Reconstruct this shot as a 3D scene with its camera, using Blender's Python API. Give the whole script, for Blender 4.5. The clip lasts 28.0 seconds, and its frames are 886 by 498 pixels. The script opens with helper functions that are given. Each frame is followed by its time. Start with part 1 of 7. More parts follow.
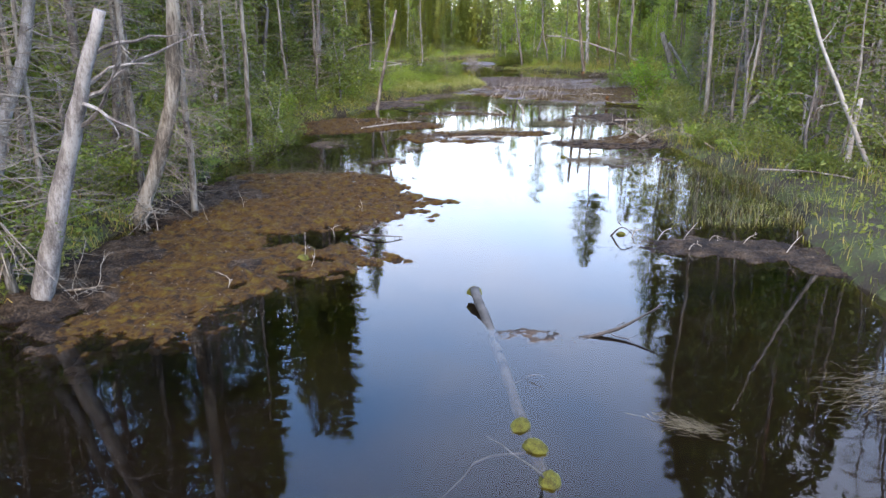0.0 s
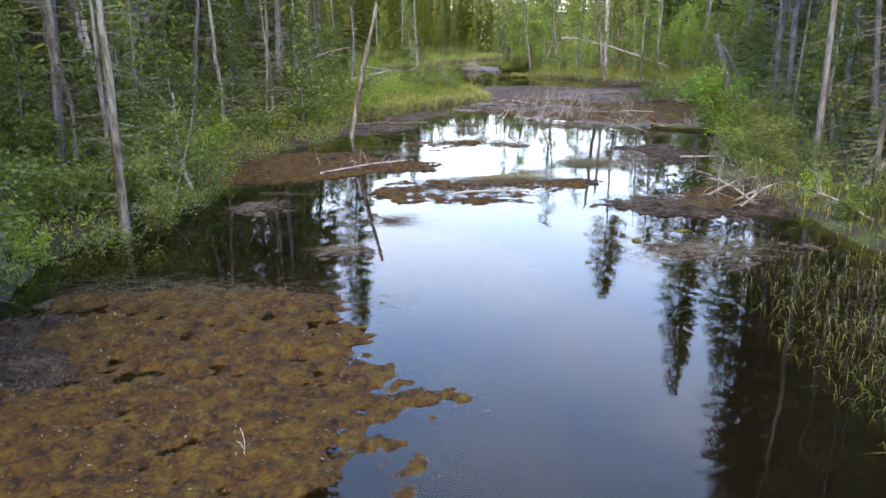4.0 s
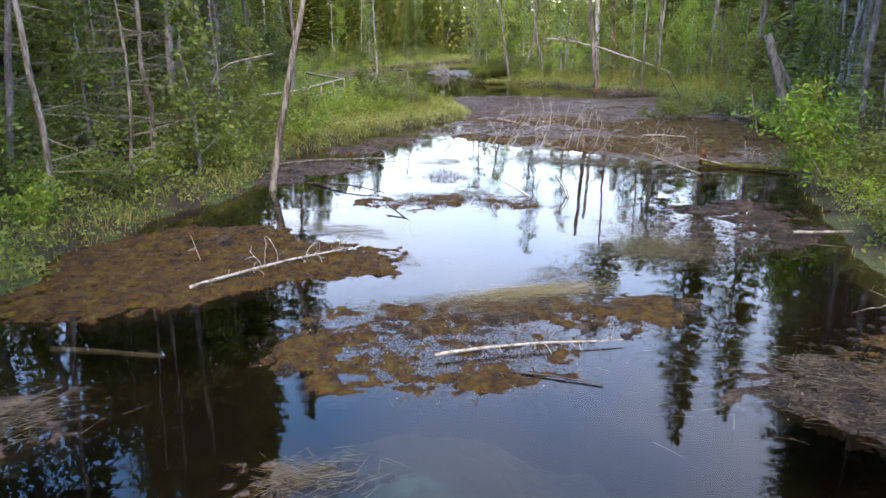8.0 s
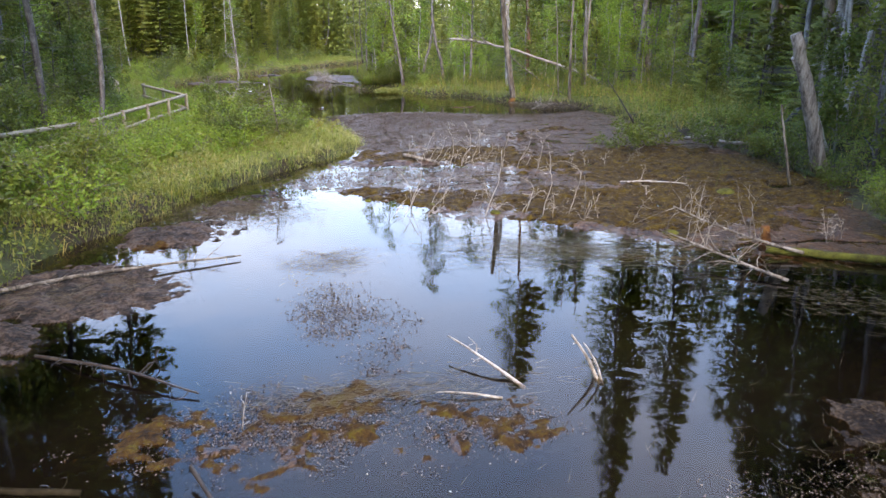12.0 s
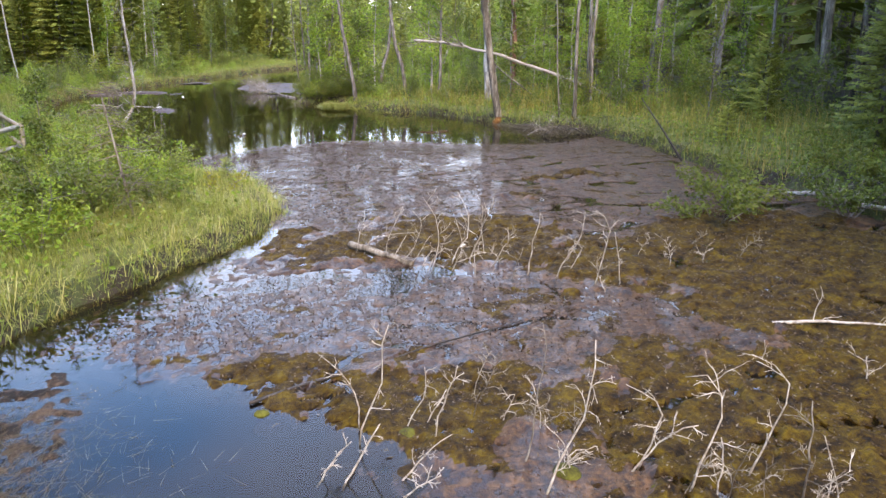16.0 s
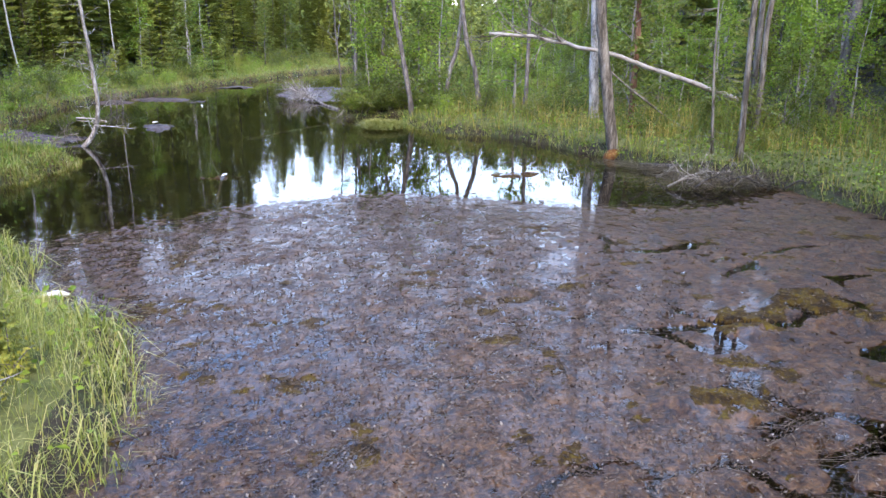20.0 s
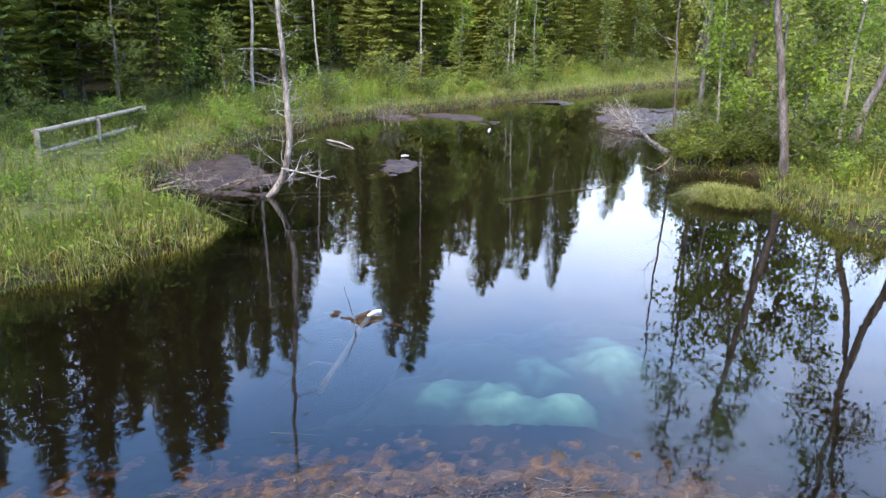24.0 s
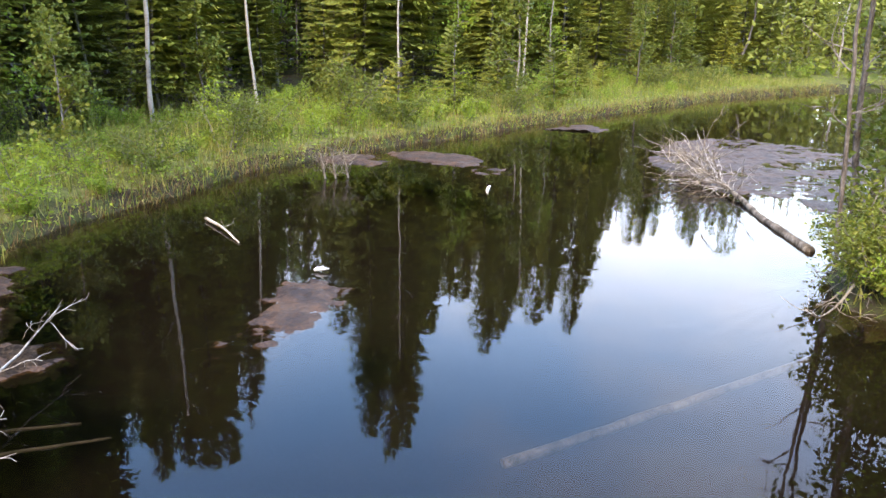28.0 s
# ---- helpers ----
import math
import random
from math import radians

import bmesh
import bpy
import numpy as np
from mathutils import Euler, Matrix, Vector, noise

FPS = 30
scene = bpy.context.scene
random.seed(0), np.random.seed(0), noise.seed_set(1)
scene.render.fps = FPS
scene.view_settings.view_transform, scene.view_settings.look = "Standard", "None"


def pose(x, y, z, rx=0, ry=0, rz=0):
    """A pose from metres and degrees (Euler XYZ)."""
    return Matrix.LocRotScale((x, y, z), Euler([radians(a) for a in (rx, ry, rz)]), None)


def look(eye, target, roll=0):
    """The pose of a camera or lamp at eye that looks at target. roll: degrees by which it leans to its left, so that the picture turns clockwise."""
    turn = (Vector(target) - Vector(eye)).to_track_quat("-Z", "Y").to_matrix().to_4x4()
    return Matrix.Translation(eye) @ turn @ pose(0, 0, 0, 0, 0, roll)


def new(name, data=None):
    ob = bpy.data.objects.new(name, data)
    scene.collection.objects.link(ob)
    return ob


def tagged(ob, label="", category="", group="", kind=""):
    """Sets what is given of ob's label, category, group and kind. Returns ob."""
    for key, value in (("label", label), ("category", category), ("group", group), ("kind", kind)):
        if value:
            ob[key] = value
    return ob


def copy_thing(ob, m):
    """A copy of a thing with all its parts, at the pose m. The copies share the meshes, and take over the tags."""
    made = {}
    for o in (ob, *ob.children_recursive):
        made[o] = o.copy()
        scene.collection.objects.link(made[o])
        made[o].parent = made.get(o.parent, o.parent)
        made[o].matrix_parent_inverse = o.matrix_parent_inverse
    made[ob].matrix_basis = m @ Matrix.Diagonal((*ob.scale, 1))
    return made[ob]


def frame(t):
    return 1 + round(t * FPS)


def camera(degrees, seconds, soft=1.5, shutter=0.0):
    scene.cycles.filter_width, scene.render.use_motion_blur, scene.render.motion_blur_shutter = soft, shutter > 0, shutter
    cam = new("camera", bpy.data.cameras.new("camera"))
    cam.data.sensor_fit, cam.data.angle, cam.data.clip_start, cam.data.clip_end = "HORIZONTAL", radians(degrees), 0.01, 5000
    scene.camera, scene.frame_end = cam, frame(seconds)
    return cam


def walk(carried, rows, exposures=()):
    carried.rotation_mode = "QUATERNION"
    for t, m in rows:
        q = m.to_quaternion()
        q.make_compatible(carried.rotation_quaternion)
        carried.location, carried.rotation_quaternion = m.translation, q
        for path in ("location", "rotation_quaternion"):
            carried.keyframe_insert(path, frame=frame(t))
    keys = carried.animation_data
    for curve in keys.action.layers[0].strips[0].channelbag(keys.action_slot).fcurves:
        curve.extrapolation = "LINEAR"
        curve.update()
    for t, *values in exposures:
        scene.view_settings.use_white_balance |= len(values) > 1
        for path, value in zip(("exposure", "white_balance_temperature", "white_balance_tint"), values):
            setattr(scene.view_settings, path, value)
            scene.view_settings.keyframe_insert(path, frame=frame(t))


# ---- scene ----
cam = camera(61.4, 28.0)
METRES, EYE, TILT, LEAN, TURN = 64.0, 3.47, -16.35, 0.0, 0.0
ROWS = [
    (0.0, 0.0, 0.0, 0.0, -0.0, 0.0, -0.0),
    (0.5, 0.0011, 0.0159, 0.0046, -0.04, 0.0, -0.03),
    (1.0, 0.0011, 0.0319, 0.0094, -0.05, 0.01, -0.02),
    (1.5, 0.0011, 0.0484, 0.0139, -0.06, 0.02, -0.04),
    (2.0, 0.0007, 0.0652, 0.0186, -0.08, 0.04, -0.06),
    (2.5, 0.0005, 0.0816, 0.0236, -0.07, 0.03, -0.0),
    (3.0, 0.0005, 0.0981, 0.0286, -0.07, 0.05, 0.05),
    (3.5, 0.0008, 0.1147, 0.0334, -0.09, 0.08, 0.06),
    (5.5, 0.0011, 0.176, 0.0517, -0.1, 0.1, 0.03),
    (6.0, 0.0008, 0.1919, 0.0561, -0.12, 0.11, 0.06),
    (6.5, 0.0007, 0.2086, 0.0611, -0.13, 0.12, 0.08),
    (7.0, 0.0005, 0.2253, 0.066, -0.56, 0.12, 0.16),
    (7.5, 0.0006, 0.2419, 0.0709, -1.62, 0.08, 0.49),
    (8.0, 0.0008, 0.2587, 0.0755, -2.68, 0.05, 0.76),
    (8.5, 0.001, 0.2757, 0.0802, -3.71, 0.03, 1.02),
    (9.0, 0.0015, 0.293, 0.0852, -5.03, -0.0, 1.38),
    (9.5, 0.002, 0.3105, 0.0904, -7.02, -0.06, 1.98),
    (10.0, 0.0023, 0.3281, 0.0951, -8.79, -0.15, 2.52),
    (10.5, 0.0031, 0.3452, 0.1001, -9.48, -0.21, 2.75),
    (11.0, 0.0046, 0.3626, 0.1052, -10.0, -0.24, 2.87),
    (11.5, 0.0066, 0.3798, 0.1105, -10.9, -0.28, 3.18),
    (12.0, 0.0087, 0.3967, 0.1157, -11.16, -0.32, 3.26),
    (12.5, 0.0107, 0.4132, 0.1205, -11.68, -0.35, 3.39),
    (14.5, 0.0215, 0.4784, 0.1398, -14.31, -0.46, 4.04),
    (15.0, 0.0252, 0.4954, 0.1447, -14.31, -0.45, 4.04),
    (15.5, 0.029, 0.513, 0.1493, -14.32, -0.46, 4.06),
    (16.0, 0.0332, 0.5306, 0.1539, -14.32, -0.47, 4.08),
    (16.5, 0.0375, 0.5482, 0.1586, -14.32, -0.48, 4.11),
    (17.0, 0.0418, 0.5656, 0.1633, -14.32, -0.5, 4.11),
    (17.5, 0.0464, 0.5827, 0.168, -14.32, -0.51, 4.12),
    (18.0, 0.0511, 0.5994, 0.1727, -14.32, -0.53, 4.18),
    (18.5, 0.0558, 0.6168, 0.1766, -14.31, -0.53, 4.22),
    (19.0, 0.0606, 0.6344, 0.1813, -13.9, -0.5, 4.1),
    (19.5, 0.0651, 0.6519, 0.1855, -11.59, -0.37, 3.41),
    (20.0, 0.0698, 0.6689, 0.1904, -8.2, -0.21, 2.35),
    (20.5, 0.0743, 0.686, 0.1954, -4.66, -0.1, 1.21),
    (21.0, 0.0785, 0.7037, 0.2005, -1.15, -0.08, 0.13),
    (21.5, 0.0817, 0.7219, 0.2056, 2.37, -0.07, -0.98),
    (22.0, 0.0838, 0.7395, 0.2107, 6.13, -0.17, -2.18),
    (22.5, 0.0848, 0.7568, 0.2158, 10.05, -0.31, -3.38),
    (24.5, 0.0811, 0.8266, 0.2378, 17.92, -0.91, -5.92),
    (25.0, 0.0783, 0.8432, 0.2427, 17.95, -0.91, -5.89),
    (25.5, 0.0744, 0.8605, 0.2479, 17.96, -0.9, -5.89),
    (26.0, 0.0694, 0.8787, 0.2533, 17.96, -0.87, -5.89),
    (26.5, 0.0641, 0.8965, 0.2584, 17.99, -0.87, -5.88),
    (27.0, 0.0588, 0.9139, 0.263, 18.0, -0.88, -5.88),
    (27.5, 0.0534, 0.9314, 0.2681, 18.02, -0.87, -5.86),
    (28.0, 0.0481, 0.9483, 0.2727, 18.01, -0.88, -5.86),
]
walk(cam, [(t, pose(0, 0, EYE, TILT, LEAN, TURN) @ pose(METRES * x, METRES * y, METRES * z, 90 + pitch, roll, yaw)) for t, x, y, z, yaw, pitch, roll in ROWS],
     [(0.0, 2.72, 7650, 19), (3.5, 2.74, 7650, 19), (7.0, 2.72, 7700, 20), (12.0, 2.73, 7750, 20), (15.0, 2.92, 8100, 20), (18.0, 2.98, 7700, 20), (20.5, 2.87, 6800, 20), (22.5, 2.8, 6800, 20), (25.0, 3.07, 8150, 18), (28.0, 3.2, 8850, 19.5)])

# ---- light ----
world = bpy.data.worlds.new("sky")
scene.world = world
world.use_nodes = True
wn, wl = world.node_tree.nodes, world.node_tree.links
wn.clear()
SUN_EL, SUN_AZ = radians(48), radians(182)


def wnode(kind, **values):
    n = wn.new(kind)
    for k, v in values.items():
        if k in n.inputs.keys():
            n.inputs[k].default_value = v
    return n


sky = wn.new("ShaderNodeTexSky")
sky.sky_type, sky.sun_disc = "NISHITA", False
sky.sun_elevation, sky.sun_rotation = SUN_EL, SUN_AZ
sky.air_density, sky.dust_density, sky.ozone_density = 1.1, 0.1, 5.0
wco = wn.new("ShaderNodeTexCoord")
wsep = wn.new("ShaderNodeSeparateXYZ")
wl.new(wco.outputs["Generated"], wsep.inputs[0])
wup = wn.new("ShaderNodeMath"); wup.operation = "ADD"; wup.inputs[1].default_value = 0.25
wl.new(wsep.outputs["Z"], wup.inputs[0])
wpl = wn.new("ShaderNodeVectorMath"); wpl.operation = "DIVIDE"
wcx = wn.new("ShaderNodeCombineXYZ")
wl.new(wup.outputs[0], wcx.inputs[0]); wl.new(wup.outputs[0], wcx.inputs[1]); wcx.inputs[2].default_value = 1.0
wl.new(wco.outputs["Generated"], wpl.inputs[0]); wl.new(wcx.outputs[0], wpl.inputs[1])
wnoise = wnode("ShaderNodeTexNoise", Scale=0.9, Detail=5.0, Roughness=0.5)
wsh = wn.new("ShaderNodeVectorMath"); wsh.operation = "ADD"; wsh.inputs[1].default_value = (3.7, 1.9, 0.6)
wl.new(wpl.outputs[0], wsh.inputs[0]); wl.new(wsh.outputs[0], wnoise.inputs["Vector"])
wramp = wn.new("ShaderNodeValToRGB")
wramp.color_ramp.elements[0].position, wramp.color_ramp.elements[1].position = 0.46, 0.84
wl.new(wnoise.outputs["Fac"], wramp.inputs[0])
# haze and piled cloud grow towards the horizon
whaze = wn.new("ShaderNodeMapRange"); whaze.interpolation_type = "SMOOTHSTEP"
whaze.inputs["From Min"].default_value, whaze.inputs["From Max"].default_value = 0.52, 0.06
whaze.inputs["To Min"].default_value, whaze.inputs["To Max"].default_value = 0.0, 0.6
wl.new(wsep.outputs["Z"], whaze.inputs["Value"])
wscr = wn.new("ShaderNodeMix"); wscr.data_type = "RGBA"; wscr.blend_type = "SCREEN"
wscr.inputs[0].default_value = 1.0
wl.new(wramp.outputs["Color"], wscr.inputs[6]); wl.new(whaze.outputs["Result"], wscr.inputs[7])
wmix = wn.new("ShaderNodeMix"); wmix.data_type = "RGBA"
wl.new(wscr.outputs[2], wmix.inputs[0])
whue = wn.new("ShaderNodeHueSaturation")
whue.inputs["Saturation"].default_value, whue.inputs["Value"].default_value = 1.17, 1.25
wl.new(sky.outputs["Color"], whue.inputs["Color"])
wl.new(whue.outputs["Color"], wmix.inputs[6])
wmix.inputs[7].default_value = (4.15, 4.6, 5.5, 1)
wbg = wn.new("ShaderNodeBackground"); wbg.inputs["Strength"].default_value = 0.15
wl.new(wmix.outputs[2], wbg.inputs["Color"])
wout = wn.new("ShaderNodeOutputWorld")
wl.new(wbg.outputs[0], wout.inputs[0])

sun = new("sun", bpy.data.lights.new("sun", "SUN"))
sun.data.energy, sun.data.angle, sun.data.color = 0.88, radians(30), (1.0, 0.93, 0.82)
sun.matrix_world = look((0, 0, 0), (math.sin(SUN_AZ) * -1, -math.cos(SUN_AZ), -math.tan(SUN_EL)))

# ---- materials ----
def nodes_of(name):
    m = bpy.data.materials.new(name)
    m.use_nodes = True
    nt = m.node_tree
    return m, nt, nt.nodes["Principled BSDF"]


def ramp_of(nt, stops):
    r = nt.nodes.new("ShaderNodeValToRGB")
    while len(r.color_ramp.elements) < len(stops):
        r.color_ramp.elements.new(0.5)
    for e, (p, c) in zip(r.color_ramp.elements, stops):
        e.position, e.color = p, (*c, 1)
    return r


def noisy(name, stops, scale=3.0, detail=6.0, fine=40.0, bump=0.3, rough=0.9, stretch=(1, 1, 1), spec=0.3, dist=0.02, rand=0.0, space="Object", share=0.4, contrast=1.7):
    """A colour from two sizes of noise, with fine relief."""
    m, nt, b = nodes_of(name)
    co = nt.nodes.new("ShaderNodeTexCoord")
    mp = nt.nodes.new("ShaderNodeMapping")
    mp.inputs["Scale"].default_value = stretch
    nt.links.new(co.outputs[space], mp.inputs[0])
    n1, n2 = nt.nodes.new("ShaderNodeTexNoise"), nt.nodes.new("ShaderNodeTexNoise")
    n1.inputs["Scale"].default_value, n1.inputs["Detail"].default_value, n1.inputs["Roughness"].default_value = scale, detail, 0.6
    n2.inputs["Scale"].default_value, n2.inputs["Detail"].default_value, n2.inputs["Roughness"].default_value = fine, 4.0, 0.7
    nt.links.new(mp.outputs[0], n1.inputs["Vector"]); nt.links.new(mp.outputs[0], n2.inputs["Vector"])
    mx = nt.nodes.new("ShaderNodeMix"); mx.inputs[0].default_value = share
    nt.links.new(n1.outputs["Fac"], mx.inputs[2]); nt.links.new(n2.outputs["Fac"], mx.inputs[3])
    ct = nt.nodes.new("ShaderNodeMath"); ct.operation = "MULTIPLY_ADD"; ct.inputs[1].default_value = contrast; ct.inputs[2].default_value = 0.5 - contrast / 2
    nt.links.new(mx.outputs[0], ct.inputs[0])
    src = ct.outputs[0]
    if rand:
        oi = nt.nodes.new("ShaderNodeObjectInfo")
        a = nt.nodes.new("ShaderNodeMath"); a.operation = "MULTIPLY_ADD"; a.inputs[1].default_value = rand; a.inputs[2].default_value = -rand / 2
        s = nt.nodes.new("ShaderNodeMath"); s.operation = "ADD"
        nt.links.new(oi.outputs["Random"], a.inputs[0]); nt.links.new(src, s.inputs[0]); nt.links.new(a.outputs[0], s.inputs[1])
        src = s.outputs[0]
    r = ramp_of(nt, stops)
    nt.links.new(src, r.inputs[0]); nt.links.new(r.outputs[0], b.inputs["Base Color"])
    bp = nt.nodes.new("ShaderNodeBump"); bp.inputs["Strength"].default_value, bp.inputs["Distance"].default_value = bump, dist
    nt.links.new(mx.outputs[0], bp.inputs["Height"]); nt.links.new(bp.outputs[0], b.inputs["Normal"])
    b.inputs["Roughness"].default_value, b.inputs["Specular IOR Level"].default_value = rough, spec
    return m


def leafy(name, stops, through_light=0.35, rough=0.55, rand=0.35, patch=0.0):
    """Leaves, needles and grass: each piece and each plant with a tone of its own, and light passing through."""
    m, nt, b = nodes_of(name)
    g, oi = nt.nodes.new("ShaderNodeNewGeometry"), nt.nodes.new("ShaderNodeObjectInfo")
    a = nt.nodes.new("ShaderNodeMath"); a.operation = "MULTIPLY_ADD"; a.inputs[1].default_value = 1 - rand
    c = nt.nodes.new("ShaderNodeMath"); c.operation = "MULTIPLY"; c.inputs[1].default_value = rand
    nt.links.new(oi.outputs["Random"], c.inputs[0])
    nt.links.new(g.outputs["Random Per Island"], a.inputs[0]); nt.links.new(c.outputs[0], a.inputs[2])
    r = ramp_of(nt, stops)
    src = a.outputs[0]
    if patch:
        pn, pm, ps = nt.nodes.new("ShaderNodeTexNoise"), nt.nodes.new("ShaderNodeMath"), nt.nodes.new("ShaderNodeMath")
        pn.inputs["Scale"].default_value, pn.inputs["Detail"].default_value = 0.55, 3.0
        nt.links.new(g.outputs["Position"], pn.inputs["Vector"])
        pm.operation = "MULTIPLY_ADD"; pm.inputs[1].default_value = 3 * patch; pm.inputs[2].default_value = -1.5 * patch
        ps.operation = "ADD"
        nt.links.new(pn.outputs["Fac"], pm.inputs[0]); nt.links.new(pm.outputs[0], ps.inputs[0]); nt.links.new(src, ps.inputs[1])
        src = ps.outputs[0]
    nt.links.new(src, r.inputs[0]); nt.links.new(r.outputs[0], b.inputs["Base Color"])
    b.inputs["Roughness"].default_value, b.inputs["Specular IOR Level"].default_value = rough, 0.25
    tr, mix, out = nt.nodes.new("ShaderNodeBsdfTranslucent"), nt.nodes.new("ShaderNodeMixShader"), nt.nodes["Material Output"]
    nt.links.new(r.outputs[0], tr.inputs["Color"])
    mix.inputs[0].default_value = through_light
    nt.links.new(b.outputs[0], mix.inputs[1]); nt.links.new(tr.outputs[0], mix.inputs[2]); nt.links.new(mix.outputs[0], out.inputs["Surface"])
    return m


MAT_GROUND = noisy("forest floor", [(0.3, (0.0176, 0.0136, 0.008)), (0.45, (0.0344, 0.0256, 0.0136)), (0.55, (0.032, 0.04, 0.0112)), (0.7, (0.0576, 0.0688, 0.0176))], 1.2, 8, 22, 0.7, 0.95, dist=0.05)
MAT_MOSS = noisy("bog moss", [(0.2, (0.006921, 0.004219, 0.001369)), (0.38, (0.02596, 0.0116, 0.002055)), (0.5, (0.04905, 0.02163, 0.002739)), (0.62, (0.05768, 0.03165, 0.003082)), (0.8, (0.075, 0.05274, 0.004794))], 5.0, 10, 17, 1.0, 0.85, dist=0.1, spec=0.2, share=0.5, contrast=2.5)
MAT_OLIVE = noisy("olive bog moss", [(0.2, (0.00594, 0.003065, 0.0006571)), (0.36, (0.02407, 0.01175, 0.00113)), (0.5, (0.04681, 0.02563, 0.001565)), (0.62, (0.06687, 0.03987, 0.002261)), (0.8, (0.1002, 0.06406, 0.003478))], 4.0, 10, 15, 1.0, 0.85, dist=0.1, spec=0.2, share=0.5, contrast=2.5)
MAT_RUST = noisy("rotten orange wood", [(0.3, (0.03, 0.011, 0.003)), (0.5, (0.1, 0.0375, 0.008)), (0.7, (0.165, 0.075, 0.0175))], 5, 7, 35, 0.8, 0.9)
MAT_MUCK = noisy("black peat muck", [(0.3, (0.006, 0.004, 0.003)), (0.45, (0.016, 0.01, 0.006)), (0.56, (0.03, 0.02, 0.012)), (0.72, (0.07, 0.048, 0.03))], 2.4, 9, 30, 1.0, 0.72, dist=0.04, spec=0.12, contrast=2.6, share=0.55)
MAT_ROWAN = leafy("fresh rowan leaves", [(0.0, (0.0936, 0.1728, 0.0144)), (0.5, (0.144, 0.2592, 0.0252)), (1.0, (0.216, 0.324, 0.036))], 0.45, 0.5, 0.3)
MAT_TURF = noisy("green turf", [(0.3, (0.038, 0.035, 0.011)), (0.5, (0.098, 0.105, 0.025)), (0.7, (0.15, 0.147, 0.042))], 2.5, 8, 30, 0.9, 0.95, dist=0.05)
MAT_MOSSGREEN = noisy("bright moss", [(0.3, (0.024, 0.01875, 0.003)), (0.5, (0.0675, 0.0645, 0.00675)), (0.7, (0.1013, 0.1013, 0.012))], 6, 6, 60, 0.7, 0.9)
MAT_PEAT = noisy("peat litter", [(0.3, (0.00836, 0.005904, 0.003613)), (0.45, (0.02584, 0.01624, 0.01012)), (0.56, (0.0456, 0.02952, 0.01951)), (0.7, (0.076, 0.05314, 0.03685))], 2.4, 9, 20, 1.0, 0.72, dist=0.04, spec=0.2, contrast=3.0, share=0.55)
MAT_WETMAT = noisy("drowned brown weed", [(0.2, (0.005915, 0.002673, 0.001134)), (0.38, (0.02366, 0.009349, 0.002645)), (0.5, (0.04929, 0.01937, 0.005291)), (0.6, (0.05915, 0.02673, 0.005291)), (0.75, (0.1084, 0.05077, 0.01701))], 4.0, 10, 17, 1.0, 0.55, dist=0.04, spec=0.4, contrast=3.0, share=0.55)


def wet_film(m, most):
    """A broken film of water over drowned weed."""
    nt = m.node_tree
    film, fmap, fco = nt.nodes.new("ShaderNodeTexNoise"), nt.nodes.new("ShaderNodeMapRange"), nt.nodes.new("ShaderNodeTexCoord")
    film.inputs["Scale"].default_value, film.inputs["Detail"].default_value, film.inputs["Roughness"].default_value = 1.3, 9.0, 0.75
    fmap.inputs["From Min"].default_value, fmap.inputs["From Max"].default_value, fmap.inputs["To Max"].default_value = 0.42, 0.62, most
    nt.links.new(fco.outputs["Object"], film.inputs["Vector"]); nt.links.new(film.outputs["Fac"], fmap.inputs["Value"])
    wet = nt.nodes["Principled BSDF"]
    nt.links.new(fmap.outputs["Result"], wet.inputs["Coat Weight"])
    level = nt.nodes.new("ShaderNodeCombineXYZ")
    level.inputs["Z"].default_value = 1.0
    nt.links.new(level.outputs[0], wet.inputs["Coat Normal"])
    wet.inputs["Coat Roughness"].default_value, wet.inputs["Coat IOR"].default_value = 0.06, 1.34


wet_film(MAT_WETMAT, 0.62)
wet_film(MAT_OLIVE, 0.05)
MAT_SUNK = noisy("drowned wood", [(0.3, (0.0231, 0.0231, 0.0217)), (0.7, (0.1001, 0.09625, 0.08855))], 4, 6, 30, 0.3, 0.9)
MAT_BED = noisy("dark pond bed and drowned mat", [(0.3, (0.00175, 0.00085, 0.0003)), (0.7, (0.0045, 0.00225, 0.0008))], 2, 5, 15, 0.2, 1.0)
MAT_OCHRE = leafy("ochre dead grass", [(0.0, (0.06, 0.032, 0.011)), (0.6, (0.17, 0.1, 0.034)), (1.0, (0.28, 0.2, 0.085))], 0.2, 0.7, 0.1, 0.3)
MAT_DEAD = noisy("silver dead wood", [(0.3, (0.05617, 0.04462, 0.03213)), (0.5, (0.1485, 0.1222, 0.09299)), (0.7, (0.2599, 0.2263, 0.179))], 5, 8, 26, 0.9, 0.9, stretch=(1, 1, 0.18), dist=0.03, rand=0.12, contrast=2.6)
MAT_PALE = noisy("bleached twig", [(0.3, (0.13, 0.105, 0.078)), (0.5, (0.31, 0.262, 0.205)), (0.7, (0.5, 0.445, 0.375))], 14, 6, 60, 0.4, 0.8, dist=0.006, rand=0.12)
MAT_ASH = noisy("ash-grey barkless wood", [(0.3, (0.1, 0.085, 0.07)), (0.5, (0.27, 0.24, 0.205)), (0.7, (0.46, 0.42, 0.37))], 6, 8, 30, 0.8, 0.85, stretch=(1, 1, 0.3), dist=0.015, rand=0.15, contrast=2.3)
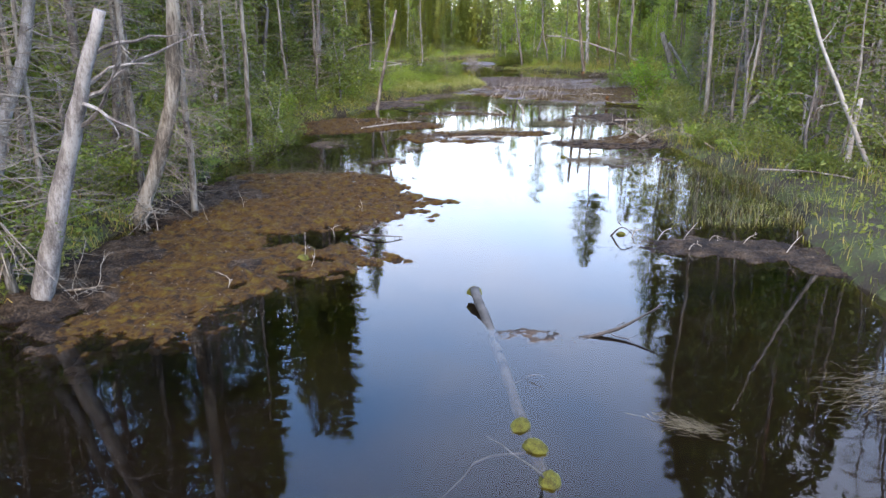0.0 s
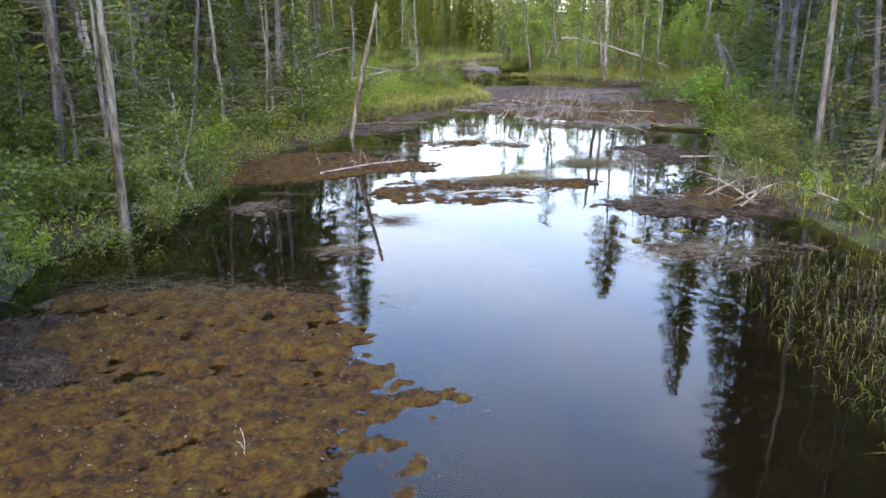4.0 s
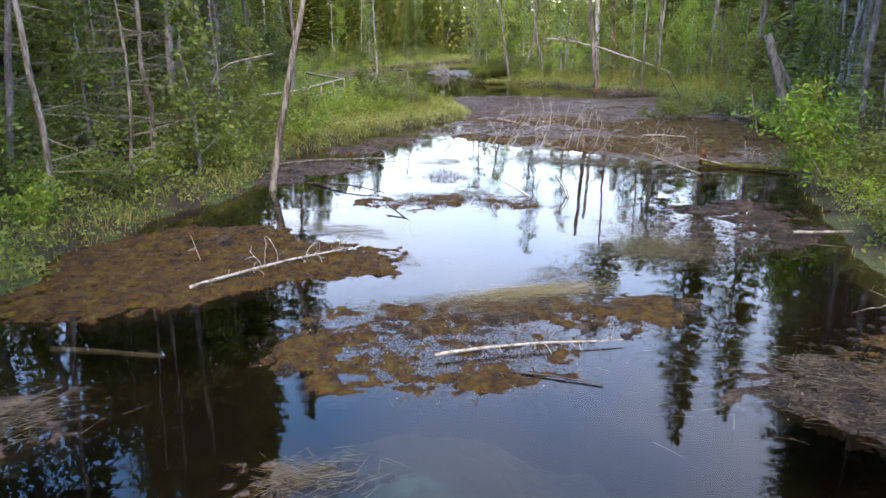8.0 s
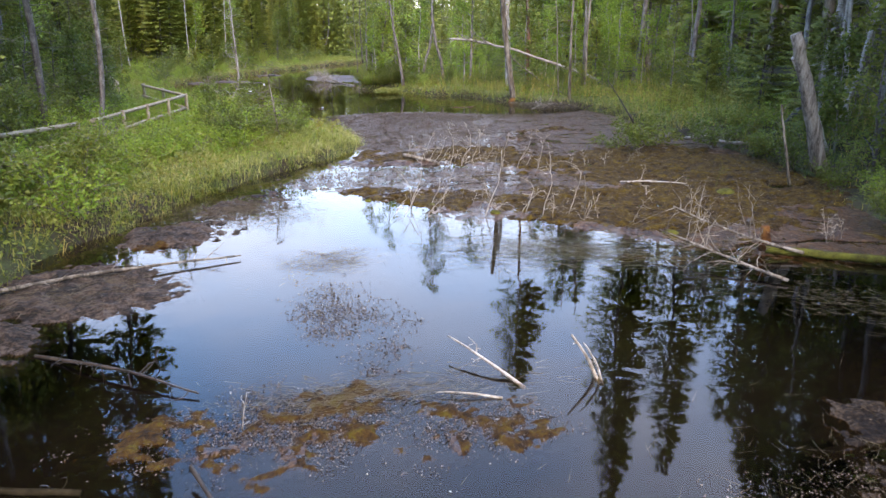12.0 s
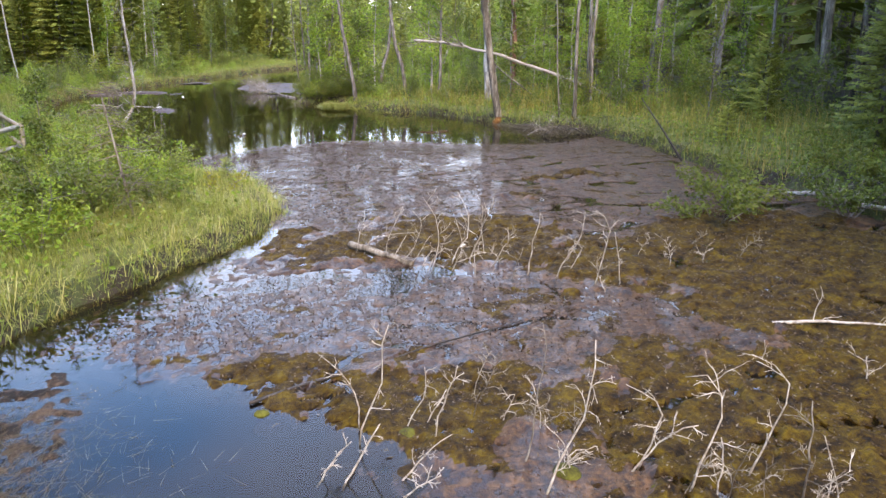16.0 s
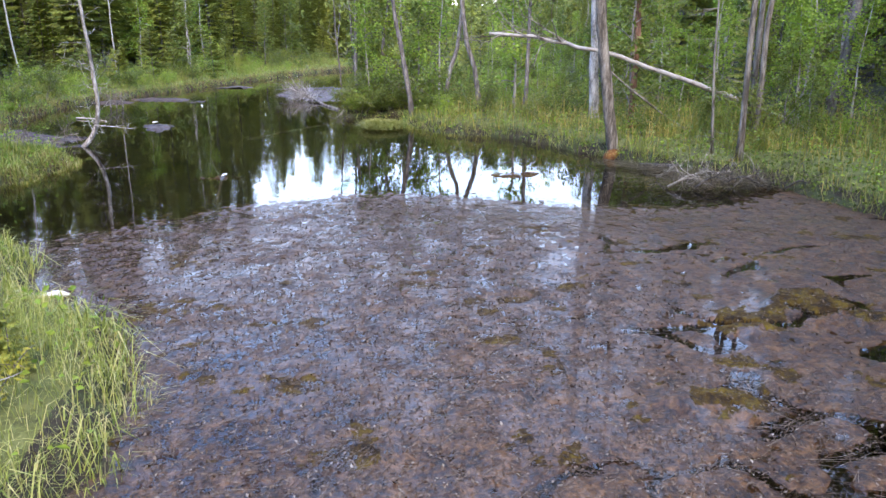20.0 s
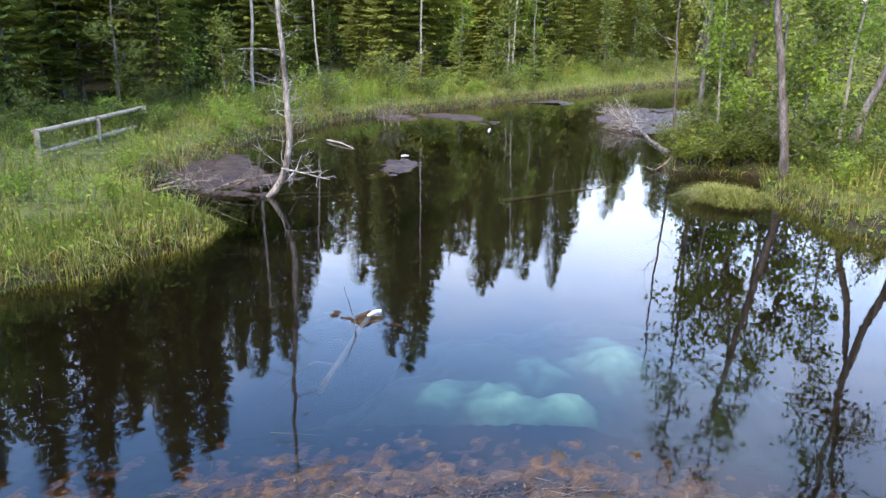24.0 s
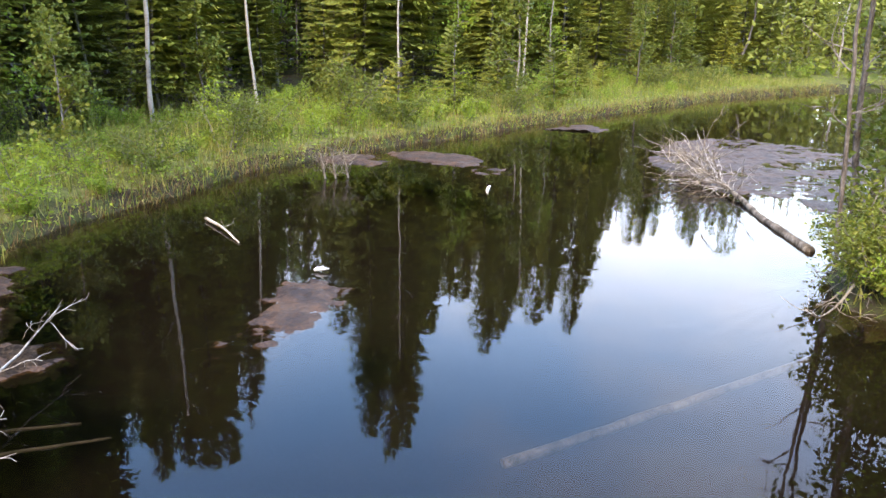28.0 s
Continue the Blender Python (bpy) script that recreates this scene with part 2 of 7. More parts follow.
MAT_MUD = noisy("wet grey-brown mud", [(0.3, (0.01443, 0.006484, 0.002676)), (0.45, (0.03067, 0.01427, 0.006024)), (0.56, (0.04692, 0.02248, 0.00981)), (0.72, (0.07939, 0.03999, 0.01785))], 2.4, 9, 22, 0.8, 0.6, dist=0.03, spec=0.4, contrast=2.6, share=0.55)
wet_film(MAT_MUD, 0.05)
MAT_BARK = noisy("grey spruce bark", [(0.3, (0.05, 0.042, 0.035)), (0.5, (0.13, 0.11, 0.095)), (0.7, (0.26, 0.235, 0.205))], 7, 8, 45, 0.8, 0.95, stretch=(1, 1, 0.35), dist=0.02, rand=0.16)
MAT_PINE = noisy("red pine bark", [(0.3, (0.06, 0.035, 0.025)), (0.5, (0.2, 0.105, 0.065)), (0.7, (0.32, 0.2, 0.14))], 5, 8, 30, 0.8, 0.95, stretch=(1, 1, 0.3), dist=0.02)
MAT_WET = noisy("dark wet wood", [(0.3, (0.012, 0.01, 0.008)), (0.7, (0.06, 0.045, 0.035))], 6, 6, 40, 0.5, 0.5, stretch=(1, 1, 0.3))
MAT_BIRCH = noisy("birch bark", [(0.16, (0.0289, 0.0246, 0.0195)), (0.3, (0.159, 0.1328, 0.1092)), (0.42, (0.2746, 0.2403, 0.1989)), (0.75, (0.3978, 0.3624, 0.3112))], 3, 8, 18, 0.4, 0.75, stretch=(0.8, 0.8, 1.6), dist=0.01, rand=0.1)
MAT_RAIL = noisy("weathered board", [(0.3, (0.1721, 0.1375, 0.08952)), (0.7, (0.3959, 0.3317, 0.2341))], 6, 7, 50, 0.4, 0.85, stretch=(0.2, 1, 1), dist=0.005)
MAT_STRAW = leafy("dry straw", [(0.0, (0.05658, 0.04118, 0.02088)), (0.5, (0.1205, 0.0936, 0.05132)), (1.0, (0.1771, 0.151, 0.09304))], 0.2, 0.7)
MAT_HAY = leafy("bright dry straw", [(0.0, (0.1, 0.076, 0.03)), (0.5, (0.22, 0.175, 0.075)), (1.0, (0.34, 0.285, 0.15))], 0.2, 0.7)
MAT_SPRUCE = leafy("spruce needles", [(0.0, (0.08778, 0.1067, 0.02052)), (0.5, (0.1881, 0.2134, 0.03488)), (0.85, (0.3135, 0.3083, 0.04617)), (1.0, (0.4264, 0.3794, 0.05643))], 0.25, 0.6, 0.45)
MAT_LEAF = leafy("birch and willow leaves", [(0.0, (0.05534, 0.08163, 0.01354)), (0.5, (0.1212, 0.1572, 0.02563)), (1.0, (0.2326, 0.2381, 0.04448))], 0.4, 0.45, 0.45, 0.25)
MAT_BRIGHT = leafy("young bright leaves", [(0.0, (0.1145, 0.1918, 0.0216)), (0.5, (0.2034, 0.3046, 0.0378)), (1.0, (0.3433, 0.4061, 0.054))], 0.45, 0.5, 0.3, 0.25)
MAT_YELLOW = leafy("yellowing leaves", [(0.0, (0.2, 0.2, 0.025)), (1.0, (0.42, 0.37, 0.05))], 0.45, 0.5, 0.3)
MAT_GRASS = leafy("sedge blades", [(0.0, (0.07656, 0.1142, 0.01453)), (0.4, (0.1765, 0.206, 0.03078)), (0.7, (0.2754, 0.2742, 0.06156)), (1.0, (0.3977, 0.3347, 0.118))], 0.4, 0.5, 0.1, 0.45)
MAT_SEDGE = leafy("pale spit sedge", [(0.0, (0.1148, 0.1591, 0.02505)), (0.4, (0.2525, 0.2827, 0.05123)), (0.7, (0.3902, 0.3888, 0.1082)), (1.0, (0.5508, 0.4712, 0.2049))], 0.4, 0.5, 0.1, 0.45)
MAT_REED = leafy("green reed blades", [(0.0, (0.07997, 0.1011, 0.01611)), (0.6, (0.1781, 0.1955, 0.03132)), (1.0, (0.4798, 0.3417, 0.09945))], 0.35, 0.5, 0.1, 0.45)
MAT_MARSH = leafy("grey-green marsh sedge", [(0.0, (0.04, 0.048, 0.01875)), (0.4, (0.096, 0.104, 0.04125)), (0.7, (0.152, 0.144, 0.0675)), (1.0, (0.216, 0.184, 0.105))], 0.3, 0.6, 0.1, 0.3)
MAT_LICHEN = leafy("bare grey twigs", [(0.0, (0.0782, 0.0618, 0.04472)), (0.6, (0.1639, 0.1344, 0.1019)), (1.0, (0.2659, 0.228, 0.1732))], 0.0, 0.9, 0.3)
MAT_WHITE = noisy("white bark scrap", [(0.3, (0.5, 0.48, 0.44)), (0.7, (0.8, 0.78, 0.73))], 5, 5, 30, 0.2, 0.8)
MAT_SILT, nt, sb = nodes_of("spring silt tinted by depth")
sg, ss, sr, sn = nt.nodes.new("ShaderNodeNewGeometry"), nt.nodes.new("ShaderNodeSeparateXYZ"), nt.nodes.new("ShaderNodeMapRange"), nt.nodes.new("ShaderNodeTexNoise")
sn.inputs["Scale"].default_value, sn.inputs["Detail"].default_value = 5.0, 6.0
# darker teal with depth: light lost in the water, put into the silt's colour
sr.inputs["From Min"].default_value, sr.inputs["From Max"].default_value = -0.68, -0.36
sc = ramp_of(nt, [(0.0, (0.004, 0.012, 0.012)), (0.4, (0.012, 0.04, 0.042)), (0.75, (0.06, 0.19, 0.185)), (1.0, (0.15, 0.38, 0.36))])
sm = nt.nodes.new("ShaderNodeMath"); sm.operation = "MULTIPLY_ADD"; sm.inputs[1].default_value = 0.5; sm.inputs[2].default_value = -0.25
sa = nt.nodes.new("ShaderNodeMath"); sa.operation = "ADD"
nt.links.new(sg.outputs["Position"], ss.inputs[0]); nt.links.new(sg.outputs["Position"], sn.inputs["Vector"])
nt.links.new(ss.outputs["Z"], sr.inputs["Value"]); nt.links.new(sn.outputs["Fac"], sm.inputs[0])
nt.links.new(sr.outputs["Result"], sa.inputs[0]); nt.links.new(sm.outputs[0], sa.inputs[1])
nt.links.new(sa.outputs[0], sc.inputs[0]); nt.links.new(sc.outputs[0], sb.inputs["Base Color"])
sb.inputs["Roughness"].default_value = 1.0

# brown bog water: mirror by angle above, tinted sight of the bed below
MAT_WATER = bpy.data.materials.new("bog water")
MAT_WATER.use_nodes = True
nt = MAT_WATER.node_tree
nt.nodes.remove(nt.nodes["Principled BSDF"])
glo, tra, fre, mixs = nt.nodes.new("ShaderNodeBsdfGlossy"), nt.nodes.new("ShaderNodeBsdfTransparent"), nt.nodes.new("ShaderNodeFresnel"), nt.nodes.new("ShaderNodeMixShader")
glo.inputs["Roughness"].default_value = 0.015
glo.inputs["Color"].default_value = (1, 1, 1, 1)
tra.inputs["Color"].default_value = (0.5, 0.45, 0.37, 1)
fre.inputs["IOR"].default_value = 1.333
wv, wb, wc = nt.nodes.new("ShaderNodeTexNoise"), nt.nodes.new("ShaderNodeBump"), nt.nodes.new("ShaderNodeTexCoord")
wv.inputs["Scale"].default_value, wv.inputs["Detail"].default_value = 1.6, 3.0
wb.inputs["Strength"].default_value, wb.inputs["Distance"].default_value = 0.1, 0.02
nt.links.new(wc.outputs["Object"], wv.inputs["Vector"]); nt.links.new(wv.outputs["Fac"], wb.inputs["Height"])
nt.links.new(wb.outputs[0], glo.inputs["Normal"]); nt.links.new(wb.outputs[0], fre.inputs["Normal"])
nt.links.new(fre.outputs[0], mixs.inputs[0]); nt.links.new(tra.outputs[0], mixs.inputs[1]); nt.links.new(glo.outputs[0], mixs.inputs[2])
nt.links.new(mixs.outputs[0], nt.nodes["Material Output"].inputs["Surface"])

# ---- geometry helpers ----


def lattice(ix, iy, seed):
    h = (ix.astype(np.int64) * 374761393 + iy.astype(np.int64) * 668265263 + seed * 974711) & 0x7FFFFFFF
    h = ((h ^ (h >> 13)) * 1274126177) & 0x7FFFFFFF
    return ((h ^ (h >> 16)) & 0xFFFF) / 65535.0


def vnoise(x, y, seed=0):
    ix, iy = np.floor(x), np.floor(y)
    fx, fy = x - ix, y - iy
    fx, fy = fx * fx * (3 - 2 * fx), fy * fy * (3 - 2 * fy)
    a, b = lattice(ix, iy, seed), lattice(ix + 1, iy, seed)
    c, d = lattice(ix, iy + 1, seed), lattice(ix + 1, iy + 1, seed)
    return (a * (1 - fx) + b * fx) * (1 - fy) + (c * (1 - fx) + d * fx) * fy


def fbm(x, y, octaves=4, seed=0):
    """Noise about zero, in -0.5 to 0.5."""
    x, y = np.asarray(x, float), np.asarray(y, float)
    s, a, t = 0, 1.0, 0
    for i in range(octaves):
        s = s + a * (vnoise(x * 2 ** i + 17.3 * i, y * 2 ** i - 9.1 * i, seed + i) - 0.5)
        t += a
        a *= 0.5
    return s / t


def chaikin(pts, rounds=2):
    p = np.array(pts, float)
    for _ in range(rounds):
        q = np.empty((2 * len(p) - 2, 2))
        q[0::2], q[1::2] = 0.75 * p[:-1] + 0.25 * p[1:], 0.25 * p[:-1] + 0.75 * p[1:]
        p = np.vstack([p[:1], q, p[-1:]])
    return p


LEFT = chaikin([(-7.5, -14), (-6.4, 0), (-6.1, 8), (-5.9, 13.3), (-6.1, 18.4), (-5.8, 21.8), (-5.5, 25), (-5.5, 28), (-5.2, 30.3), (-4.3, 32.3), (-3.4, 33.9), (-3.9, 36.5),
                (-3.2, 39), (-2.3, 41), (-1.5, 43.1), (-0.4, 44.5), (0.5, 45.6), (1.7, 47.6), (2.6, 49), (2.85, 50.6), (2.3, 52.1), (1.0, 53.6), (0.0, 55.2), (-1.4, 56.8),
                (-2.6, 58.6), (-2.6, 60.4), (-2.1, 62.0), (-1.6, 63.2), (-2.3, 64.4), (-4.6, 65), (-5.4, 67.3), (-5.9, 69.5), (-6.4, 72.5), (-6.5, 76.4), (-6.0, 79.7), (-4.7, 82.3), (-3.4, 86),
                (-1.3, 91), (1.4, 97.5), (4.5, 104), (9, 110.5), (15, 116), (26, 121)])
RIGHT = chaikin([(7.5, -14), (6.4, 0), (5.8, 8), (6.1, 11), (6.9, 14), (7.4, 17), (7.4, 20), (7.1, 23), (6.8, 26), (7.3, 28.5), (8.5, 32), (9.7, 35), (11.1, 38), (12.4, 41),
                 (13.3, 44.8), (13.7, 48), (13.6, 51), (13.6, 54), (14.0, 56.5), (13.2, 59), (11.7, 61.2), (11.1, 63.5), (9.9, 66.2), (8.5, 67.5), (7.6, 68.3), (7.1, 69.6),
                 (6.9, 71.0), (7.3, 72.0), (6.6, 72.5), (5.3, 72.2), (5.0, 73.2), (5.5, 74.8), (7.3, 77.2), (8.6, 82), (9.2, 88), (10.6, 95), (13, 102), (18, 107), (26, 111)])
POND = np.vstack([LEFT, RIGHT[::-1]])


def shore(x, y):
    """Metres from the water's edge: over land positive, over the pond negative."""
    x, y = np.atleast_1d(np.asarray(x, float)), np.atleast_1d(np.asarray(y, float))
    best, inside = np.full(x.shape, 1e9), np.zeros(x.shape, bool)
    for (ax, ay), (bx, by) in zip(POND, np.roll(POND, -1, 0)):
        dx, dy = bx - ax, by - ay
        k = np.clip(((x - ax) * dx + (y - ay) * dy) / (dx * dx + dy * dy + 1e-12), 0, 1)
        best = np.minimum(best, (x - ax - k * dx) ** 2 + (y - ay - k * dy) ** 2)
        if ay != by:
            inside ^= ((ay > y) != (by > y)) & (x < ax + (y - ay) / (by - ay) * dx)
    return np.sqrt(best) * np.where(inside, -1, 1)


def bank(x, y):
    """Metres from the water's edge, with its small bays and noses."""
    x, y = np.atleast_1d(np.asarray(x, float)), np.atleast_1d(np.asarray(y, float))
    return shore(x, y) + 0.8 * fbm(x * 0.8, y * 0.8, 3, 5) + 0.3 * fbm(x * 2.2, y * 2.2, 2, 6) + 0.1


def ground_z(x, y):
    x, y = np.atleast_1d(np.asarray(x, float)), np.atleast_1d(np.asarray(y, float))
    d = bank(x, y)
    # the bank is low and peaty along the middle of the right shore
    low = np.clip((x - 4) / 1.5, 0, 1) * np.clip((y - 19) / 3, 0, 1) * np.clip((46 - y) / 4, 0, 1)
    land = -0.02 + (0.33 - 0.25 * low) * (1 - np.exp(-np.maximum(d, 0) / 0.28)) + 0.35 * (1 - np.exp(-np.maximum(d, 0) / 9)) + 0.03 * np.clip(d - 12, 0, 70) + 0.07 * np.clip(d - 24, 0, 90) + 0.3 * fbm(x * 0.8, y * 0.8, 3, 9) * np.clip(d / 2, 0, 1)
    bed = -0.02 - 1.5 * (1 - np.exp(np.minimum(d, 0) / 1.1))
    return np.where(d > 0, land, bed)


def gz(x, y):
    return float(ground_z(x, y)[0])


def tri_mesh(name, verts, tris, mat, smooth=False):
    me = bpy.data.meshes.new(name)
    verts, tris = np.asarray(verts, np.float32), np.asarray(tris, np.int32)
    me.vertices.add(len(verts)); me.vertices.foreach_set("co", verts.ravel())
    me.loops.add(tris.size); me.loops.foreach_set("vertex_index", tris.ravel())
    me.polygons.add(len(tris)); me.polygons.foreach_set("loop_start", np.arange(0, tris.size, 3, dtype=np.int32))
    me.polygons.foreach_set("use_smooth", np.full(len(tris), smooth))
    me.update(calc_edges=True)
    me.materials.append(mat)
    return me


class Geo:
    """Gathers tubes, leaves and blades into one triangle mesh."""

    def __init__(self):
        self.v, self.t, self.n = [], [], 0

    def add(self, v, t):
        self.v.append(np.asarray(v, float)); self.t.append(np.asarray(t, int) + self.n); self.n += len(v)

    def tube(self, pts, radii, sides=6, rough=0.0, r=None):
        pts = np.asarray(pts, float)
        k = len(pts)
        radii = np.broadcast_to(np.asarray(radii, float), (k,))
        tan = np.gradient(pts, axis=0)
        tan /= np.linalg.norm(tan, axis=1)[:, None] + 1e-9
        ref = np.array([1.0, 0, 0]) if abs(tan[:, 0]).mean() < 0.8 else np.array([0, 0, 1.0])
        a = np.cross(tan, ref); a /= np.linalg.norm(a, axis=1)[:, None] + 1e-9
        b = np.cross(tan, a)
        an = np.linspace(0, 2 * np.pi, sides, endpoint=False)
        rr = radii[:, None] * (1 + (rough * (r.random((k, sides)) - 0.5) if rough else 0))
        ring = pts[:, None, :] + rr[..., None] * (np.cos(an)[None, :, None] * a[:, None, :] + np.sin(an)[None, :, None] * b[:, None, :])
        v = np.vstack([ring.reshape(-1, 3), pts[:1], pts[-1:]])
        i, j = np.meshgrid(np.arange(k - 1), np.arange(sides), indexing="ij")
        j2 = (j + 1) % sides
        p, q, s, w = (i * sides + j).ravel(), (i * sides + j2).ravel(), ((i + 1) * sides + j2).ravel(), ((i + 1) * sides + j).ravel()
        t = np.vstack([np.stack([p, q, s], 1), np.stack([p, s, w], 1)])
        js = np.arange(sides); jn = (js + 1) % sides
        cap0 = np.stack([np.full(sides, k * sides), jn, js], 1)
        cap1 = np.stack([np.full(sides, k * sides + 1), (k - 1) * sides + js, (k - 1) * sides + jn], 1)
        self.add(v, np.vstack([t, cap0, cap1]))

    def twigs(self, p, d, length, width):
        """Thin three-sided slivers, many at once: starts, ways, lengths, widths."""
        p, d = np.asarray(p, float), np.asarray(d, float)
        n = len(p)
        d = d / (np.linalg.norm(d, axis=1)[:, None] + 1e-9)
        s = np.cross(d, [0.3, 0.2, 1.0]); s /= np.linalg.norm(s, axis=1)[:, None] + 1e-9
        u = np.cross(s, d)
        w = np.broadcast_to(np.asarray(width, float), (n,))[:, None]
        tip = p + d * np.broadcast_to(np.asarray(length, float), (n,))[:, None]
        v = np.stack([p + s * w, p - s * w * 0.5 + u * w * 0.8, p - s * w * 0.5 - u * w * 0.8, tip], 1).reshape(-1, 3)
        o = np.arange(n)[:, None] * 4
        self.add(v, np.vstack([o + [0, 1, 3], o + [1, 2, 3], o + [2, 0, 3]]))

    def leaves(self, p, size, r, up=0.5, slim=0.55):
        """Folded leaf shapes in all directions; up: how far they lie flat."""
        p = np.asarray(p, float)
        n = len(p)
        size = np.broadcast_to(np.asarray(size, float), (n,))[:, None]
        d = r.normal(size=(n, 3)); d[:, 2] *= 0.6; d /= np.linalg.norm(d, axis=1)[:, None]
        nor = r.normal(size=(n, 3)) * (1 - up) + np.array([0, 0, 1.0]) * up
        s = np.cross(d, nor); s /= np.linalg.norm(s, axis=1)[:, None] + 1e-9
        nn = np.cross(s, d)
        mid = p + d * size * 0.45
        v = np.stack([p, mid + s * size * slim * 0.5 + nn * size * 0.1, p + d * size, mid - s * size * slim * 0.5 + nn * size * 0.1], 1).reshape(-1, 3)
        o = np.arange(n)[:, None] * 4
        self.add(v, np.vstack([o + [0, 1, 2], o + [0, 2, 3]]))

    def blades(self, p, h, w, lean, r, flop=0.5):
        """Bent grass blades: bases, heights, widths, how far each leans."""
        p = np.asarray(p, float)
        n = len(p)
        h, w, lean = [np.broadcast_to(np.asarray(q, float), (n,))[:, None] for q in (h, w, lean)]
        an = r.random(n) * 2 * np.pi
        d = np.stack([np.cos(an), np.sin(an), np.zeros(n)], 1)
        s = np.stack([-np.sin(an), np.cos(an), np.zeros(n)], 1)
        up = np.array([0, 0, 1.0])
        mid = p + up * h * 0.6 + d * lean * h * 0.35
        tip = p + up * h * (1 - flop * lean * 0.8) + d * lean * h * 1.0
        v = np.stack([p + s * w / 2, p - s * w / 2, mid - s * w * 0.4, mid + s * w * 0.4, tip], 1).reshape(-1, 3)
        o = np.arange(n)[:, None] * 5
        self.add(v, np.vstack([o + [0, 1, 2], o + [0, 2, 3], o + [3, 2, 4]]))

    def mesh(self, name, mat, smooth=False):
        return tri_mesh(name, np.vstack(self.v), np.vstack(self.t), mat, smooth)


def part(name, geo, mat, parent, label="", smooth=False, kind=""):
    ob = new(name, geo.mesh(name, mat, smooth))
    ob.parent = parent
    return tagged(ob, label, kind=kind)


def thing(name, label, category, m=None, group="", kind=""):
    ob = tagged(new(name), label, category, group, kind)
    if m is not None:
        ob.matrix_basis = m
    return ob


def stuff(name, geo, mat, label, category):
    return tagged(new(name, geo.mesh(name, mat)), label, category, kind="stuff")


def wander(p, d, length, steps, r, bend=0.15, sag=0.0):
    """A crooked line from p along d, that sags or rises on the way."""
    p, d = np.asarray(p, float), np.asarray(d, float)
    d = d / np.linalg.norm(d)
    out = [p]
    for i in range(steps):
        d = d + r.normal(size=3) * bend + np.array([0, 0, -sag / steps])
        d /= np.linalg.norm(d)
        out.append(out[-1] + d * length / steps)
    return np.array(out)

# ---- ground, bed and water ----
def axis(lo, hi, step, far):
    mid = np.arange(lo, hi + step / 2, step)
    grow = np.geomspace(step, far, 34)
    return np.concatenate([lo - np.cumsum(grow)[::-1], mid, hi + np.cumsum(grow)])


gx, gy = axis(-9.5, 16, 0.17, 250), axis(2, 108, 0.21, 250)
X, Y = np.meshgrid(gx, gy)
Z = ground_z(X.ravel(), Y.ravel())
nx, ny = len(gx), len(gy)
i, j = np.meshgrid(np.arange(ny - 1), np.arange(nx - 1), indexing="ij")
q0 = (i * nx + j).ravel()
T = np.vstack([np.stack([q0, q0 + 1, q0 + nx + 1], 1), np.stack([q0, q0 + nx + 1, q0 + nx], 1)])
me = tri_mesh("ground", np.stack([X.ravel(), Y.ravel(), Z], 1), T, MAT_GROUND, True)
me.materials.append(MAT_BED)
me.materials.append(MAT_TURF)
TX, TY = X.ravel()[T].mean(1), Y.ravel()[T].mean(1)
turf = (Z[T].min(1) > 0.2) & (TY + 14 * fbm(TX * 0.22, TY * 0.22, 4, 73) > np.where(TX < 4, 44, 48)) & (shore(TX, TY) < 9 + 8 * fbm(TX * 0.4, TY * 0.4, 3, 71))
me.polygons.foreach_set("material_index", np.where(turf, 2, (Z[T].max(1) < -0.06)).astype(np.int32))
tagged(new("ground", me), "dark mossy forest floor sloping to the pond", "ground", kind="structure")

wgeo = Geo()
wgeo.add([(-14, -16, 0), (30, -16, 0), (30, 124, 0), (-14, 124, 0)], [(0, 1, 2), (0, 2, 3)])
water = tagged(new("water", wgeo.mesh("water", MAT_WATER)), "still dark bog water mirroring sky and trees", "water", kind="structure")
water.visible_shadow = False

# ---- floating mats ----
def blobs(*ells):
    """How many metres inside the nearest of some ellipses (x, y, half length, half width, degrees)."""
    def field(x, y):
        best = np.full(x.shape, -9.0)
        for cx, cy, a, b, turn in ells:
            c, s = math.cos(radians(turn)), math.sin(radians(turn))
            u, v = (x - cx) * c + (y - cy) * s, -(x - cx) * s + (y - cy) * c
            best = np.maximum(best, (1 - np.sqrt((u / a) ** 2 + (v / b) ** 2)) * min(a, b))
        return best
    return field


RAFTS = []
# where the drowned carpet bears moss, and its open pools
MOSSY = blobs((3.6, 41.5, 2.4, 1.2, -20), (7.4, 40.0, 3.0, 2.3, -15), (3.3, 46.9, 1.5, 1.3, -20), (5.6, 46.9, 2.3, 1.8, -8), (7.8, 45.3, 2.2, 1.7, -20), (10.6, 43.2, 3.4, 4.6, 0), (10.3, 51.7, 0.9, 0.6, 0), (7.5, 50.0, 0.7, 0.4, 0), (8.6, 51.5, 0.7, 0.45, 0))
POOLS = blobs((4.4, 45.35, 0.8, 0.4, 0), (3.8, 44.9, 0.5, 0.3, 0), (2.6, 45.5, 0.7, 0.35, 30), (3.0, 47.3, 0.6, 0.2, 40))


def moss_on_carpet(x, y):
    """Metres inside the olive moss of the carpet, frayed into slanting strands."""
    u, v = 0.6 * x + 0.8 * y, 0.8 * x - 0.6 * y
    return MOSSY(x, y) + 0.9 * fbm(x, y, 4, 100) + 1.1 * fbm(u * 0.8, v * 2.8, 3, 108)


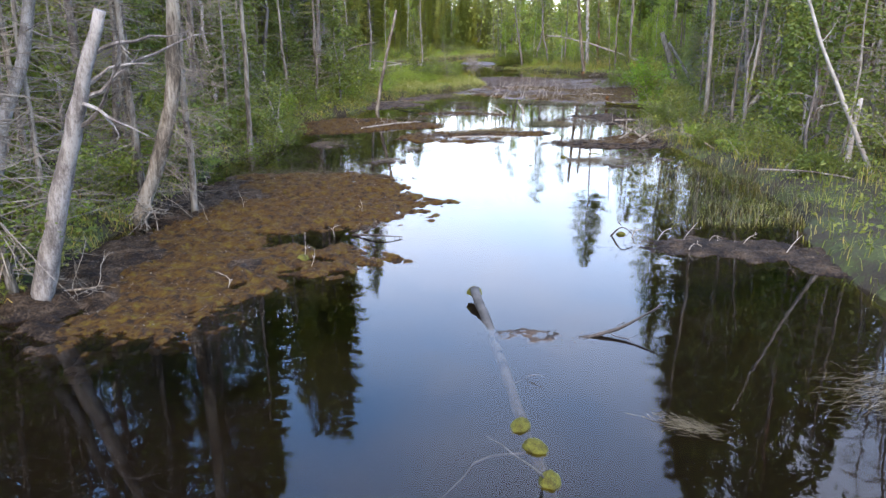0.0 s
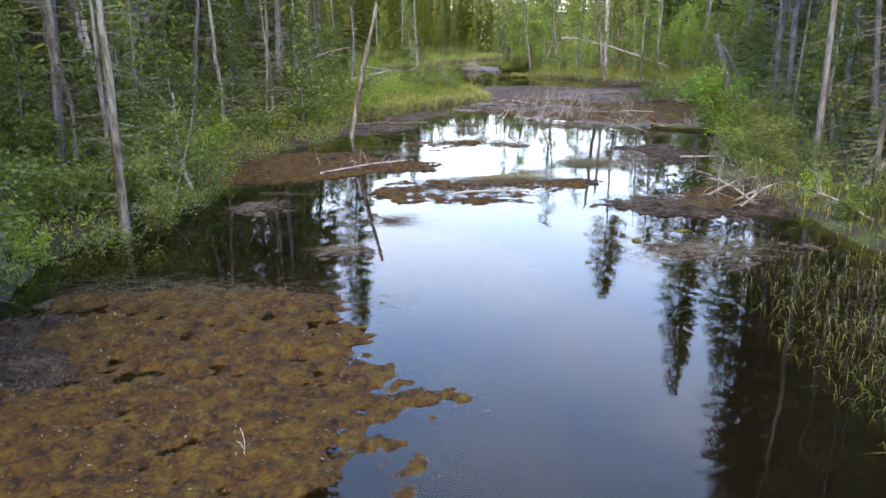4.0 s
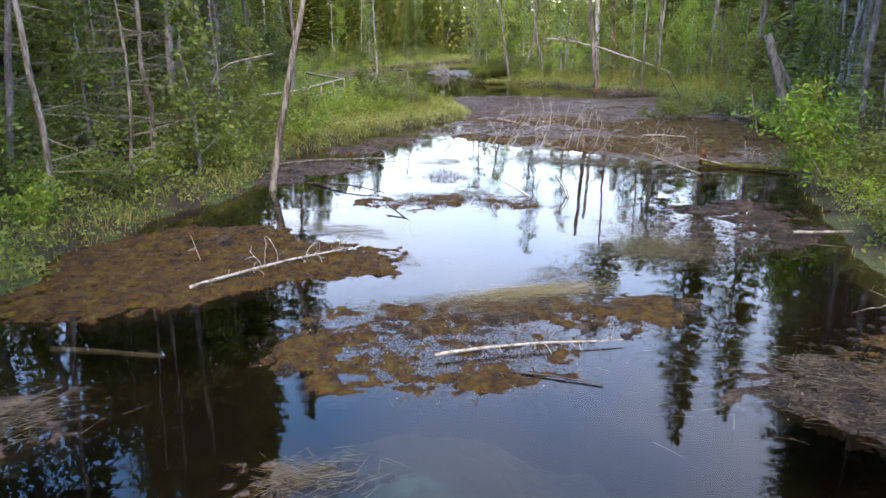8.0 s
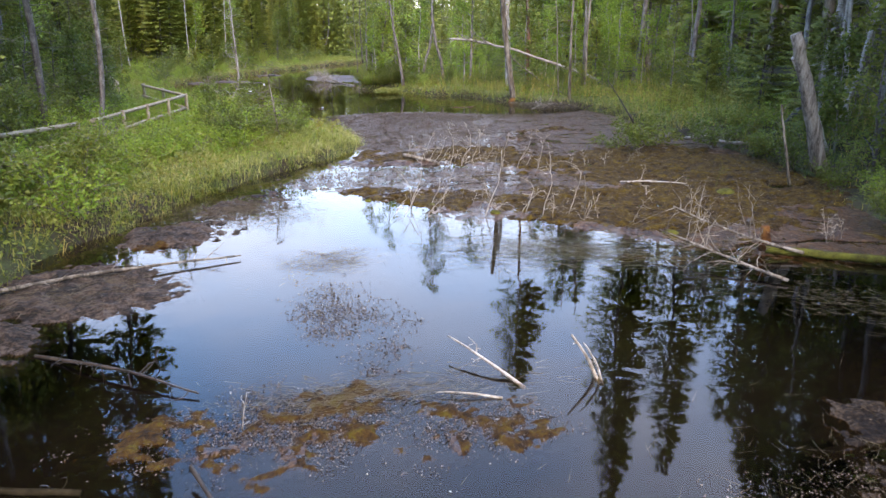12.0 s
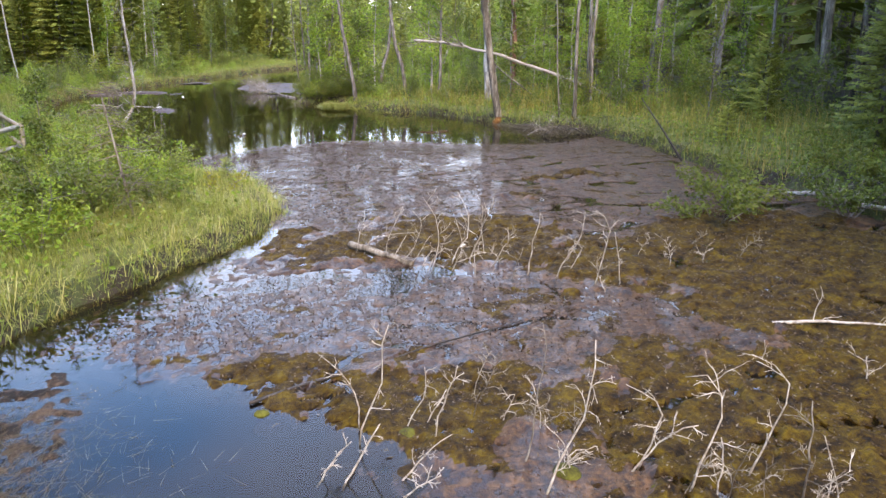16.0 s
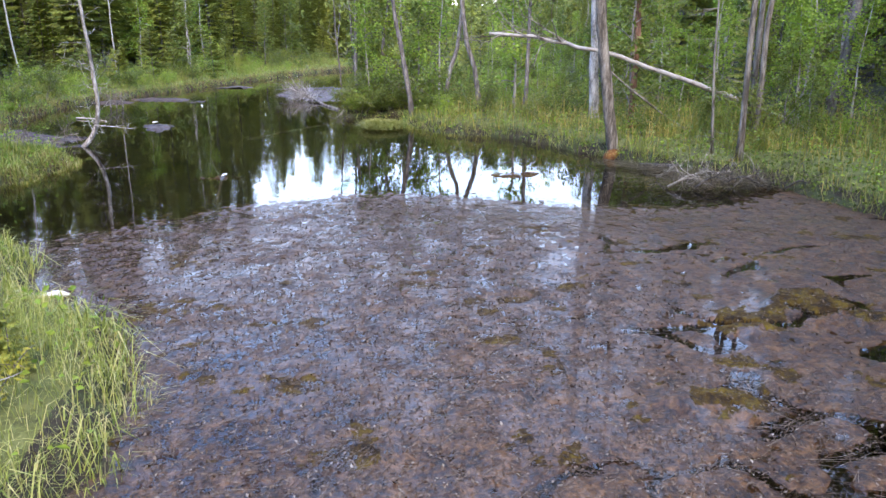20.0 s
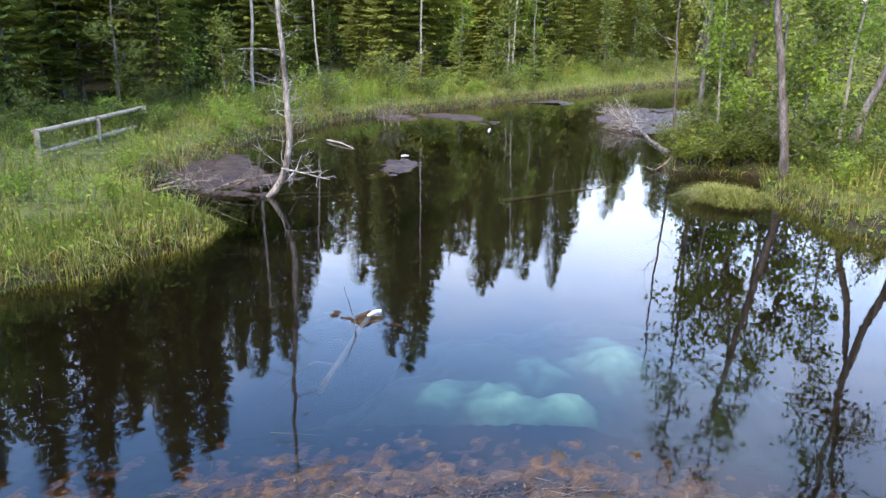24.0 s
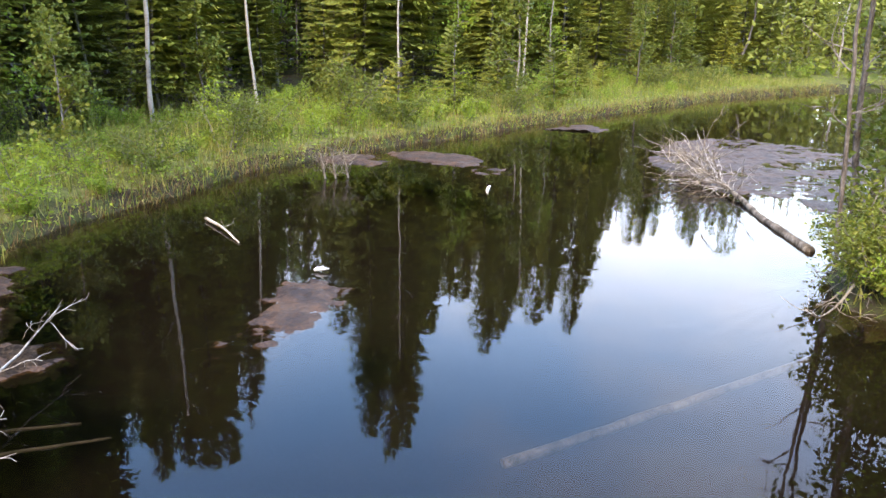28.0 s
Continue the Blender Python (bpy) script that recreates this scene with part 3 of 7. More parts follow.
def raft(name, label, field, box, mat, top=0.07, wet=0.0, ragged=0.5, lumps=0.05, res=0.06, seed=1, second=None, share=0.5, cracks=0.0, streak=0.0, mix=0.7):
    """A mat of moss or litter afloat: its top stands out of the water where the field says, with ragged edges and pools."""
    x0, y0, x1, y1 = box
    xs, ys = np.arange(x0, x1, res), np.arange(y0, y1, res)
    X, Y = np.meshgrid(xs, ys)
    d = field(X, Y) + ragged * 1.3 * fbm(X * 1.1, Y * 1.1, 5, seed)
    d = d + 0.35 * fbm(X * 4.5, Y * 4.5, 3, seed + 3)
    tuft = 0.5 - np.abs(fbm(X * 3.4, Y * 3.4, 3, seed + 19)) * 2
    h = np.minimum(top, d * 0.2) + lumps * 1.6 * fbm(X * 1.7, Y * 1.7, 4, seed + 11) + lumps * 1.5 * (tuft - 0.33) + min(1, lumps / 0.05) * (0.055 * fbm(X * 6.5, Y * 6.5, 2, seed + 21) + 0.075 * fbm(X * 12, Y * 12, 2, seed + 23))
    if wet:
        h = h - wet * np.clip(fbm(X * 1.3, Y * 1.3, 5, seed + 31) + 0.26, 0, 1)
    if streak:
        # thin broken chains of open water between the strands of weed, more of them to one side
        bend = Y + 0.05 * (X - 6) ** 2
        left = np.clip(1.15 - X / 9.5, 0.0, 1) * np.clip((Y - 41) / 3, 0.3, 1)
        wide = np.clip(fbm(X * 0.35, Y * 0.35, 3, seed + 41) * 2.2 + 0.5, 0, 1)
        warp = 0.35 * fbm(X * 0.8, Y * 0.8, 3, seed + 43)
        line1 = np.clip(1 - np.abs(fbm(X * 1.5 + warp, bend * 0.28, 3, seed + 45)) / 0.045, 0, 1)
        line2 = np.clip(1 - np.abs(fbm(X * 0.3, bend * 1.1 + warp, 3, seed + 47)) / 0.035, 0, 1)
        fine = fbm(X * 15, Y * 9.5, 2, seed + 49)
        mossy = moss_on_carpet(X, Y)
        raised = np.clip(mossy / 0.25, 0, 1)
        clump = fbm(X * 4.2 + 2.0 * warp, Y * 2.6 + X * 0.9, 3, seed + 73)
        h = raised * (np.minimum(h, 0.03) + 0.016 + 0.12 * clump + 0.05 * fine - 0.055 * np.clip(1 - np.abs(fbm(X * 2.1 + warp, Y * 2.5, 3, seed + 77)) / 0.03, 0, 1)) + (1 - raised) * (np.minimum(h, 0.03) * 0.12 + 0.008 + 0.036 * fine)
        h = h - 0.3 * np.clip(POOLS(X, Y) + 0.35 * fbm(X * 2.2, Y * 2.2, 3, seed + 75), 0, 0.3)
        h = h - streak * (1 - 0.8 * raised) * (left * (0.013 + 0.03 * wide) + (0.2 + 0.8 * left) * (0.034 * line1 + 0.03 * line2))
    if cracks:
        k = np.abs(fbm(X * 0.55 + 0.6 * fbm(X, Y, 3, 77), Y * 0.8, 3, seed + 53))
        h = h - cracks * np.clip(1 - k / (0.016 + 0.02 * np.clip((X - 6.5) / 3, 0, 1)), 0, 1) * np.clip(fbm(X * 0.7, Y * 0.7, 3, seed + 59) * 8, 0, 1) * np.maximum(np.clip((50 - Y) / 3, 0.15, 1), np.clip((X - 6.5) / 2, 0, 1))
    h = np.where(field(X, Y) < -0.8, -0.2, h)
    RAFTS.append((x0, y0, res, h))
    keep = h > -0.03
    cell = keep[:-1, :-1] | keep[1:, :-1] | keep[:-1, 1:] | keep[1:, 1:]
    i, j = np.nonzero(cell)
    nx = len(xs)
    q = i * nx + j
    T = np.vstack([np.stack([q, q + 1, q + nx + 1], 1), np.stack([q, q + nx + 1, q + nx], 1)])
    used, inv = np.unique(T, return_inverse=True)
    T = inv.reshape(-1, 3)
    V = np.stack([X.ravel()[used], Y.ravel()[used], np.maximum(h.ravel()[used], -0.085)], 1)
    me = tri_mesh(name, V, T, mat, True)
    me.materials.append(second or mat)
    # near black below the water: lost light and crevice shade, put in as colour
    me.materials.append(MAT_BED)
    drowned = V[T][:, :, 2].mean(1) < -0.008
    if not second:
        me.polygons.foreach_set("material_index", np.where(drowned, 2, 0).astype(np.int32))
    else:
        c = V[T].mean(1)
        pick = fbm(c[:, 0] * mix, c[:, 1] * mix, 5, seed + 61) + 0.5 < share(c) if callable(share) else fbm(c[:, 0] * mix, c[:, 1] * mix, 5, seed + 61) + 0.5 < share
        me.polygons.foreach_set("material_index", np.where(drowned, 2, pick).astype(np.int32))
    return tagged(new(name, me), label, "floating mat", group="mats afloat on the pond", kind="stuff" if wet >= 0.08 or "litter" in name else "")


# muck thickens towards the bank: partly peat, partly the bank's shade as colour
raft("moss_mat", "wide rust-brown bog moss mat afloat by the bank", blobs((-4.2, 10.5, 2.0, 2.7, 0), (-3.0, 11.2, 2.2, 1.0, 8), (-3.4, 14.9, 3.2, 2.1, 0), (-1.3, 15.3, 1.3, 0.9, 0), (-3.2, 17.1, 2.4, 1.5, 0)),
     (-6.6, 7, 0.6, 19.4), MAT_MOSS, 0.07, 0.06, 0.45, 0.075, 0.042, 3, MAT_MUCK, lambda c: 0.24 + 0.5 * np.clip((-3.7 - c[:, 0]) / 1.6, 0, 1))
raft("peat_mat", "grey-brown peat litter mat beside the reeds", blobs((5.2, 11.7, 1.8, 0.75, -14), (6.3, 11.2, 1.2, 1.0, 0)), (2.5, 9.6, 7.6, 13.6), MAT_MUCK, 0.06, 0.04, 0.3, 0.04, 0.045, 5)
raft("moss_mat", "brown moss mat carrying a fallen birch", blobs((-3.5, 28.6, 2.1, 2.2, 0), (-1.2, 28.4, 1.5, 0.95, 4), (-4.5, 27.0, 1.1, 1.2, 0)), (-6.2, 25.0, 1.0, 31.6), MAT_MOSS, 0.07, 0.07, 0.35, 0.07, 0.042, 7, MAT_MUCK, 0.26)
raft("moss_mat", "ragged olive moss mat with a bare pole on it", blobs((0.5, 25.3, 2.3, 1.4, 4), (2.6, 26.0, 1.2, 0.7, 10)), (-2.8, 23.0, 4.4, 27.8), MAT_MOSS, 0.04, 0.09, 0.5, 0.05, 0.04, 9, MAT_MUCK, 0.42)
raft("litter_mat", "small drift of pale straw and peat", blobs((-3.5, 23.6, 0.7, 0.75, 0)), (-4.6, 22.4, -2.4, 24.8), MAT_PEAT, 0.02, 0.08, 0.3, 0.04, 0.04, 11)
raft("litter_mat", "small drift of pale straw and peat", blobs((-1.6, 20.4, 0.6, 0.35, 0), (-0.8, 22.5, 0.5, 0.35, 0)), (-2.6, 19.6, 0.2, 23.2), MAT_PEAT, 0.02, 0.06, 0.3, 0.04, 0.04, 13)
raft("moss_mat", "peat and moss mat with grey fallen branches", blobs((5.3, 23.7, 2.0, 0.95, -10), (6.4, 24.4, 1.2, 1.4, 0)), (2.8, 21.8, 7.8, 26), MAT_MUCK, 0.08, 0.06, 0.4, 0.05, 0.045, 15, MAT_MOSS, 0.42)
raft("litter_mat", "sunken mat of long pale straw", blobs((4.4, 20.3, 1.0, 0.75, 0), (5.6, 20.6, 0.9, 0.5, 0)), (3.0, 19.0, 7.0, 21.8), MAT_PEAT, 0.02, 0.08, 0.35, 0.04, 0.04, 17)
raft("peat_mat", "dark peat mat laced with pale straw", blobs((6.1, 30.3, 1.5, 1.6, 0), (7.1, 31.0, 1.2, 1.6, 0)), (3.8, 27.6, 8.8, 33), MAT_MUCK, 0.04, 0.12, 0.5, 0.034, 0.045, 19, MAT_MOSS, 0.34)
raft("moss_mat", "broken olive moss patches on open water", blobs((0.1, 32.45, 1.2, 0.6, 8), (1.9, 32.25, 0.8, 0.5, 0), (1.0, 32.9, 0.9, 0.5, 0)), (-1.6, 31.2, 3.4, 34.0), MAT_MOSS, 0.02, 0.11, 0.7, 0.05, 0.035, 21, MAT_WETMAT, 0.35, mix=3.0)
raft("peat_mat", "brown peat mat beside a leaning snag", blobs((-2.5, 36.9, 1.5, 1.2, 0), (-3.2, 35.2, 0.8, 0.9, 0), (-1.6, 39.6, 0.8, 1.0, -30)), (-4.6, 33.8, 0.0, 41.4), MAT_PEAT, 0.07, 0.05, 0.35, 0.05, 0.045, 25, MAT_MOSS, 0.36)
raft("litter_mat", "drowned litter beside the grassy spit", blobs((-0.35, 41.6, 0.8, 1.4, -25), (-0.9, 40.0, 0.6, 0.7, 0)), (-2.2, 38.8, 1.2, 43.8), MAT_PEAT, 0.02, 0.07, 0.35, 0.05, 0.035, 27)

FRONT_X, FRONT_Y = [-1.5, -0.6, 0.5, 1.8, 3.1, 4.4, 5.3, 6.7, 8.2, 10.3, 14.5], [44.6, 44.0, 43.5, 42.2, 40.8, 39.8, 38.9, 37.8, 36.7, 35.3, 34]
BACK_X, BACK_Y = [-1.5, -0.3, 0.9, 2.9, 4.6, 6.8, 8.0, 9.0, 10.8, 15], [55.4, 56.1, 56.8, 58.2, 58.8, 58.5, 57.6, 56.9, 56.4, 58.2]


def carpet(x, y):
    channel = -shore(x, y).reshape(np.shape(x)) - 0.8 + 1.4 * np.clip(y - 48.2, 0, 9) + 1.4 * np.clip(x - 2.4, 0, 9)
    return np.minimum(channel, carpet_field(x, y))


def carpet_field(x, y):
    return np.minimum(y - np.interp(x, FRONT_X, FRONT_Y) + 1.5 * fbm(x * 0.75, y * 0.75, 3, 87), np.interp(x, BACK_X, BACK_Y) - y)


raft("weed_carpet", "broad drowned carpet of brown weed and olive moss", carpet, (-1.6, 34.2, 14.6, 59.6), MAT_WETMAT, 0.045, 0.0, 0.5, 0.04, 0.042, 29, MAT_OLIVE,
     lambda c: 0.3 + np.clip(0.6 * (moss_on_carpet(c[:, 0], c[:, 1]) + 0.1), 0, 0.6), 0.1, 0.3, 2.6)
raft("peat_mat", "mud tongue round the foot of a dead birch", blobs((-4.6, 68.0, 2.6, 1.3, 130), (-3.4, 66.3, 1.0, 0.5, 10), (-3.6, 67.7, 0.8, 0.7, 60)), (-7.4, 64.6, -1.2, 71.6), MAT_MUD, 0.045, 0.05, 1.1, 0.035, 0.05, 33, MAT_MUCK, 0.4)
raft("peat_mat", "small mud bar in open water", blobs((-1.1, 70.15, 0.36, 0.85, 8), (-1.35, 70.7, 0.25, 0.5, 0)), (-2.4, 68.6, 0.2, 72.0), MAT_MUD, 0.05, 0.0, 0.3, 0.03, 0.04, 35)
raft("peat_mat", "mud flat along the reed bank", blobs((-3.2, 81.0, 1.2, 0.7, -20), (-2.0, 80.2, 0.9, 0.4, -40), (-5.0, 79.8, 0.8, 0.7, 0)), (-6.8, 78.2, -1, 82.6), MAT_MUD, 0.06, 0.03, 0.85, 0.025, 0.07, 37)
raft("peat_mat", "mud flat along the reed bank", blobs((-0.7, 88.0, 0.9, 1.2, -25)), (-3, 87.6, 0.8, 91), MAT_MUD, 0.06, 0.03, 0.85, 0.025, 0.07, 39)
raft("peat_mat", "wet grey mud flat behind the bushy islet", blobs((4.6, 83.4, 2.6, 4.4, 0), (6.4, 79.4, 1.4, 2.2, 0)), (1.6, 76.6, 8.4, 88.4), MAT_MUD, 0.03, 0.07, 0.6, 0.025, 0.06, 41)

# ---- plants ----
def pick(n, box, dmin, dmax, r, clump=0.0, size=0.7, seed=3):
    """Places on the banks, at dmin to dmax metres from the edge, gathered in clumps."""
    x, y = r.uniform(box[0], box[2], n), r.uniform(box[1], box[3], n)
    d = bank(x, y)
    ok = (d > dmin) & (d < dmax) & (fbm(x * size, y * size, 3, seed) + 0.5 > clump * r.random(n))
    x, y = x[ok], y[ok]
    return np.stack([x, y, ground_z(x, y)], 1)


BUSHY = ((-8.0, 67.4, 1.2), (-7.4, 66.0, 1.2), (-8.5, 69.6, 1.2), (6.1, 72.3, 1.9), (8.2, 73.5, 1.6), (15.2, 47.4, 1.6), (-1.4, 49.4, 1.2), (-3.0, 47.2, 1.4), (16.5, 66.0, 2.0), (10.5, 73.0, 2.2))


def meadow(name, label, n, box, dmin, dmax, h0, h1, w, lean, mat, seed, clump=0.9):
    r = np.random.default_rng(seed)
    p = pick(n, box, dmin, dmax, r, clump, seed=seed)
    for cx, cy, cr in BUSHY:
        p = p[((p[:, 0] - cx) ** 2 + (p[:, 1] - cy) ** 2 > cr * cr) | (r.random(len(p)) < 0.12)]
    tall = 0.35 + 1.2 * (fbm(p[:, 0] * 0.5, p[:, 1] * 0.5, 4, seed + 5) + 0.5)
    tall = tall * np.clip(0.5 + 0.3 * shore(p[:, 0], p[:, 1]), 0.4, 1)
    g = Geo()
    p[:, 2] = np.maximum(p[:, 2], -0.04) - 0.03
    g.blades(p, r.uniform(h0, h1, len(p)) * tall, w * r.uniform(0.6, 1.3, len(p)), r.uniform(0.05, lean, len(p)) , r)
    return stuff(name, g, mat, label, "grass")


meadow("sedge_grass", "lush yellow-green sedge on the low spit", 300000, (-8, 39.5, 3.4, 62), -0.12, 2.4, 0.16, 0.5, 0.006, 1.3, MAT_SEDGE, 101, 1.0)
meadow("sedge_grass", "taller green sedge between the bushes", 60000, (-9, 42.5, 1.4, 62), 1.3, 6.0, 0.2, 0.6, 0.009, 1.0, MAT_GRASS, 102, 1.2)
meadow("sedge_grass", "tall light green sedge along the far bank", 290000, (-15, 61, 4.4, 122), -0.1, 7.5, 0.28, 0.85, 0.014, 1.1, MAT_GRASS, 103, 1.9)
meadow("sedge_grass", "light green sedge behind the islet", 60000, (4.4, 74, 14, 112), -0.1, 6, 0.28, 0.8, 0.014, 1.0, MAT_GRASS, 104, 1.3)
meadow("bank_grass", "tufts of green grass along the wooded bank", 36000, (-11, -2, 0, 46), 0.0, 2.2, 0.1, 0.42, 0.014, 1.3, MAT_REED, 105, 2.2)
meadow("reed_grass", "green reeds and yellowed grass along the bank", 30000, (4, 4, 16, 25), -0.1, 4.0, 0.2, 0.75, 0.014, 1.1, MAT_REED, 107, 1.7)
meadow("bank_grass", "short green growth at the foot of the bank", 40000, (-8.5, 4, -1, 46), -0.05, 1.3, 0.12, 0.4, 0.015, 1.4, MAT_REED, 106, 1.1)
meadow("bank_grass", "green grass on the low peaty bank", 26000, (6, 22, 18, 47), -0.05, 3.5, 0.15, 0.5, 0.013, 1.2, MAT_REED, 117, 1.3)
meadow("dry_grass", "yellowed dry grass among the reeds", 13000, (4, 4, 16, 25), -0.2, 3.0, 0.2, 0.6, 0.012, 1.4, MAT_GRASS, 108, 1.9)


def fringe(name, label, line, n, y0, y1, mat, seed, h0=0.15, h1=0.45, out=0.25):
    """Tufts that hang over the edge of the bank, in clumps along the shore."""
    r = np.random.default_rng(seed)
    k = r.integers(0, len(line) - 1, n * 6)
    seg = np.linalg.norm(line[k + 1] - line[k], axis=1)
    u = r.random(len(k))[:, None]
    q = line[k] * (1 - u) + line[k + 1] * u + r.normal(size=(len(k), 2)) * 0.4
    ok = (q[:, 1] > y0) & (q[:, 1] < y1) & (r.random(len(k)) < seg / seg.max()) & (fbm(q[:, 0] * 1.3, q[:, 1] * 1.3, 3, seed) + 0.6 > r.random(len(k)))
    q = q[ok]
    e = bank(q[:, 0], q[:, 1])
    q = q[(e > -0.06) & (e < 0.5)]
    z = ground_z(q[:, 0], q[:, 1])
    g = Geo()
    tall = 0.5 + 1.1 * (fbm(q[:, 0] * 1.1, q[:, 1] * 1.1, 3, seed + 2) + 0.5)
    g.blades(np.stack([q[:, 0], q[:, 1], np.maximum(z, -0.02) - 0.02], 1), r.uniform(h0, h1, len(q)) * tall, 0.013 * r.uniform(0.5, 1.3, len(q)), r.uniform(0.3, 1.9, len(q)), r, 0.6)
    return stuff(name, g, mat, label, "grass")


fringe("sedge_fringe", "green sedge hanging over the bank's edge", LEFT, 26000, 42, 65, MAT_SEDGE, 110)
fringe("sedge_fringe", "green sedge hanging over the bank's edge", LEFT, 12000, 65, 112, MAT_GRASS, 113, 0.2, 0.5)
fringe("sedge_fringe", "green sedge hanging over the bank's edge", RIGHT, 22000, 50, 108, MAT_GRASS, 112)
fringe("dry_fringe", "dead brown grass hanging over the bank's edge", LEFT, 40000, 60, 112, MAT_OCHRE, 114, 0.08, 0.26)
fringe("dry_fringe", "dead brown grass hanging over the bank's edge", RIGHT, 9000, 45, 70, MAT_STRAW, 116, 0.15, 0.4)
fringe("bank_fringe", "green grass hanging over the wooded bank's edge", LEFT, 12000, 4, 44, MAT_REED, 118)
meadow("reed_grass", "tall upright reeds before the dark wood", 120000, (5, 45, 24, 80), 0.1, 7.5, 0.35, 1.1, 0.013, 0.7, MAT_REED, 109, 1.8)
meadow("drowned_sedge", "grey-green sedge standing in shallow water", 13000, (4.2, 13.4, 8.5, 19.4), -2.6, 0.3, 0.25, 0.65, 0.009, 1.7, MAT_MARSH, 111, 2.0)
meadow("drowned_sedge", "sparse straw-yellow blades in shallow water", 9000, (3.9, 13.2, 8.5, 21), -3.2, 0.3, 0.2, 0.6, 0.006, 1.8, MAT_GRASS, 115, 1.5)


def undergrowth(name, label, n, box, dmin, dmax, high, size, mat, seed):
    r = np.random.default_rng(seed)
    p = pick(n, box, dmin, dmax, r, 1.1, 0.9, seed)
    lift = np.clip(fbm(p[:, 0] * 0.7, p[:, 1] * 0.7, 3, seed + 7) + 0.55, 0.1, 1) * high
    p[:, 2] += r.random(len(p)) ** 1.3 * lift
    g = Geo()
    g.leaves(p, r.uniform(0.6, 1.3, len(p)) * size, r, 0.6, 0.6)
    return stuff(name, g, mat, label, "undergrowth")


undergrowth("undergrowth", "leafy low undergrowth on the wooded bank", 130000, (-14, -2, 2, 48), -0.1, 6.5, 1.1, 0.09, MAT_LEAF, 121)
undergrowth("undergrowth", "leafy low undergrowth below the dark trees", 120000, (6, 2, 24, 76), 0.25, 9, 1.0, 0.1, MAT_LEAF, 123)
undergrowth("undergrowth", "bright low herbs among the sedge", 190000, (-18, 44, 18, 116), 0.1, 8, 0.9, 0.085, MAT_BRIGHT, 125)


def leaf_edge(name, label, n, box, high, mat, seed):
    r = np.random.default_rng(seed)
    x, y = r.uniform(box[0], box[2], n), r.uniform(box[1], box[3], n)
    e = bank(x, y)
    ok = (e > -0.06) & (e < 1.2) & (fbm(x * 1.1, y * 1.1, 3, seed) + 0.5 > 0.9 * r.random(n))
    x, y, e = x[ok], y[ok], e[ok]
    lift = high * np.clip(fbm(x * 0.9, y * 0.9, 3, seed + 3) + 0.6, 0.15, 1) * np.clip(0.45 + 0.5 * e, 0.1, 1)
    g = Geo()
    g.leaves(np.stack([x, y, np.maximum(ground_z(x, y), 0.03) + lift * r.random(len(x))], 1), 0.085 * r.uniform(0.5, 1.3, len(x)), r, 0.5, 0.6)
    return stuff(name, g, mat, label, "undergrowth")


leaf_edge("undergrowth", "leafy growth leaning over the water", 90000, (-8, 4, -1, 44), 1.0, MAT_LEAF, 131)
leaf_edge("undergrowth", "leafy growth leaning over the water", 14000, (10, 40, 14.5, 60), 0.8, MAT_LEAF, 133)
leaf_edge("undergrowth", "bright leafy growth at the water's edge", 60000, (-7, 60, 14, 100), 0.6, MAT_BRIGHT, 135)


def trunk_line(h, r, lean=0.0, bend=0.012):
    k = max(6, int(h / 0.9))
    z = np.linspace(0, h, k)
    wx, wy = np.cumsum(r.normal(size=k)) * bend * h / k ** 0.5, np.cumsum(r.normal(size=k)) * bend * h / k ** 0.5
    return np.stack([wx - wx[0] + lean * z, wy - wy[0], z - 0.25], 1)


def along(line, z):
    return np.stack([np.interp(z, line[:, 2], line[:, 0]), np.interp(z, line[:, 2], line[:, 1]), z], 1)


def flare(radii):
    radii = radii.copy()
    radii[0] *= 1.45
    return radii


def dead_twigs(line, z0, z1, n, length, r, droop=0.25, fork=3):
    """Bare side twigs round a trunk, each with a few forks."""
    g = Geo()
    z = r.uniform(z0, z1, n)
    p, an = along(line, z), r.random(n) * 2 * np.pi
    d = np.stack([np.cos(an), np.sin(an), r.uniform(-droop, 0.25, n)], 1)
    ln = length * r.uniform(0.35, 1.1, n)
    g.twigs(p, d, ln, 0.006 + 0.006 * ln)
    for _ in range(fork):
        s = r.uniform(0.25, 0.9, n)
        q = p + d * (ln * s)[:, None]
        e = d + r.normal(size=(n, 3)) * 0.5 + np.array([0, 0, -0.12])
        g.twigs(q, e, ln * r.uniform(0.25, 0.6, n), 0.004)
    return g


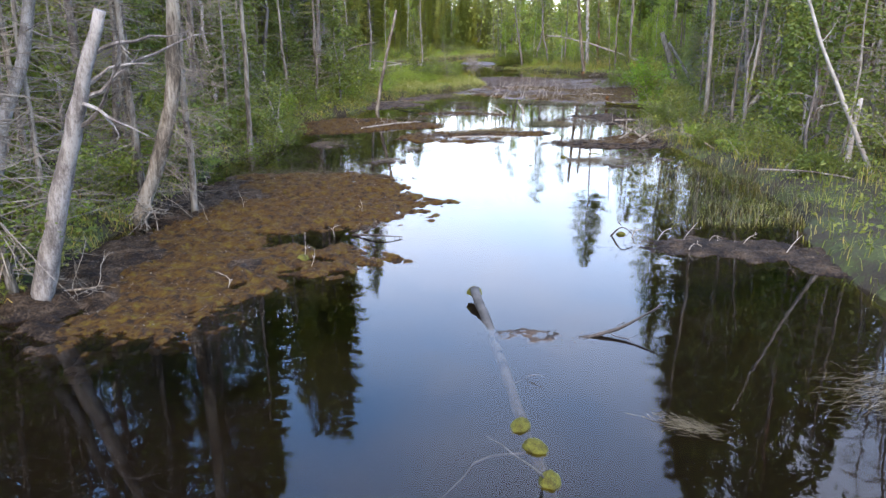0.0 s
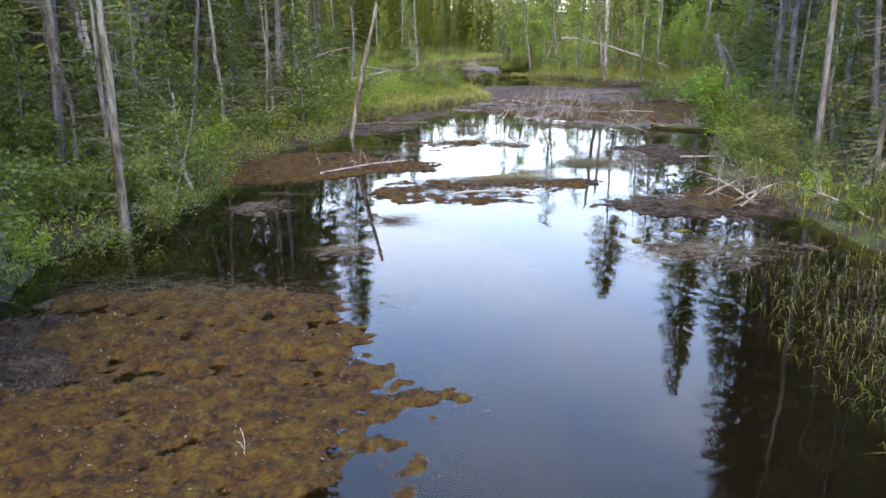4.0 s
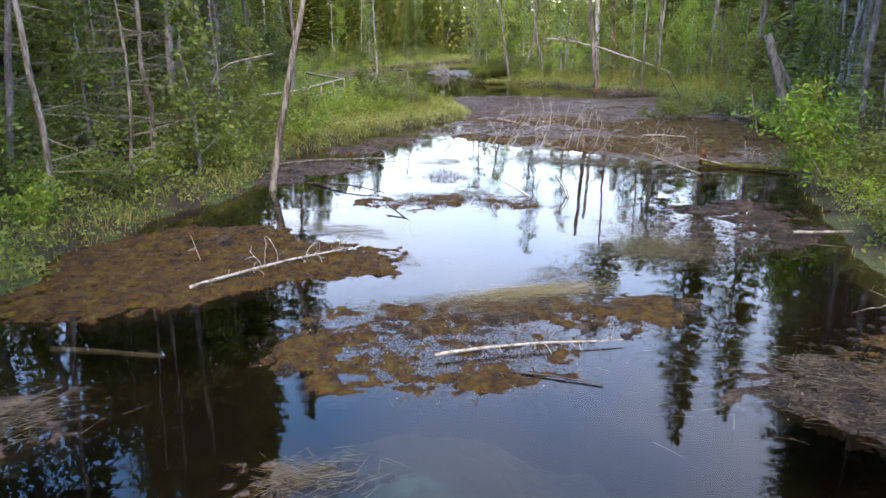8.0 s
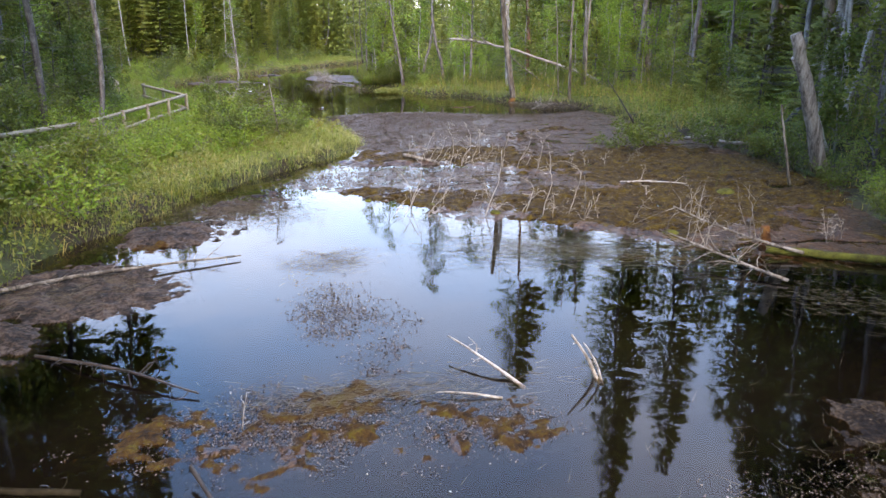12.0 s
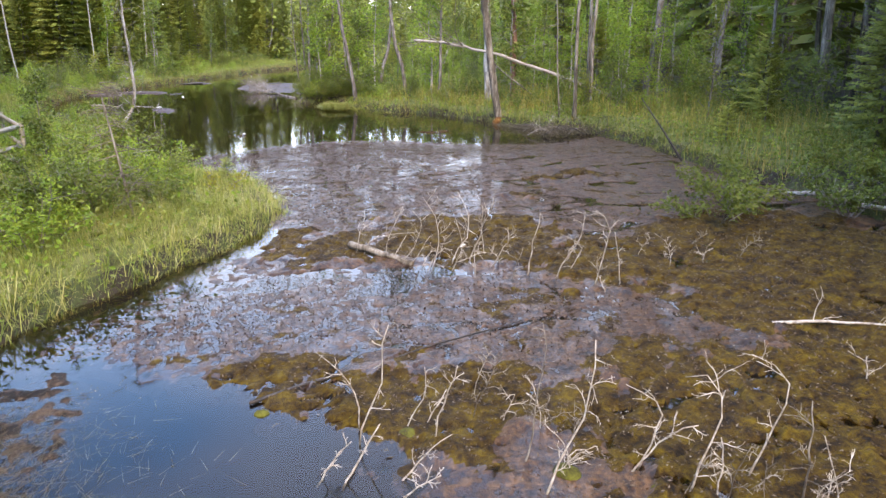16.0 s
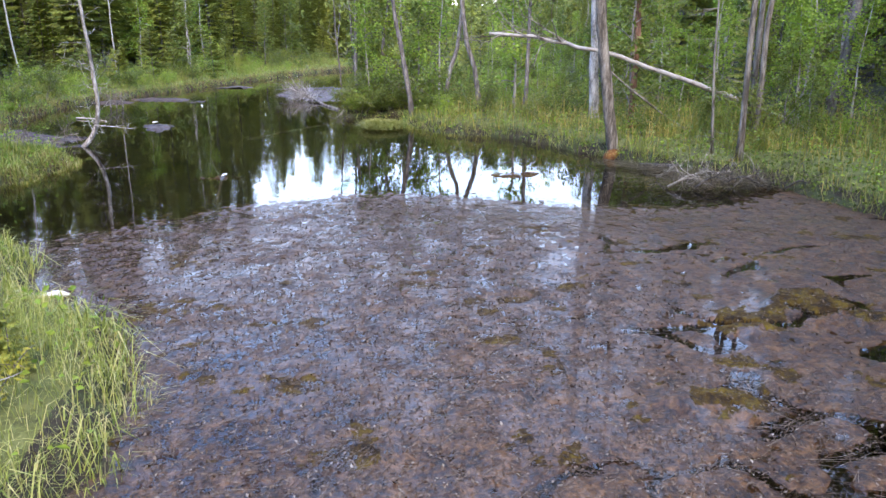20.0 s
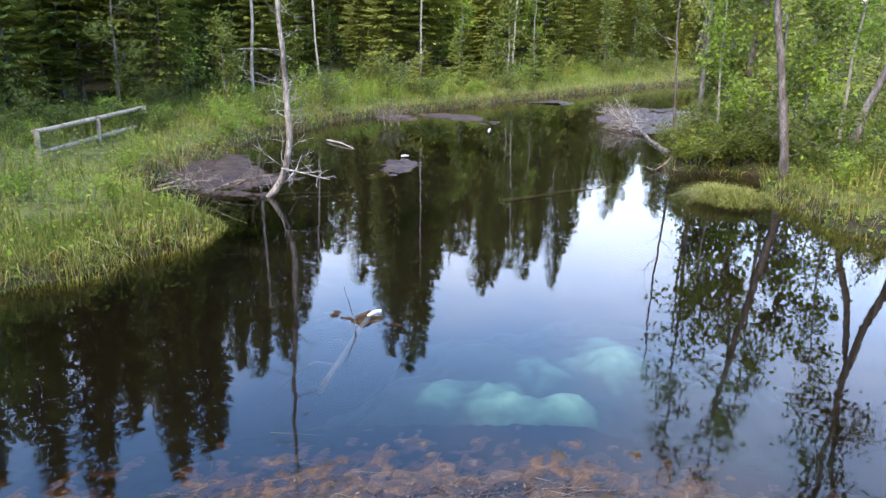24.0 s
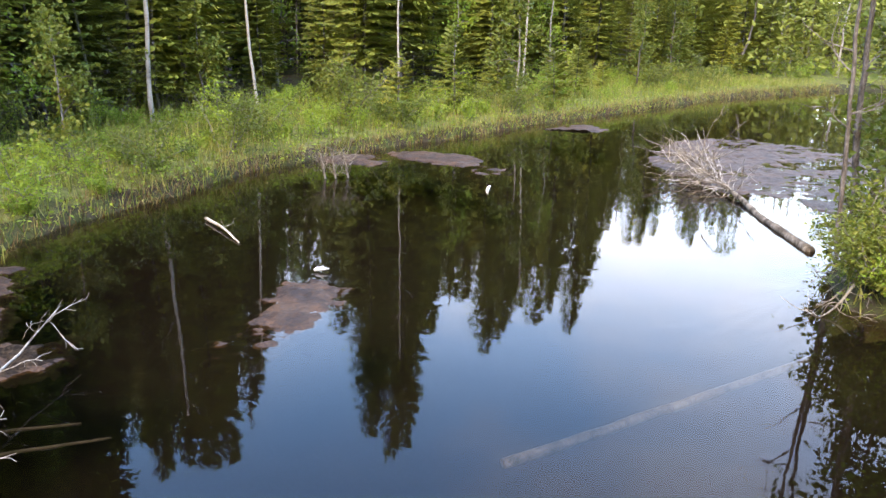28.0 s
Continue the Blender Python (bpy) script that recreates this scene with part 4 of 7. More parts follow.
def spruce_crown(line, h, z0, reach, r, gap=0.42, per=6, sprays=8, coarse=1.0):
    g = Geo()
    P, D, L = [], [], []
    z = z0
    while z < h - 0.3:
        f = (h - z) / (h - z0)
        m = per if f > 0.2 else 5
        an = r.random() * 6.28 + np.arange(m) * 6.283 / m + r.normal(size=m) * 0.25
        ln = reach * (f ** 0.75) * r.uniform(0.6, 1.12, m) * (0.75 if f > 0.9 else 1.0) + 0.15
        tilt = -0.38 * f + 0.35 * (1 - f) ** 2
        base = along(line, np.full(m, z) + r.normal(size=m) * 0.08)
        for b, a, l in zip(base, an, ln):
            s = np.linspace(0.2, 1, sprays) + r.normal(size=sprays) * 0.04
            out = np.stack([np.cos(a) * s * l, np.sin(a) * s * l, (tilt * s + 0.22 * s * s) * l], 1) + b
            for side in (-1, 1):
                aa = a + side * r.uniform(0.45, 0.95, sprays)
                P.append(out); D.append(np.stack([np.cos(aa), np.sin(aa), r.uniform(-0.45, 0.05, sprays)], 1)); L.append(coarse * (l ** 0.7 * (0.36 - 0.18 * s) + 0.13))
        z += gap * (0.55 + 0.6 * f) * r.uniform(0.8, 1.2)
    p, d, l = np.vstack(P), np.vstack(D), np.concatenate(L)
    n = len(p)
    d /= np.linalg.norm(d, axis=1)[:, None]
    s = np.cross(d, [0, 0, 1.0]); s /= np.linalg.norm(s, axis=1)[:, None] + 1e-9
    w = (l * 0.12 + 0.008)[:, None]
    tip, lo = p + d * l[:, None], np.array([0, 0, -1.0])
    v = np.stack([p, p + d * l[:, None] * 0.55 + s * w, tip, p + d * l[:, None] * 0.5 - s * w + lo * w * 0.8], 1).reshape(-1, 3)
    o = np.arange(n)[:, None] * 4
    g.add(v, np.vstack([o + [0, 1, 2], o + [0, 2, 3]]))
    return g


def make_spruce(h, seed, crown=0.4, reach=1.6, mat=None, far=False):
    r = np.random.default_rng(seed)
    root = thing("spruce", "tall grey-trunked spruce with dead lower twigs", "tree", group="spruces of the wood")
    line = trunk_line(h, r)
    g = Geo()
    g.tube(line, flare(np.linspace(0.0048 * h + 0.022, 0.012, len(line))), 8, 0.12, r)
    part("trunk", g, mat or MAT_BARK, root, smooth=True)
    part("dead_branchwork", dead_twigs(line, 0.5, h * crown + 1, int((2 if far else 6) * h), 1.2, r), MAT_LICHEN, root, "bare grey lower twigs", kind="stuff")
    part("crown", spruce_crown(line, h, h * crown, reach, r, *((0.62, 5, 5, 1.7) if far else (0.4, 8, 9, 1.05))), MAT_SPRUCE, root, "dark green needle crown")
    return root


def make_young_spruce(h, seed):
    r = np.random.default_rng(seed)
    root = thing("young_spruce", "young spruce with fresh yellow-green boughs to the ground", "tree", group="young spruces")
    line = trunk_line(h, r)
    g = Geo()
    g.tube(line, np.linspace(0.012 * h + 0.01, 0.006, len(line)), 6)
    part("trunk", g, MAT_BARK, root, smooth=True)
    part("crown", spruce_crown(line, h, 0.14 * h, 0.2 * h + 0.2, r, 0.2, 7, 11, 0.62), MAT_SPRUCE, root)
    return root


def limbs(line, h, z0, n, reach, r, g, lift=0.7, radius=0.028):
    """Side limbs with finer shoots; gives the places where leaves sit."""
    seat = []
    for z in np.linspace(z0, h * 0.97, n):
        f = (h - z) / (h - z0 + 1e-6)
        a = r.random() * 6.283
        b = along(line, np.array([z]))[0]
        ln = reach * (0.35 + 0.65 * f) * r.uniform(0.6, 1.15)
        pts = wander(b, (math.cos(a), math.sin(a), lift * r.uniform(0.5, 1.3)), ln, 6, r, 0.13, 0.35)
        g.tube(pts[::2], np.linspace(radius * (0.4 + 0.6 * f), 0.005, 4), 3)
        seat.append(pts[2:])
        for _ in range(3):
            k = r.integers(2, 6)
            q = wander(pts[k], pts[k] - pts[k - 1] + r.normal(size=3) * 0.15, ln * r.uniform(0.3, 0.55), 3, r, 0.2, 0.5)
            g.tube(q, np.linspace(0.008, 0.003, 4), 3)
            seat.append(q[1:])
    return np.vstack(seat)


def make_birch(h, seed, name="birch", leaf=0.1, count=1700, label="slender leafy birch with pale bark", crown=0.35, reach=1.7, bark=None, leaves=None):
    r = np.random.default_rng(seed)
    root = thing(name, label, "tree", group="birches of the wood")
    line = trunk_line(h, r, r.uniform(-0.05, 0.05), 0.03)
    g = Geo()
    g.tube(line, flare(np.linspace(0.0065 * h + 0.018, 0.01, len(line))), 8, 0.06, r)
    part("trunk", g, bark or MAT_BIRCH, root, smooth=True)
    g = Geo()
    seat = limbs(line, h, h * crown, int(8 + h * 1.1), reach, r, g)
    part("branchwork", g, MAT_BARK, root, kind="stuff")
    g = Geo()
    p = seat[r.integers(0, len(seat), count)] + r.normal(size=(count, 3)) * np.array([0.2, 0.2, 0.2])
    g.leaves(p, leaf * r.uniform(0.6, 1.3, count), r, 0.35, 0.7)
    part("crown", g, leaves or MAT_LEAF, root)
    return root


def make_shrub(h, seed, name="willow_shrub", label="dense grey-green willow shrub", leaf=0.125, count=1450, stems=6, mat=None, spread=0.5, category="shrub"):
    r = np.random.default_rng(seed)
    root = thing(name, label, category, group=label)
    g, seats = Geo(), []
    for _ in range(stems):
        a = r.random() * 6.283
        pts = wander((math.cos(a) * 0.12, math.sin(a) * 0.12, -0.1), (math.cos(a) * spread, math.sin(a) * spread, 1), h * r.uniform(0.65, 1.1), 8, r, 0.1, 0.2)
        g.tube(pts[::2], np.linspace(0.006 + 0.006 * h, 0.004, 5), 4)
        for _ in range(6):
            k = r.integers(2, 8)
            q = wander(pts[k], (r.normal(), r.normal(), 0.6), h * r.uniform(0.18, 0.4), 3, r, 0.2, 0.3)
            g.tube(q, np.linspace(0.007, 0.003, 4), 3)
            seats.append(q)
        seats.append(pts[4:])
    part("branchwork", g, MAT_BARK, root, kind="stuff")
    seat = np.vstack(seats)
    g = Geo()
    p = seat[r.integers(0, len(seat), count)] + r.normal(size=(count, 3)) * 0.05 * h
    p[:, 2] = np.maximum(p[:, 2], 0.05)
    g.leaves(p, leaf * r.uniform(0.6, 1.3, count), r, 0.4, 0.5)
    part("foliage", g, mat or MAT_LEAF, root, kind="stuff")
    return root


def make_snag(h, seed, rad=0.08, twigs=40, mat=None, name="standing_snag", label="bare grey dead trunk with broken twigs", length=0.9):
    r = np.random.default_rng(seed)
    root = thing(name, label, "dead tree", group="dead trunks of the wood")
    line = trunk_line(h, r, 0, 0.02)
    g = Geo()
    g.tube(line, flare(np.linspace(rad, rad * 0.35, len(line))), 8, 0.15, r)
    part("trunk", g, mat or MAT_DEAD, root, smooth=True)
    part("dead_branchwork", dead_twigs(line, 0.6, h * 0.95, twigs, length, r), MAT_LICHEN, root, "bare broken twigs", kind="stuff")
    return root


STOCK, BUILT, TURNS = {}, {}, np.random.default_rng(99)
for k in range(5):
    STOCK.setdefault("spruce", []).append(lambda k=k: make_spruce((15, 17, 19, 16, 21)[k], 200 + k, (0.42, 0.36, 0.45, 0.3, 0.38)[k], (1.5, 1.7, 1.9, 1.6, 2.0)[k]))
for k in range(3):
    STOCK.setdefault("full_spruce", []).append(lambda k=k: make_spruce((17, 15, 19)[k], 220 + k, (0.1, 0.12, 0.15)[k], (2.2, 2.0, 2.3)[k]))
    STOCK.setdefault("young", []).append(lambda k=k: make_young_spruce((2.2, 3.4, 4.6)[k], 230 + k))
    STOCK.setdefault("birch", []).append(lambda k=k: make_birch((11, 13, 15)[k], 240 + k, bark=(MAT_BARK, MAT_BIRCH, MAT_BARK)[k], label=("slender leafy alder with grey bark", "slender leafy birch with pale bark", "slender leafy alder with grey bark")[k], name=("alder", "birch", "alder")[k], leaf=0.13))
    STOCK.setdefault("sapling", []).append(lambda k=k: make_birch((4.2, 5.2, 6.4)[k], 250 + k, "alder_sapling", 0.14, 1450, "thin young alder in full green leaf", 0.1, 1.3, MAT_BARK))
    STOCK.setdefault("snag", []).append(lambda k=k: make_snag((9, 11, 12.5)[k], 260 + k, (0.07, 0.085, 0.1)[k], 60))
    STOCK.setdefault("willow", []).append(lambda k=k: make_shrub((1.7, 2.3, 2.9)[k], 270 + k))
    STOCK.setdefault("bright", []).append(lambda k=k: make_shrub((0.9, 1.3, 1.7)[k], 280 + k, "leafy_bush", "low bright green leafy bush", 0.1, 900, 5, MAT_BRIGHT))
for k in range(2):
    STOCK.setdefault("pale", []).append(lambda k=k: make_birch((6.5, 8.5)[k], 295 + k, "young_birch", 0.14, 1800, "young birch in light green leaf", 0.12, 1.6, MAT_BIRCH, MAT_BRIGHT))
for k in range(3):
    STOCK.setdefault("dead", []).append(lambda k=k: make_snag((7, 8.5, 10)[k], 285 + k, (0.05, 0.06, 0.075)[k], 90, None, "dead_spruce", "dead spruce bristling with bare grey twigs", 1.5))
STOCK["pine"] = [lambda: make_spruce(18, 291, 0.62, 1.9, MAT_PINE)]


def plant(kind, x, y, size=1.0, variant=None, lean=(0, 0), label=""):
    """Sets one of the stock plants on the ground; the first of a kind is built, the others are copies."""
    v = int(TURNS.integers(0, len(STOCK[kind]))) if variant is None else variant
    m = Matrix.LocRotScale((x, y, gz(x, y) - 0.02), Euler((radians(lean[0]), radians(lean[1]), 0)), (size, size, size)) @ pose(0, 0, 0, 0, 0, TURNS.uniform(0, 360))
    if (kind, v) in BUILT:
        first = BUILT[kind, v]
        ob = copy_thing(first, m @ Matrix.Diagonal((1 / first.scale[0], 1 / first.scale[1], 1 / first.scale[2], 1)))
    else:
        ob = BUILT[kind, v] = STOCK[kind][v]()
        ob.matrix_basis = m
    return tagged(ob, label) if label else ob


FAR_CROWN, FAR_TRUNK, FAR_STOCK = Geo(), Geo(), []
for k in range(5):
    fr = np.random.default_rng(320 + k)
    fh = (16, 18, 20, 17, 15)[k]
    fl = trunk_line(fh, fr)
    fc, ft = spruce_crown(fl, fh, fh * (0.12, 0.36, 0.14, 0.1, 0.4)[k], 2.1, fr, 0.75, 5, 3, 2.4), Geo()
    ft.tube(fl[::3], np.linspace(0.1, 0.02, len(fl[::3])), 6)
    FAR_STOCK.append((np.vstack(fc.v), np.vstack(fc.t), np.vstack(ft.v), np.vstack(ft.t)))


BEARING = [-60, -44, -41, -36.5, -33, -30, -28, -26.5, -22.3, -19.5, -17, -13.7, -11.5, -7, -1, 0.5, 3, 12]
RISE = [36, 35, 31, 30, 26, 18, 17, 21, 28, 21, 23.5, 20, 20, 19, 19, 15, 14, 13]
HEIGHT = {"full_spruce": 17, "spruce": 17.5, "birch": 13, "sapling": 5.4, "young": 3.6, "pale": 11}


def canopy(x, y):
    """How high the wood stands: uneven round the far pond, low behind the snags, open behind the near banks."""
    if y < 64:
        return 11.0 if y < 14 and x < 0 else 7.5 if y < 31 and x > 8 else 40.0
    dx, dy = x - 3.8, y - 60.9
    top = math.hypot(dx, dy) * math.tan(radians(np.interp(math.degrees(math.atan2(dx, dy)), BEARING, RISE))) - 3.2
    k = (x - 3.9) / (y - 42.2)
    if -0.1 < k < 0.36:
        top = min(top, math.hypot(x - 3.9, y - 42.2) * math.tan(radians(9.5 + 22 * max(0, k - 0.31) / 0.05)) - 3.2)
    return max(top, 1.5) if dx < 0 or k < 0.36 else 40.0


def sized(kind, x, y, s):
    """A size that stays under the canopy."""
    if kind not in HEIGHT:
        return s
    u = 0.5 + 0.5 * math.sin(12.9898 * x + 78.233 * y)
    return min(s, canopy(x, y) / HEIGHT[kind] * (0.78 + 0.3 * u) * (1.5 if kind == "pale" else 1.0))


def plant_far(x, y, size, r):
    """A tree deep in the wood, joined to the rest of it."""
    cv, ct, tv, tt = FAR_STOCK[int(r.integers(0, 5))]
    a = r.uniform(0, 6.283)
    m = np.array([[math.cos(a), -math.sin(a), 0], [math.sin(a), math.cos(a), 0], [0, 0, 1]]) * size
    FAR_CROWN.add(cv @ m.T + (x, y, gz(x, y)), ct)
    FAR_TRUNK.add(tv @ m.T + (x, y, gz(x, y)), tt)


def wood(n, box, dmin, dmax, kinds, apart, seed, small=0.8, large=1.15):
    """A stand of mixed trees; kinds: (kind, share)."""
    r = np.random.default_rng(seed)
    x, y = r.uniform(box[0], box[2], n * 40), r.uniform(box[1], box[3], n * 40)
    d = shore(x, y)
    ok = (d > dmin) & (d < dmax)
    names, shares = zip(*kinds)
    done = 0
    for px, py in zip(x[ok], y[ok]):
        if done >= n:
            break
        if TAKEN and min((px - a) ** 2 + (py - b) ** 2 for a, b in TAKEN) < apart ** 2:
            continue
        TAKEN.append((px, py))
        kind = str(r.choice(names, p=np.array(shares) / sum(shares)))
        low = -5.5 < px < -1.0 and 43.5 < py < 59
        along = (py - 47.6) / 7.8
        if kind in ("bright", "willow", "sapling", "young") and ((-8.7 < px < -5.9 and 64.6 < py < 71.2) or (0 < along < 1 and -0.3 < px + 4.53 - 1.45 * along < 1.0)):
            continue
        if low and kind in ("willow", "sapling"):
            kind = "bright"
        if kind == "young" and px < 0 and 36 < py < 59:
            kind = "bright"
        if kind in ("spruce", "full_spruce") and float(shore(px, py)[0]) > 10.5:
            plant_far(px, py, sized(kind, px, py, r.uniform(small, large)), r)
            done += 1
            continue
        plant(kind, px, py, sized(kind, px, py, r.uniform(small, large) * (0.85 if low else 1)), lean=(r.normal() * 1.5, r.normal() * 1.5))
        done += 1


TAKEN = []
wood(24, (4, 66, 24, 92), 2.5, 10, (("pale", 1),), 1.5, 298, 0.4, 0.62)
wood(12, (-24, 62, 4, 104), 5, 11, (("pale", 1),), 1.8, 299, 0.7, 1.0)
wood(18, (6, 62, 22, 82), 3.5, 9, (("pale", 1),), 1.2, 343, 0.4, 0.7)
MIXED = (("spruce", 5), ("snag", 1.2), ("birch", 2))
wood(50, (-20, -8, 4, 46), 1.6, 14, MIXED, 1.5, 301)
wood(22, (-22, 44, 2, 66), 6, 16, MIXED, 1.6, 303)
wood(130, (-28, 66, 20, 130), 7.0, 24, (("full_spruce", 6), ("spruce", 2), ("birch", 2), ("snag", 0.9)), 1.4, 305, 0.5, 0.9)
wood(40, (6, 19, 30, 50), 2.2, 14, (("spruce", 4), ("snag", 2.5), ("birch", 3)), 1.5, 307)
wood(9, (8, -8, 30, 19), 4, 14, (("spruce", 2), ("snag", 2), ("birch", 3)), 2.2, 304)
wood(26, (4, 64, 30, 96), 9, 18, (("pale", 1),), 1.7, 297, 0.8, 1.15)
wood(40, (7, 64, 40, 112), 6.0, 22, (("snag", 4), ("birch", 4), ("pale", 4), ("pine", 0.5)), 1.5, 309, 0.6, 0.9)
wood(50, (-34, 70, 24, 140), 18, 32, (("full_spruce", 1),), 1.8, 306, 0.8, 1.05)
wood(46, (10, 108, 48, 160), 4, 34, (("full_spruce", 2), ("birch", 1)), 1.8, 308, 0.8, 1.05)
wood(24, (-4, 96, 30, 128), 3.0, 9, (("sapling", 5), ("birch", 2), ("young", 3)), 1.2, 310, 0.7, 1.1)
wood(34, (-9, 88, 9, 124), 6, 13, (("full_spruce", 1),), 1.3, 312, 0.95, 1.3)
wood(45, (-34, -8, 4, 66), 12, 24, (("spruce", 2), ("full_spruce", 3)), 1.8, 321, 0.75, 1.1)
wood(70, (10, -8, 46, 112), 12, 26, (("spruce", 2), ("full_spruce", 3)), 1.8, 323, 0.75, 1.05)
TAKEN = []
wood(14, (6, 24, 20, 46), 4.5, 8.5, (("spruce", 1),), 1.5, 325, 0.9, 1.15)
wood(20, (16, 44, 34, 67), 7, 16, (("spruce", 5), ("snag", 2)), 1.7, 324, 0.95, 1.2)
wood(15, (6, 10, 18, 44), 1.4, 5.0, (("dead", 3), ("sapling", 4)), 1.0, 326, 0.7, 1.0)
wood(4, (6.5, 18, 15, 44), 1.4, 3.6, (("dead", 1),), 1.2, 328, 0.5, 1.0)
wood(14, (-11, 10, -4, 38), 0.8, 4, (("dead", 1),), 1.0, 330, 0.6, 1.0)
wood(14, (-14, 12, -5, 32), 2.2, 5, (("birch", 1), ("sapling", 1)), 1.4, 327, 0.8, 1.05)
wood(24, (-26, 60, -8, 94), 6.5, 10.4, (("full_spruce", 1),), 1.4, 329, 0.65, 0.92)
for x, y, s in ((-12.4, 70.0, 0.9), (-13.2, 72.6, 0.8), (-12.2, 75.2, 0.95), (-13.4, 78.0, 0.85), (-11.8, 81.2, 0.85), (-8.6, 88.6, 0.85), (-12.6, 66.8, 0.9)):
    plant("full_spruce", x, y, sized("full_spruce", x, y, s))
for x, y in ((14.8, 38.5), (15.6, 40.5), (16.2, 42.8), (13.9, 36.4), (16.8, 44.6), (13.0, 34.4), (12.4, 32.0), (12.2, 29.6), (12.9, 37.8), (12.3, 35.3), (17.6, 37.5), (18.2, 39.5), (18.8, 41.5), (19.2, 43.5), (19.4, 45.5), (19.8, 47.6), (20.4, 49.8)):
    plant("spruce", x, y, 1.05)
# tall leafy crowns leaning out over the near water, and tall spruces behind the far bank
for x, y, s, v, ly in ((11.2, 15.5, 0.9, 2, -5), (11.6, 23.6, 0.9, 2, -5), (11.4, 28.0, 1.1, 0, -5), (-7.2, 11.5, 1.0, 2, 6), (-7.4, 16.5, 1.1, 0, 5)):
    plant("birch", x, y, s, v, (0, ly))
for x, y, s in ((-8.2, 91.0, 0.95), (-11.8, 82.6, 0.8), (-10.8, 74.2, 0.9)):
    plant("full_spruce", x, y, sized("full_spruce", x, y, s))
TAKEN = []
wood(28, (-7.5, 8, -4, 36), 0.0, 1.3, (("willow", 2), ("bright", 2)), 0.6, 340, 0.45, 0.85)
wood(30, (6, 16, 13.5, 48), 0.1, 1.6, (("willow", 2), ("bright", 1)), 0.7, 341, 0.3, 0.6)
wood(105, (-13, 10, -1, 41.5), 0.2, 6, (("sapling", 4), ("willow", 3), ("bright", 3), ("young", 0.2)), 0.75, 311, 0.65, 1.1)
wood(30, (-14, 44, 1, 66), 4.0, 9, (("sapling", 1), ("willow", 2), ("bright", 4)), 1.0, 313, 0.6, 1.0)
wood(95, (-20, 66, 12, 122), 1.4, 13, (("willow", 3), ("bright", 4), ("sapling", 1.5), ("young", 2)), 1.2, 315, 0.6, 1.1)
wood(22, (6, 8, 20, 26), 1.6, 8, (("willow", 4), ("sapling", 2)), 0.8, 316, 0.45, 0.85)
wood(36, (6, 26, 20, 46), 1.6, 8, (("willow", 4), ("young", 2), ("sapling", 2.5)), 0.8, 317, 0.55, 1.0)
wood(40, (5, 60, 20, 84), 1.2, 5, (("willow", 3), ("bright", 3), ("sapling", 1.5), ("young", 0.6)), 0.9, 318, 0.35, 0.75)
wood(90, (-16, 62, 3, 104), 0.5, 6, (("bright", 5), ("willow", 2)), 0.75, 320, 0.3, 0.75)
wood(60, (8, 48, 26, 104), 2.0, 11, (("willow", 3), ("young", 2), ("sapling", 2), ("bright", 1)), 1.2, 319, 0.6, 1.1)
wood(80, (-7, 39.5, 0.6, 58), 1.4, 3.6, (("bright", 4), ("willow", 3)), 0.5, 322, 0.45, 0.78)
wood(60, (-11, 41, -0.5, 60), 3.2, 7.5, (("bright", 3), ("willow", 4), ("sapling", 2)), 0.75, 344, 0.45, 0.75)
r = np.random.default_rng(335)
tx, ty = r.uniform(-75, 90, 260000), r.uniform(-60, 190, 260000)
td = shore(tx, ty)
ok = (td > 24) & (td < 60)
tx, ty = np.concatenate([tx[ok][:110000], r.uniform(2, 55, 26000)]), np.concatenate([ty[ok][:110000], r.uniform(112, 150, 26000)])
g = Geo()
tall = np.where((ty > 64) & (tx > 2), 7.0, 9.0)
g.leaves(np.stack([tx, ty, ground_z(tx, ty) + r.random(len(tx)) ** 1.3 * tall], 1), r.uniform(0.15, 0.6, len(tx)), r, 0.4, 0.5)
stuff("deep_thicket", g, MAT_SPRUCE, "dark thicket of young trees deep in the wood", "thicket")

# the wood goes on behind the first rows
r = np.random.default_rng(331)
g, gt = Geo(), Geo()
fx, fy = r.uniform(-75, 90, 9000), r.uniform(-60, 190, 9000)
fd = shore(fx, fy)
ok = (fd > 20) & (fd < 58)
for px, py in list(zip(fx[ok], fy[ok]))[:1250]:
    h = min(r.uniform(14, 23), canopy(px, py) * r.uniform(0.88, 1.12))
    line = np.array([(px, py, -0.2), (px + r.normal() * 0.2, py + r.normal() * 0.2, h * 0.5), (px, py, h)])
    gt.tube(line, (0.012 * h, 0.008 * h, 0.02), 5)
    k = 105
    z = r.uniform(0.03 if r.random() < 0.75 else 0.3, 1, k) ** 0.8
    an, rad = r.random(k) * 6.283, (1 - z) * r.uniform(0.4, 1.0, k) * 0.15 * h + 0.15
    p = np.stack([px + np.cos(an) * rad * 0.2, py + np.sin(an) * rad * 0.2, z * h], 1)
    tip = np.stack([np.cos(an) * rad, np.sin(an) * rad, -0.3 * rad], 1)
    side = np.stack([-np.sin(an), np.cos(an), 0.5 * np.cos(an * 3)], 1) * (0.1 + 0.22 * rad)[:, None]
    v = np.stack([p, p + tip * 0.7 + side, p + tip * 1.15, p + tip * 0.7 - side], 1).reshape(-1, 3)
    o = np.arange(k)[:, None] * 4
    g.add(v, np.vstack([o + [0, 1, 2], o + [0, 2, 3]]))
g.v += FAR_CROWN.v; g.t += [t + g.n for t in FAR_CROWN.t]; g.n += FAR_CROWN.n
gt.v += FAR_TRUNK.v; gt.t += [t + gt.n for t in FAR_TRUNK.t]
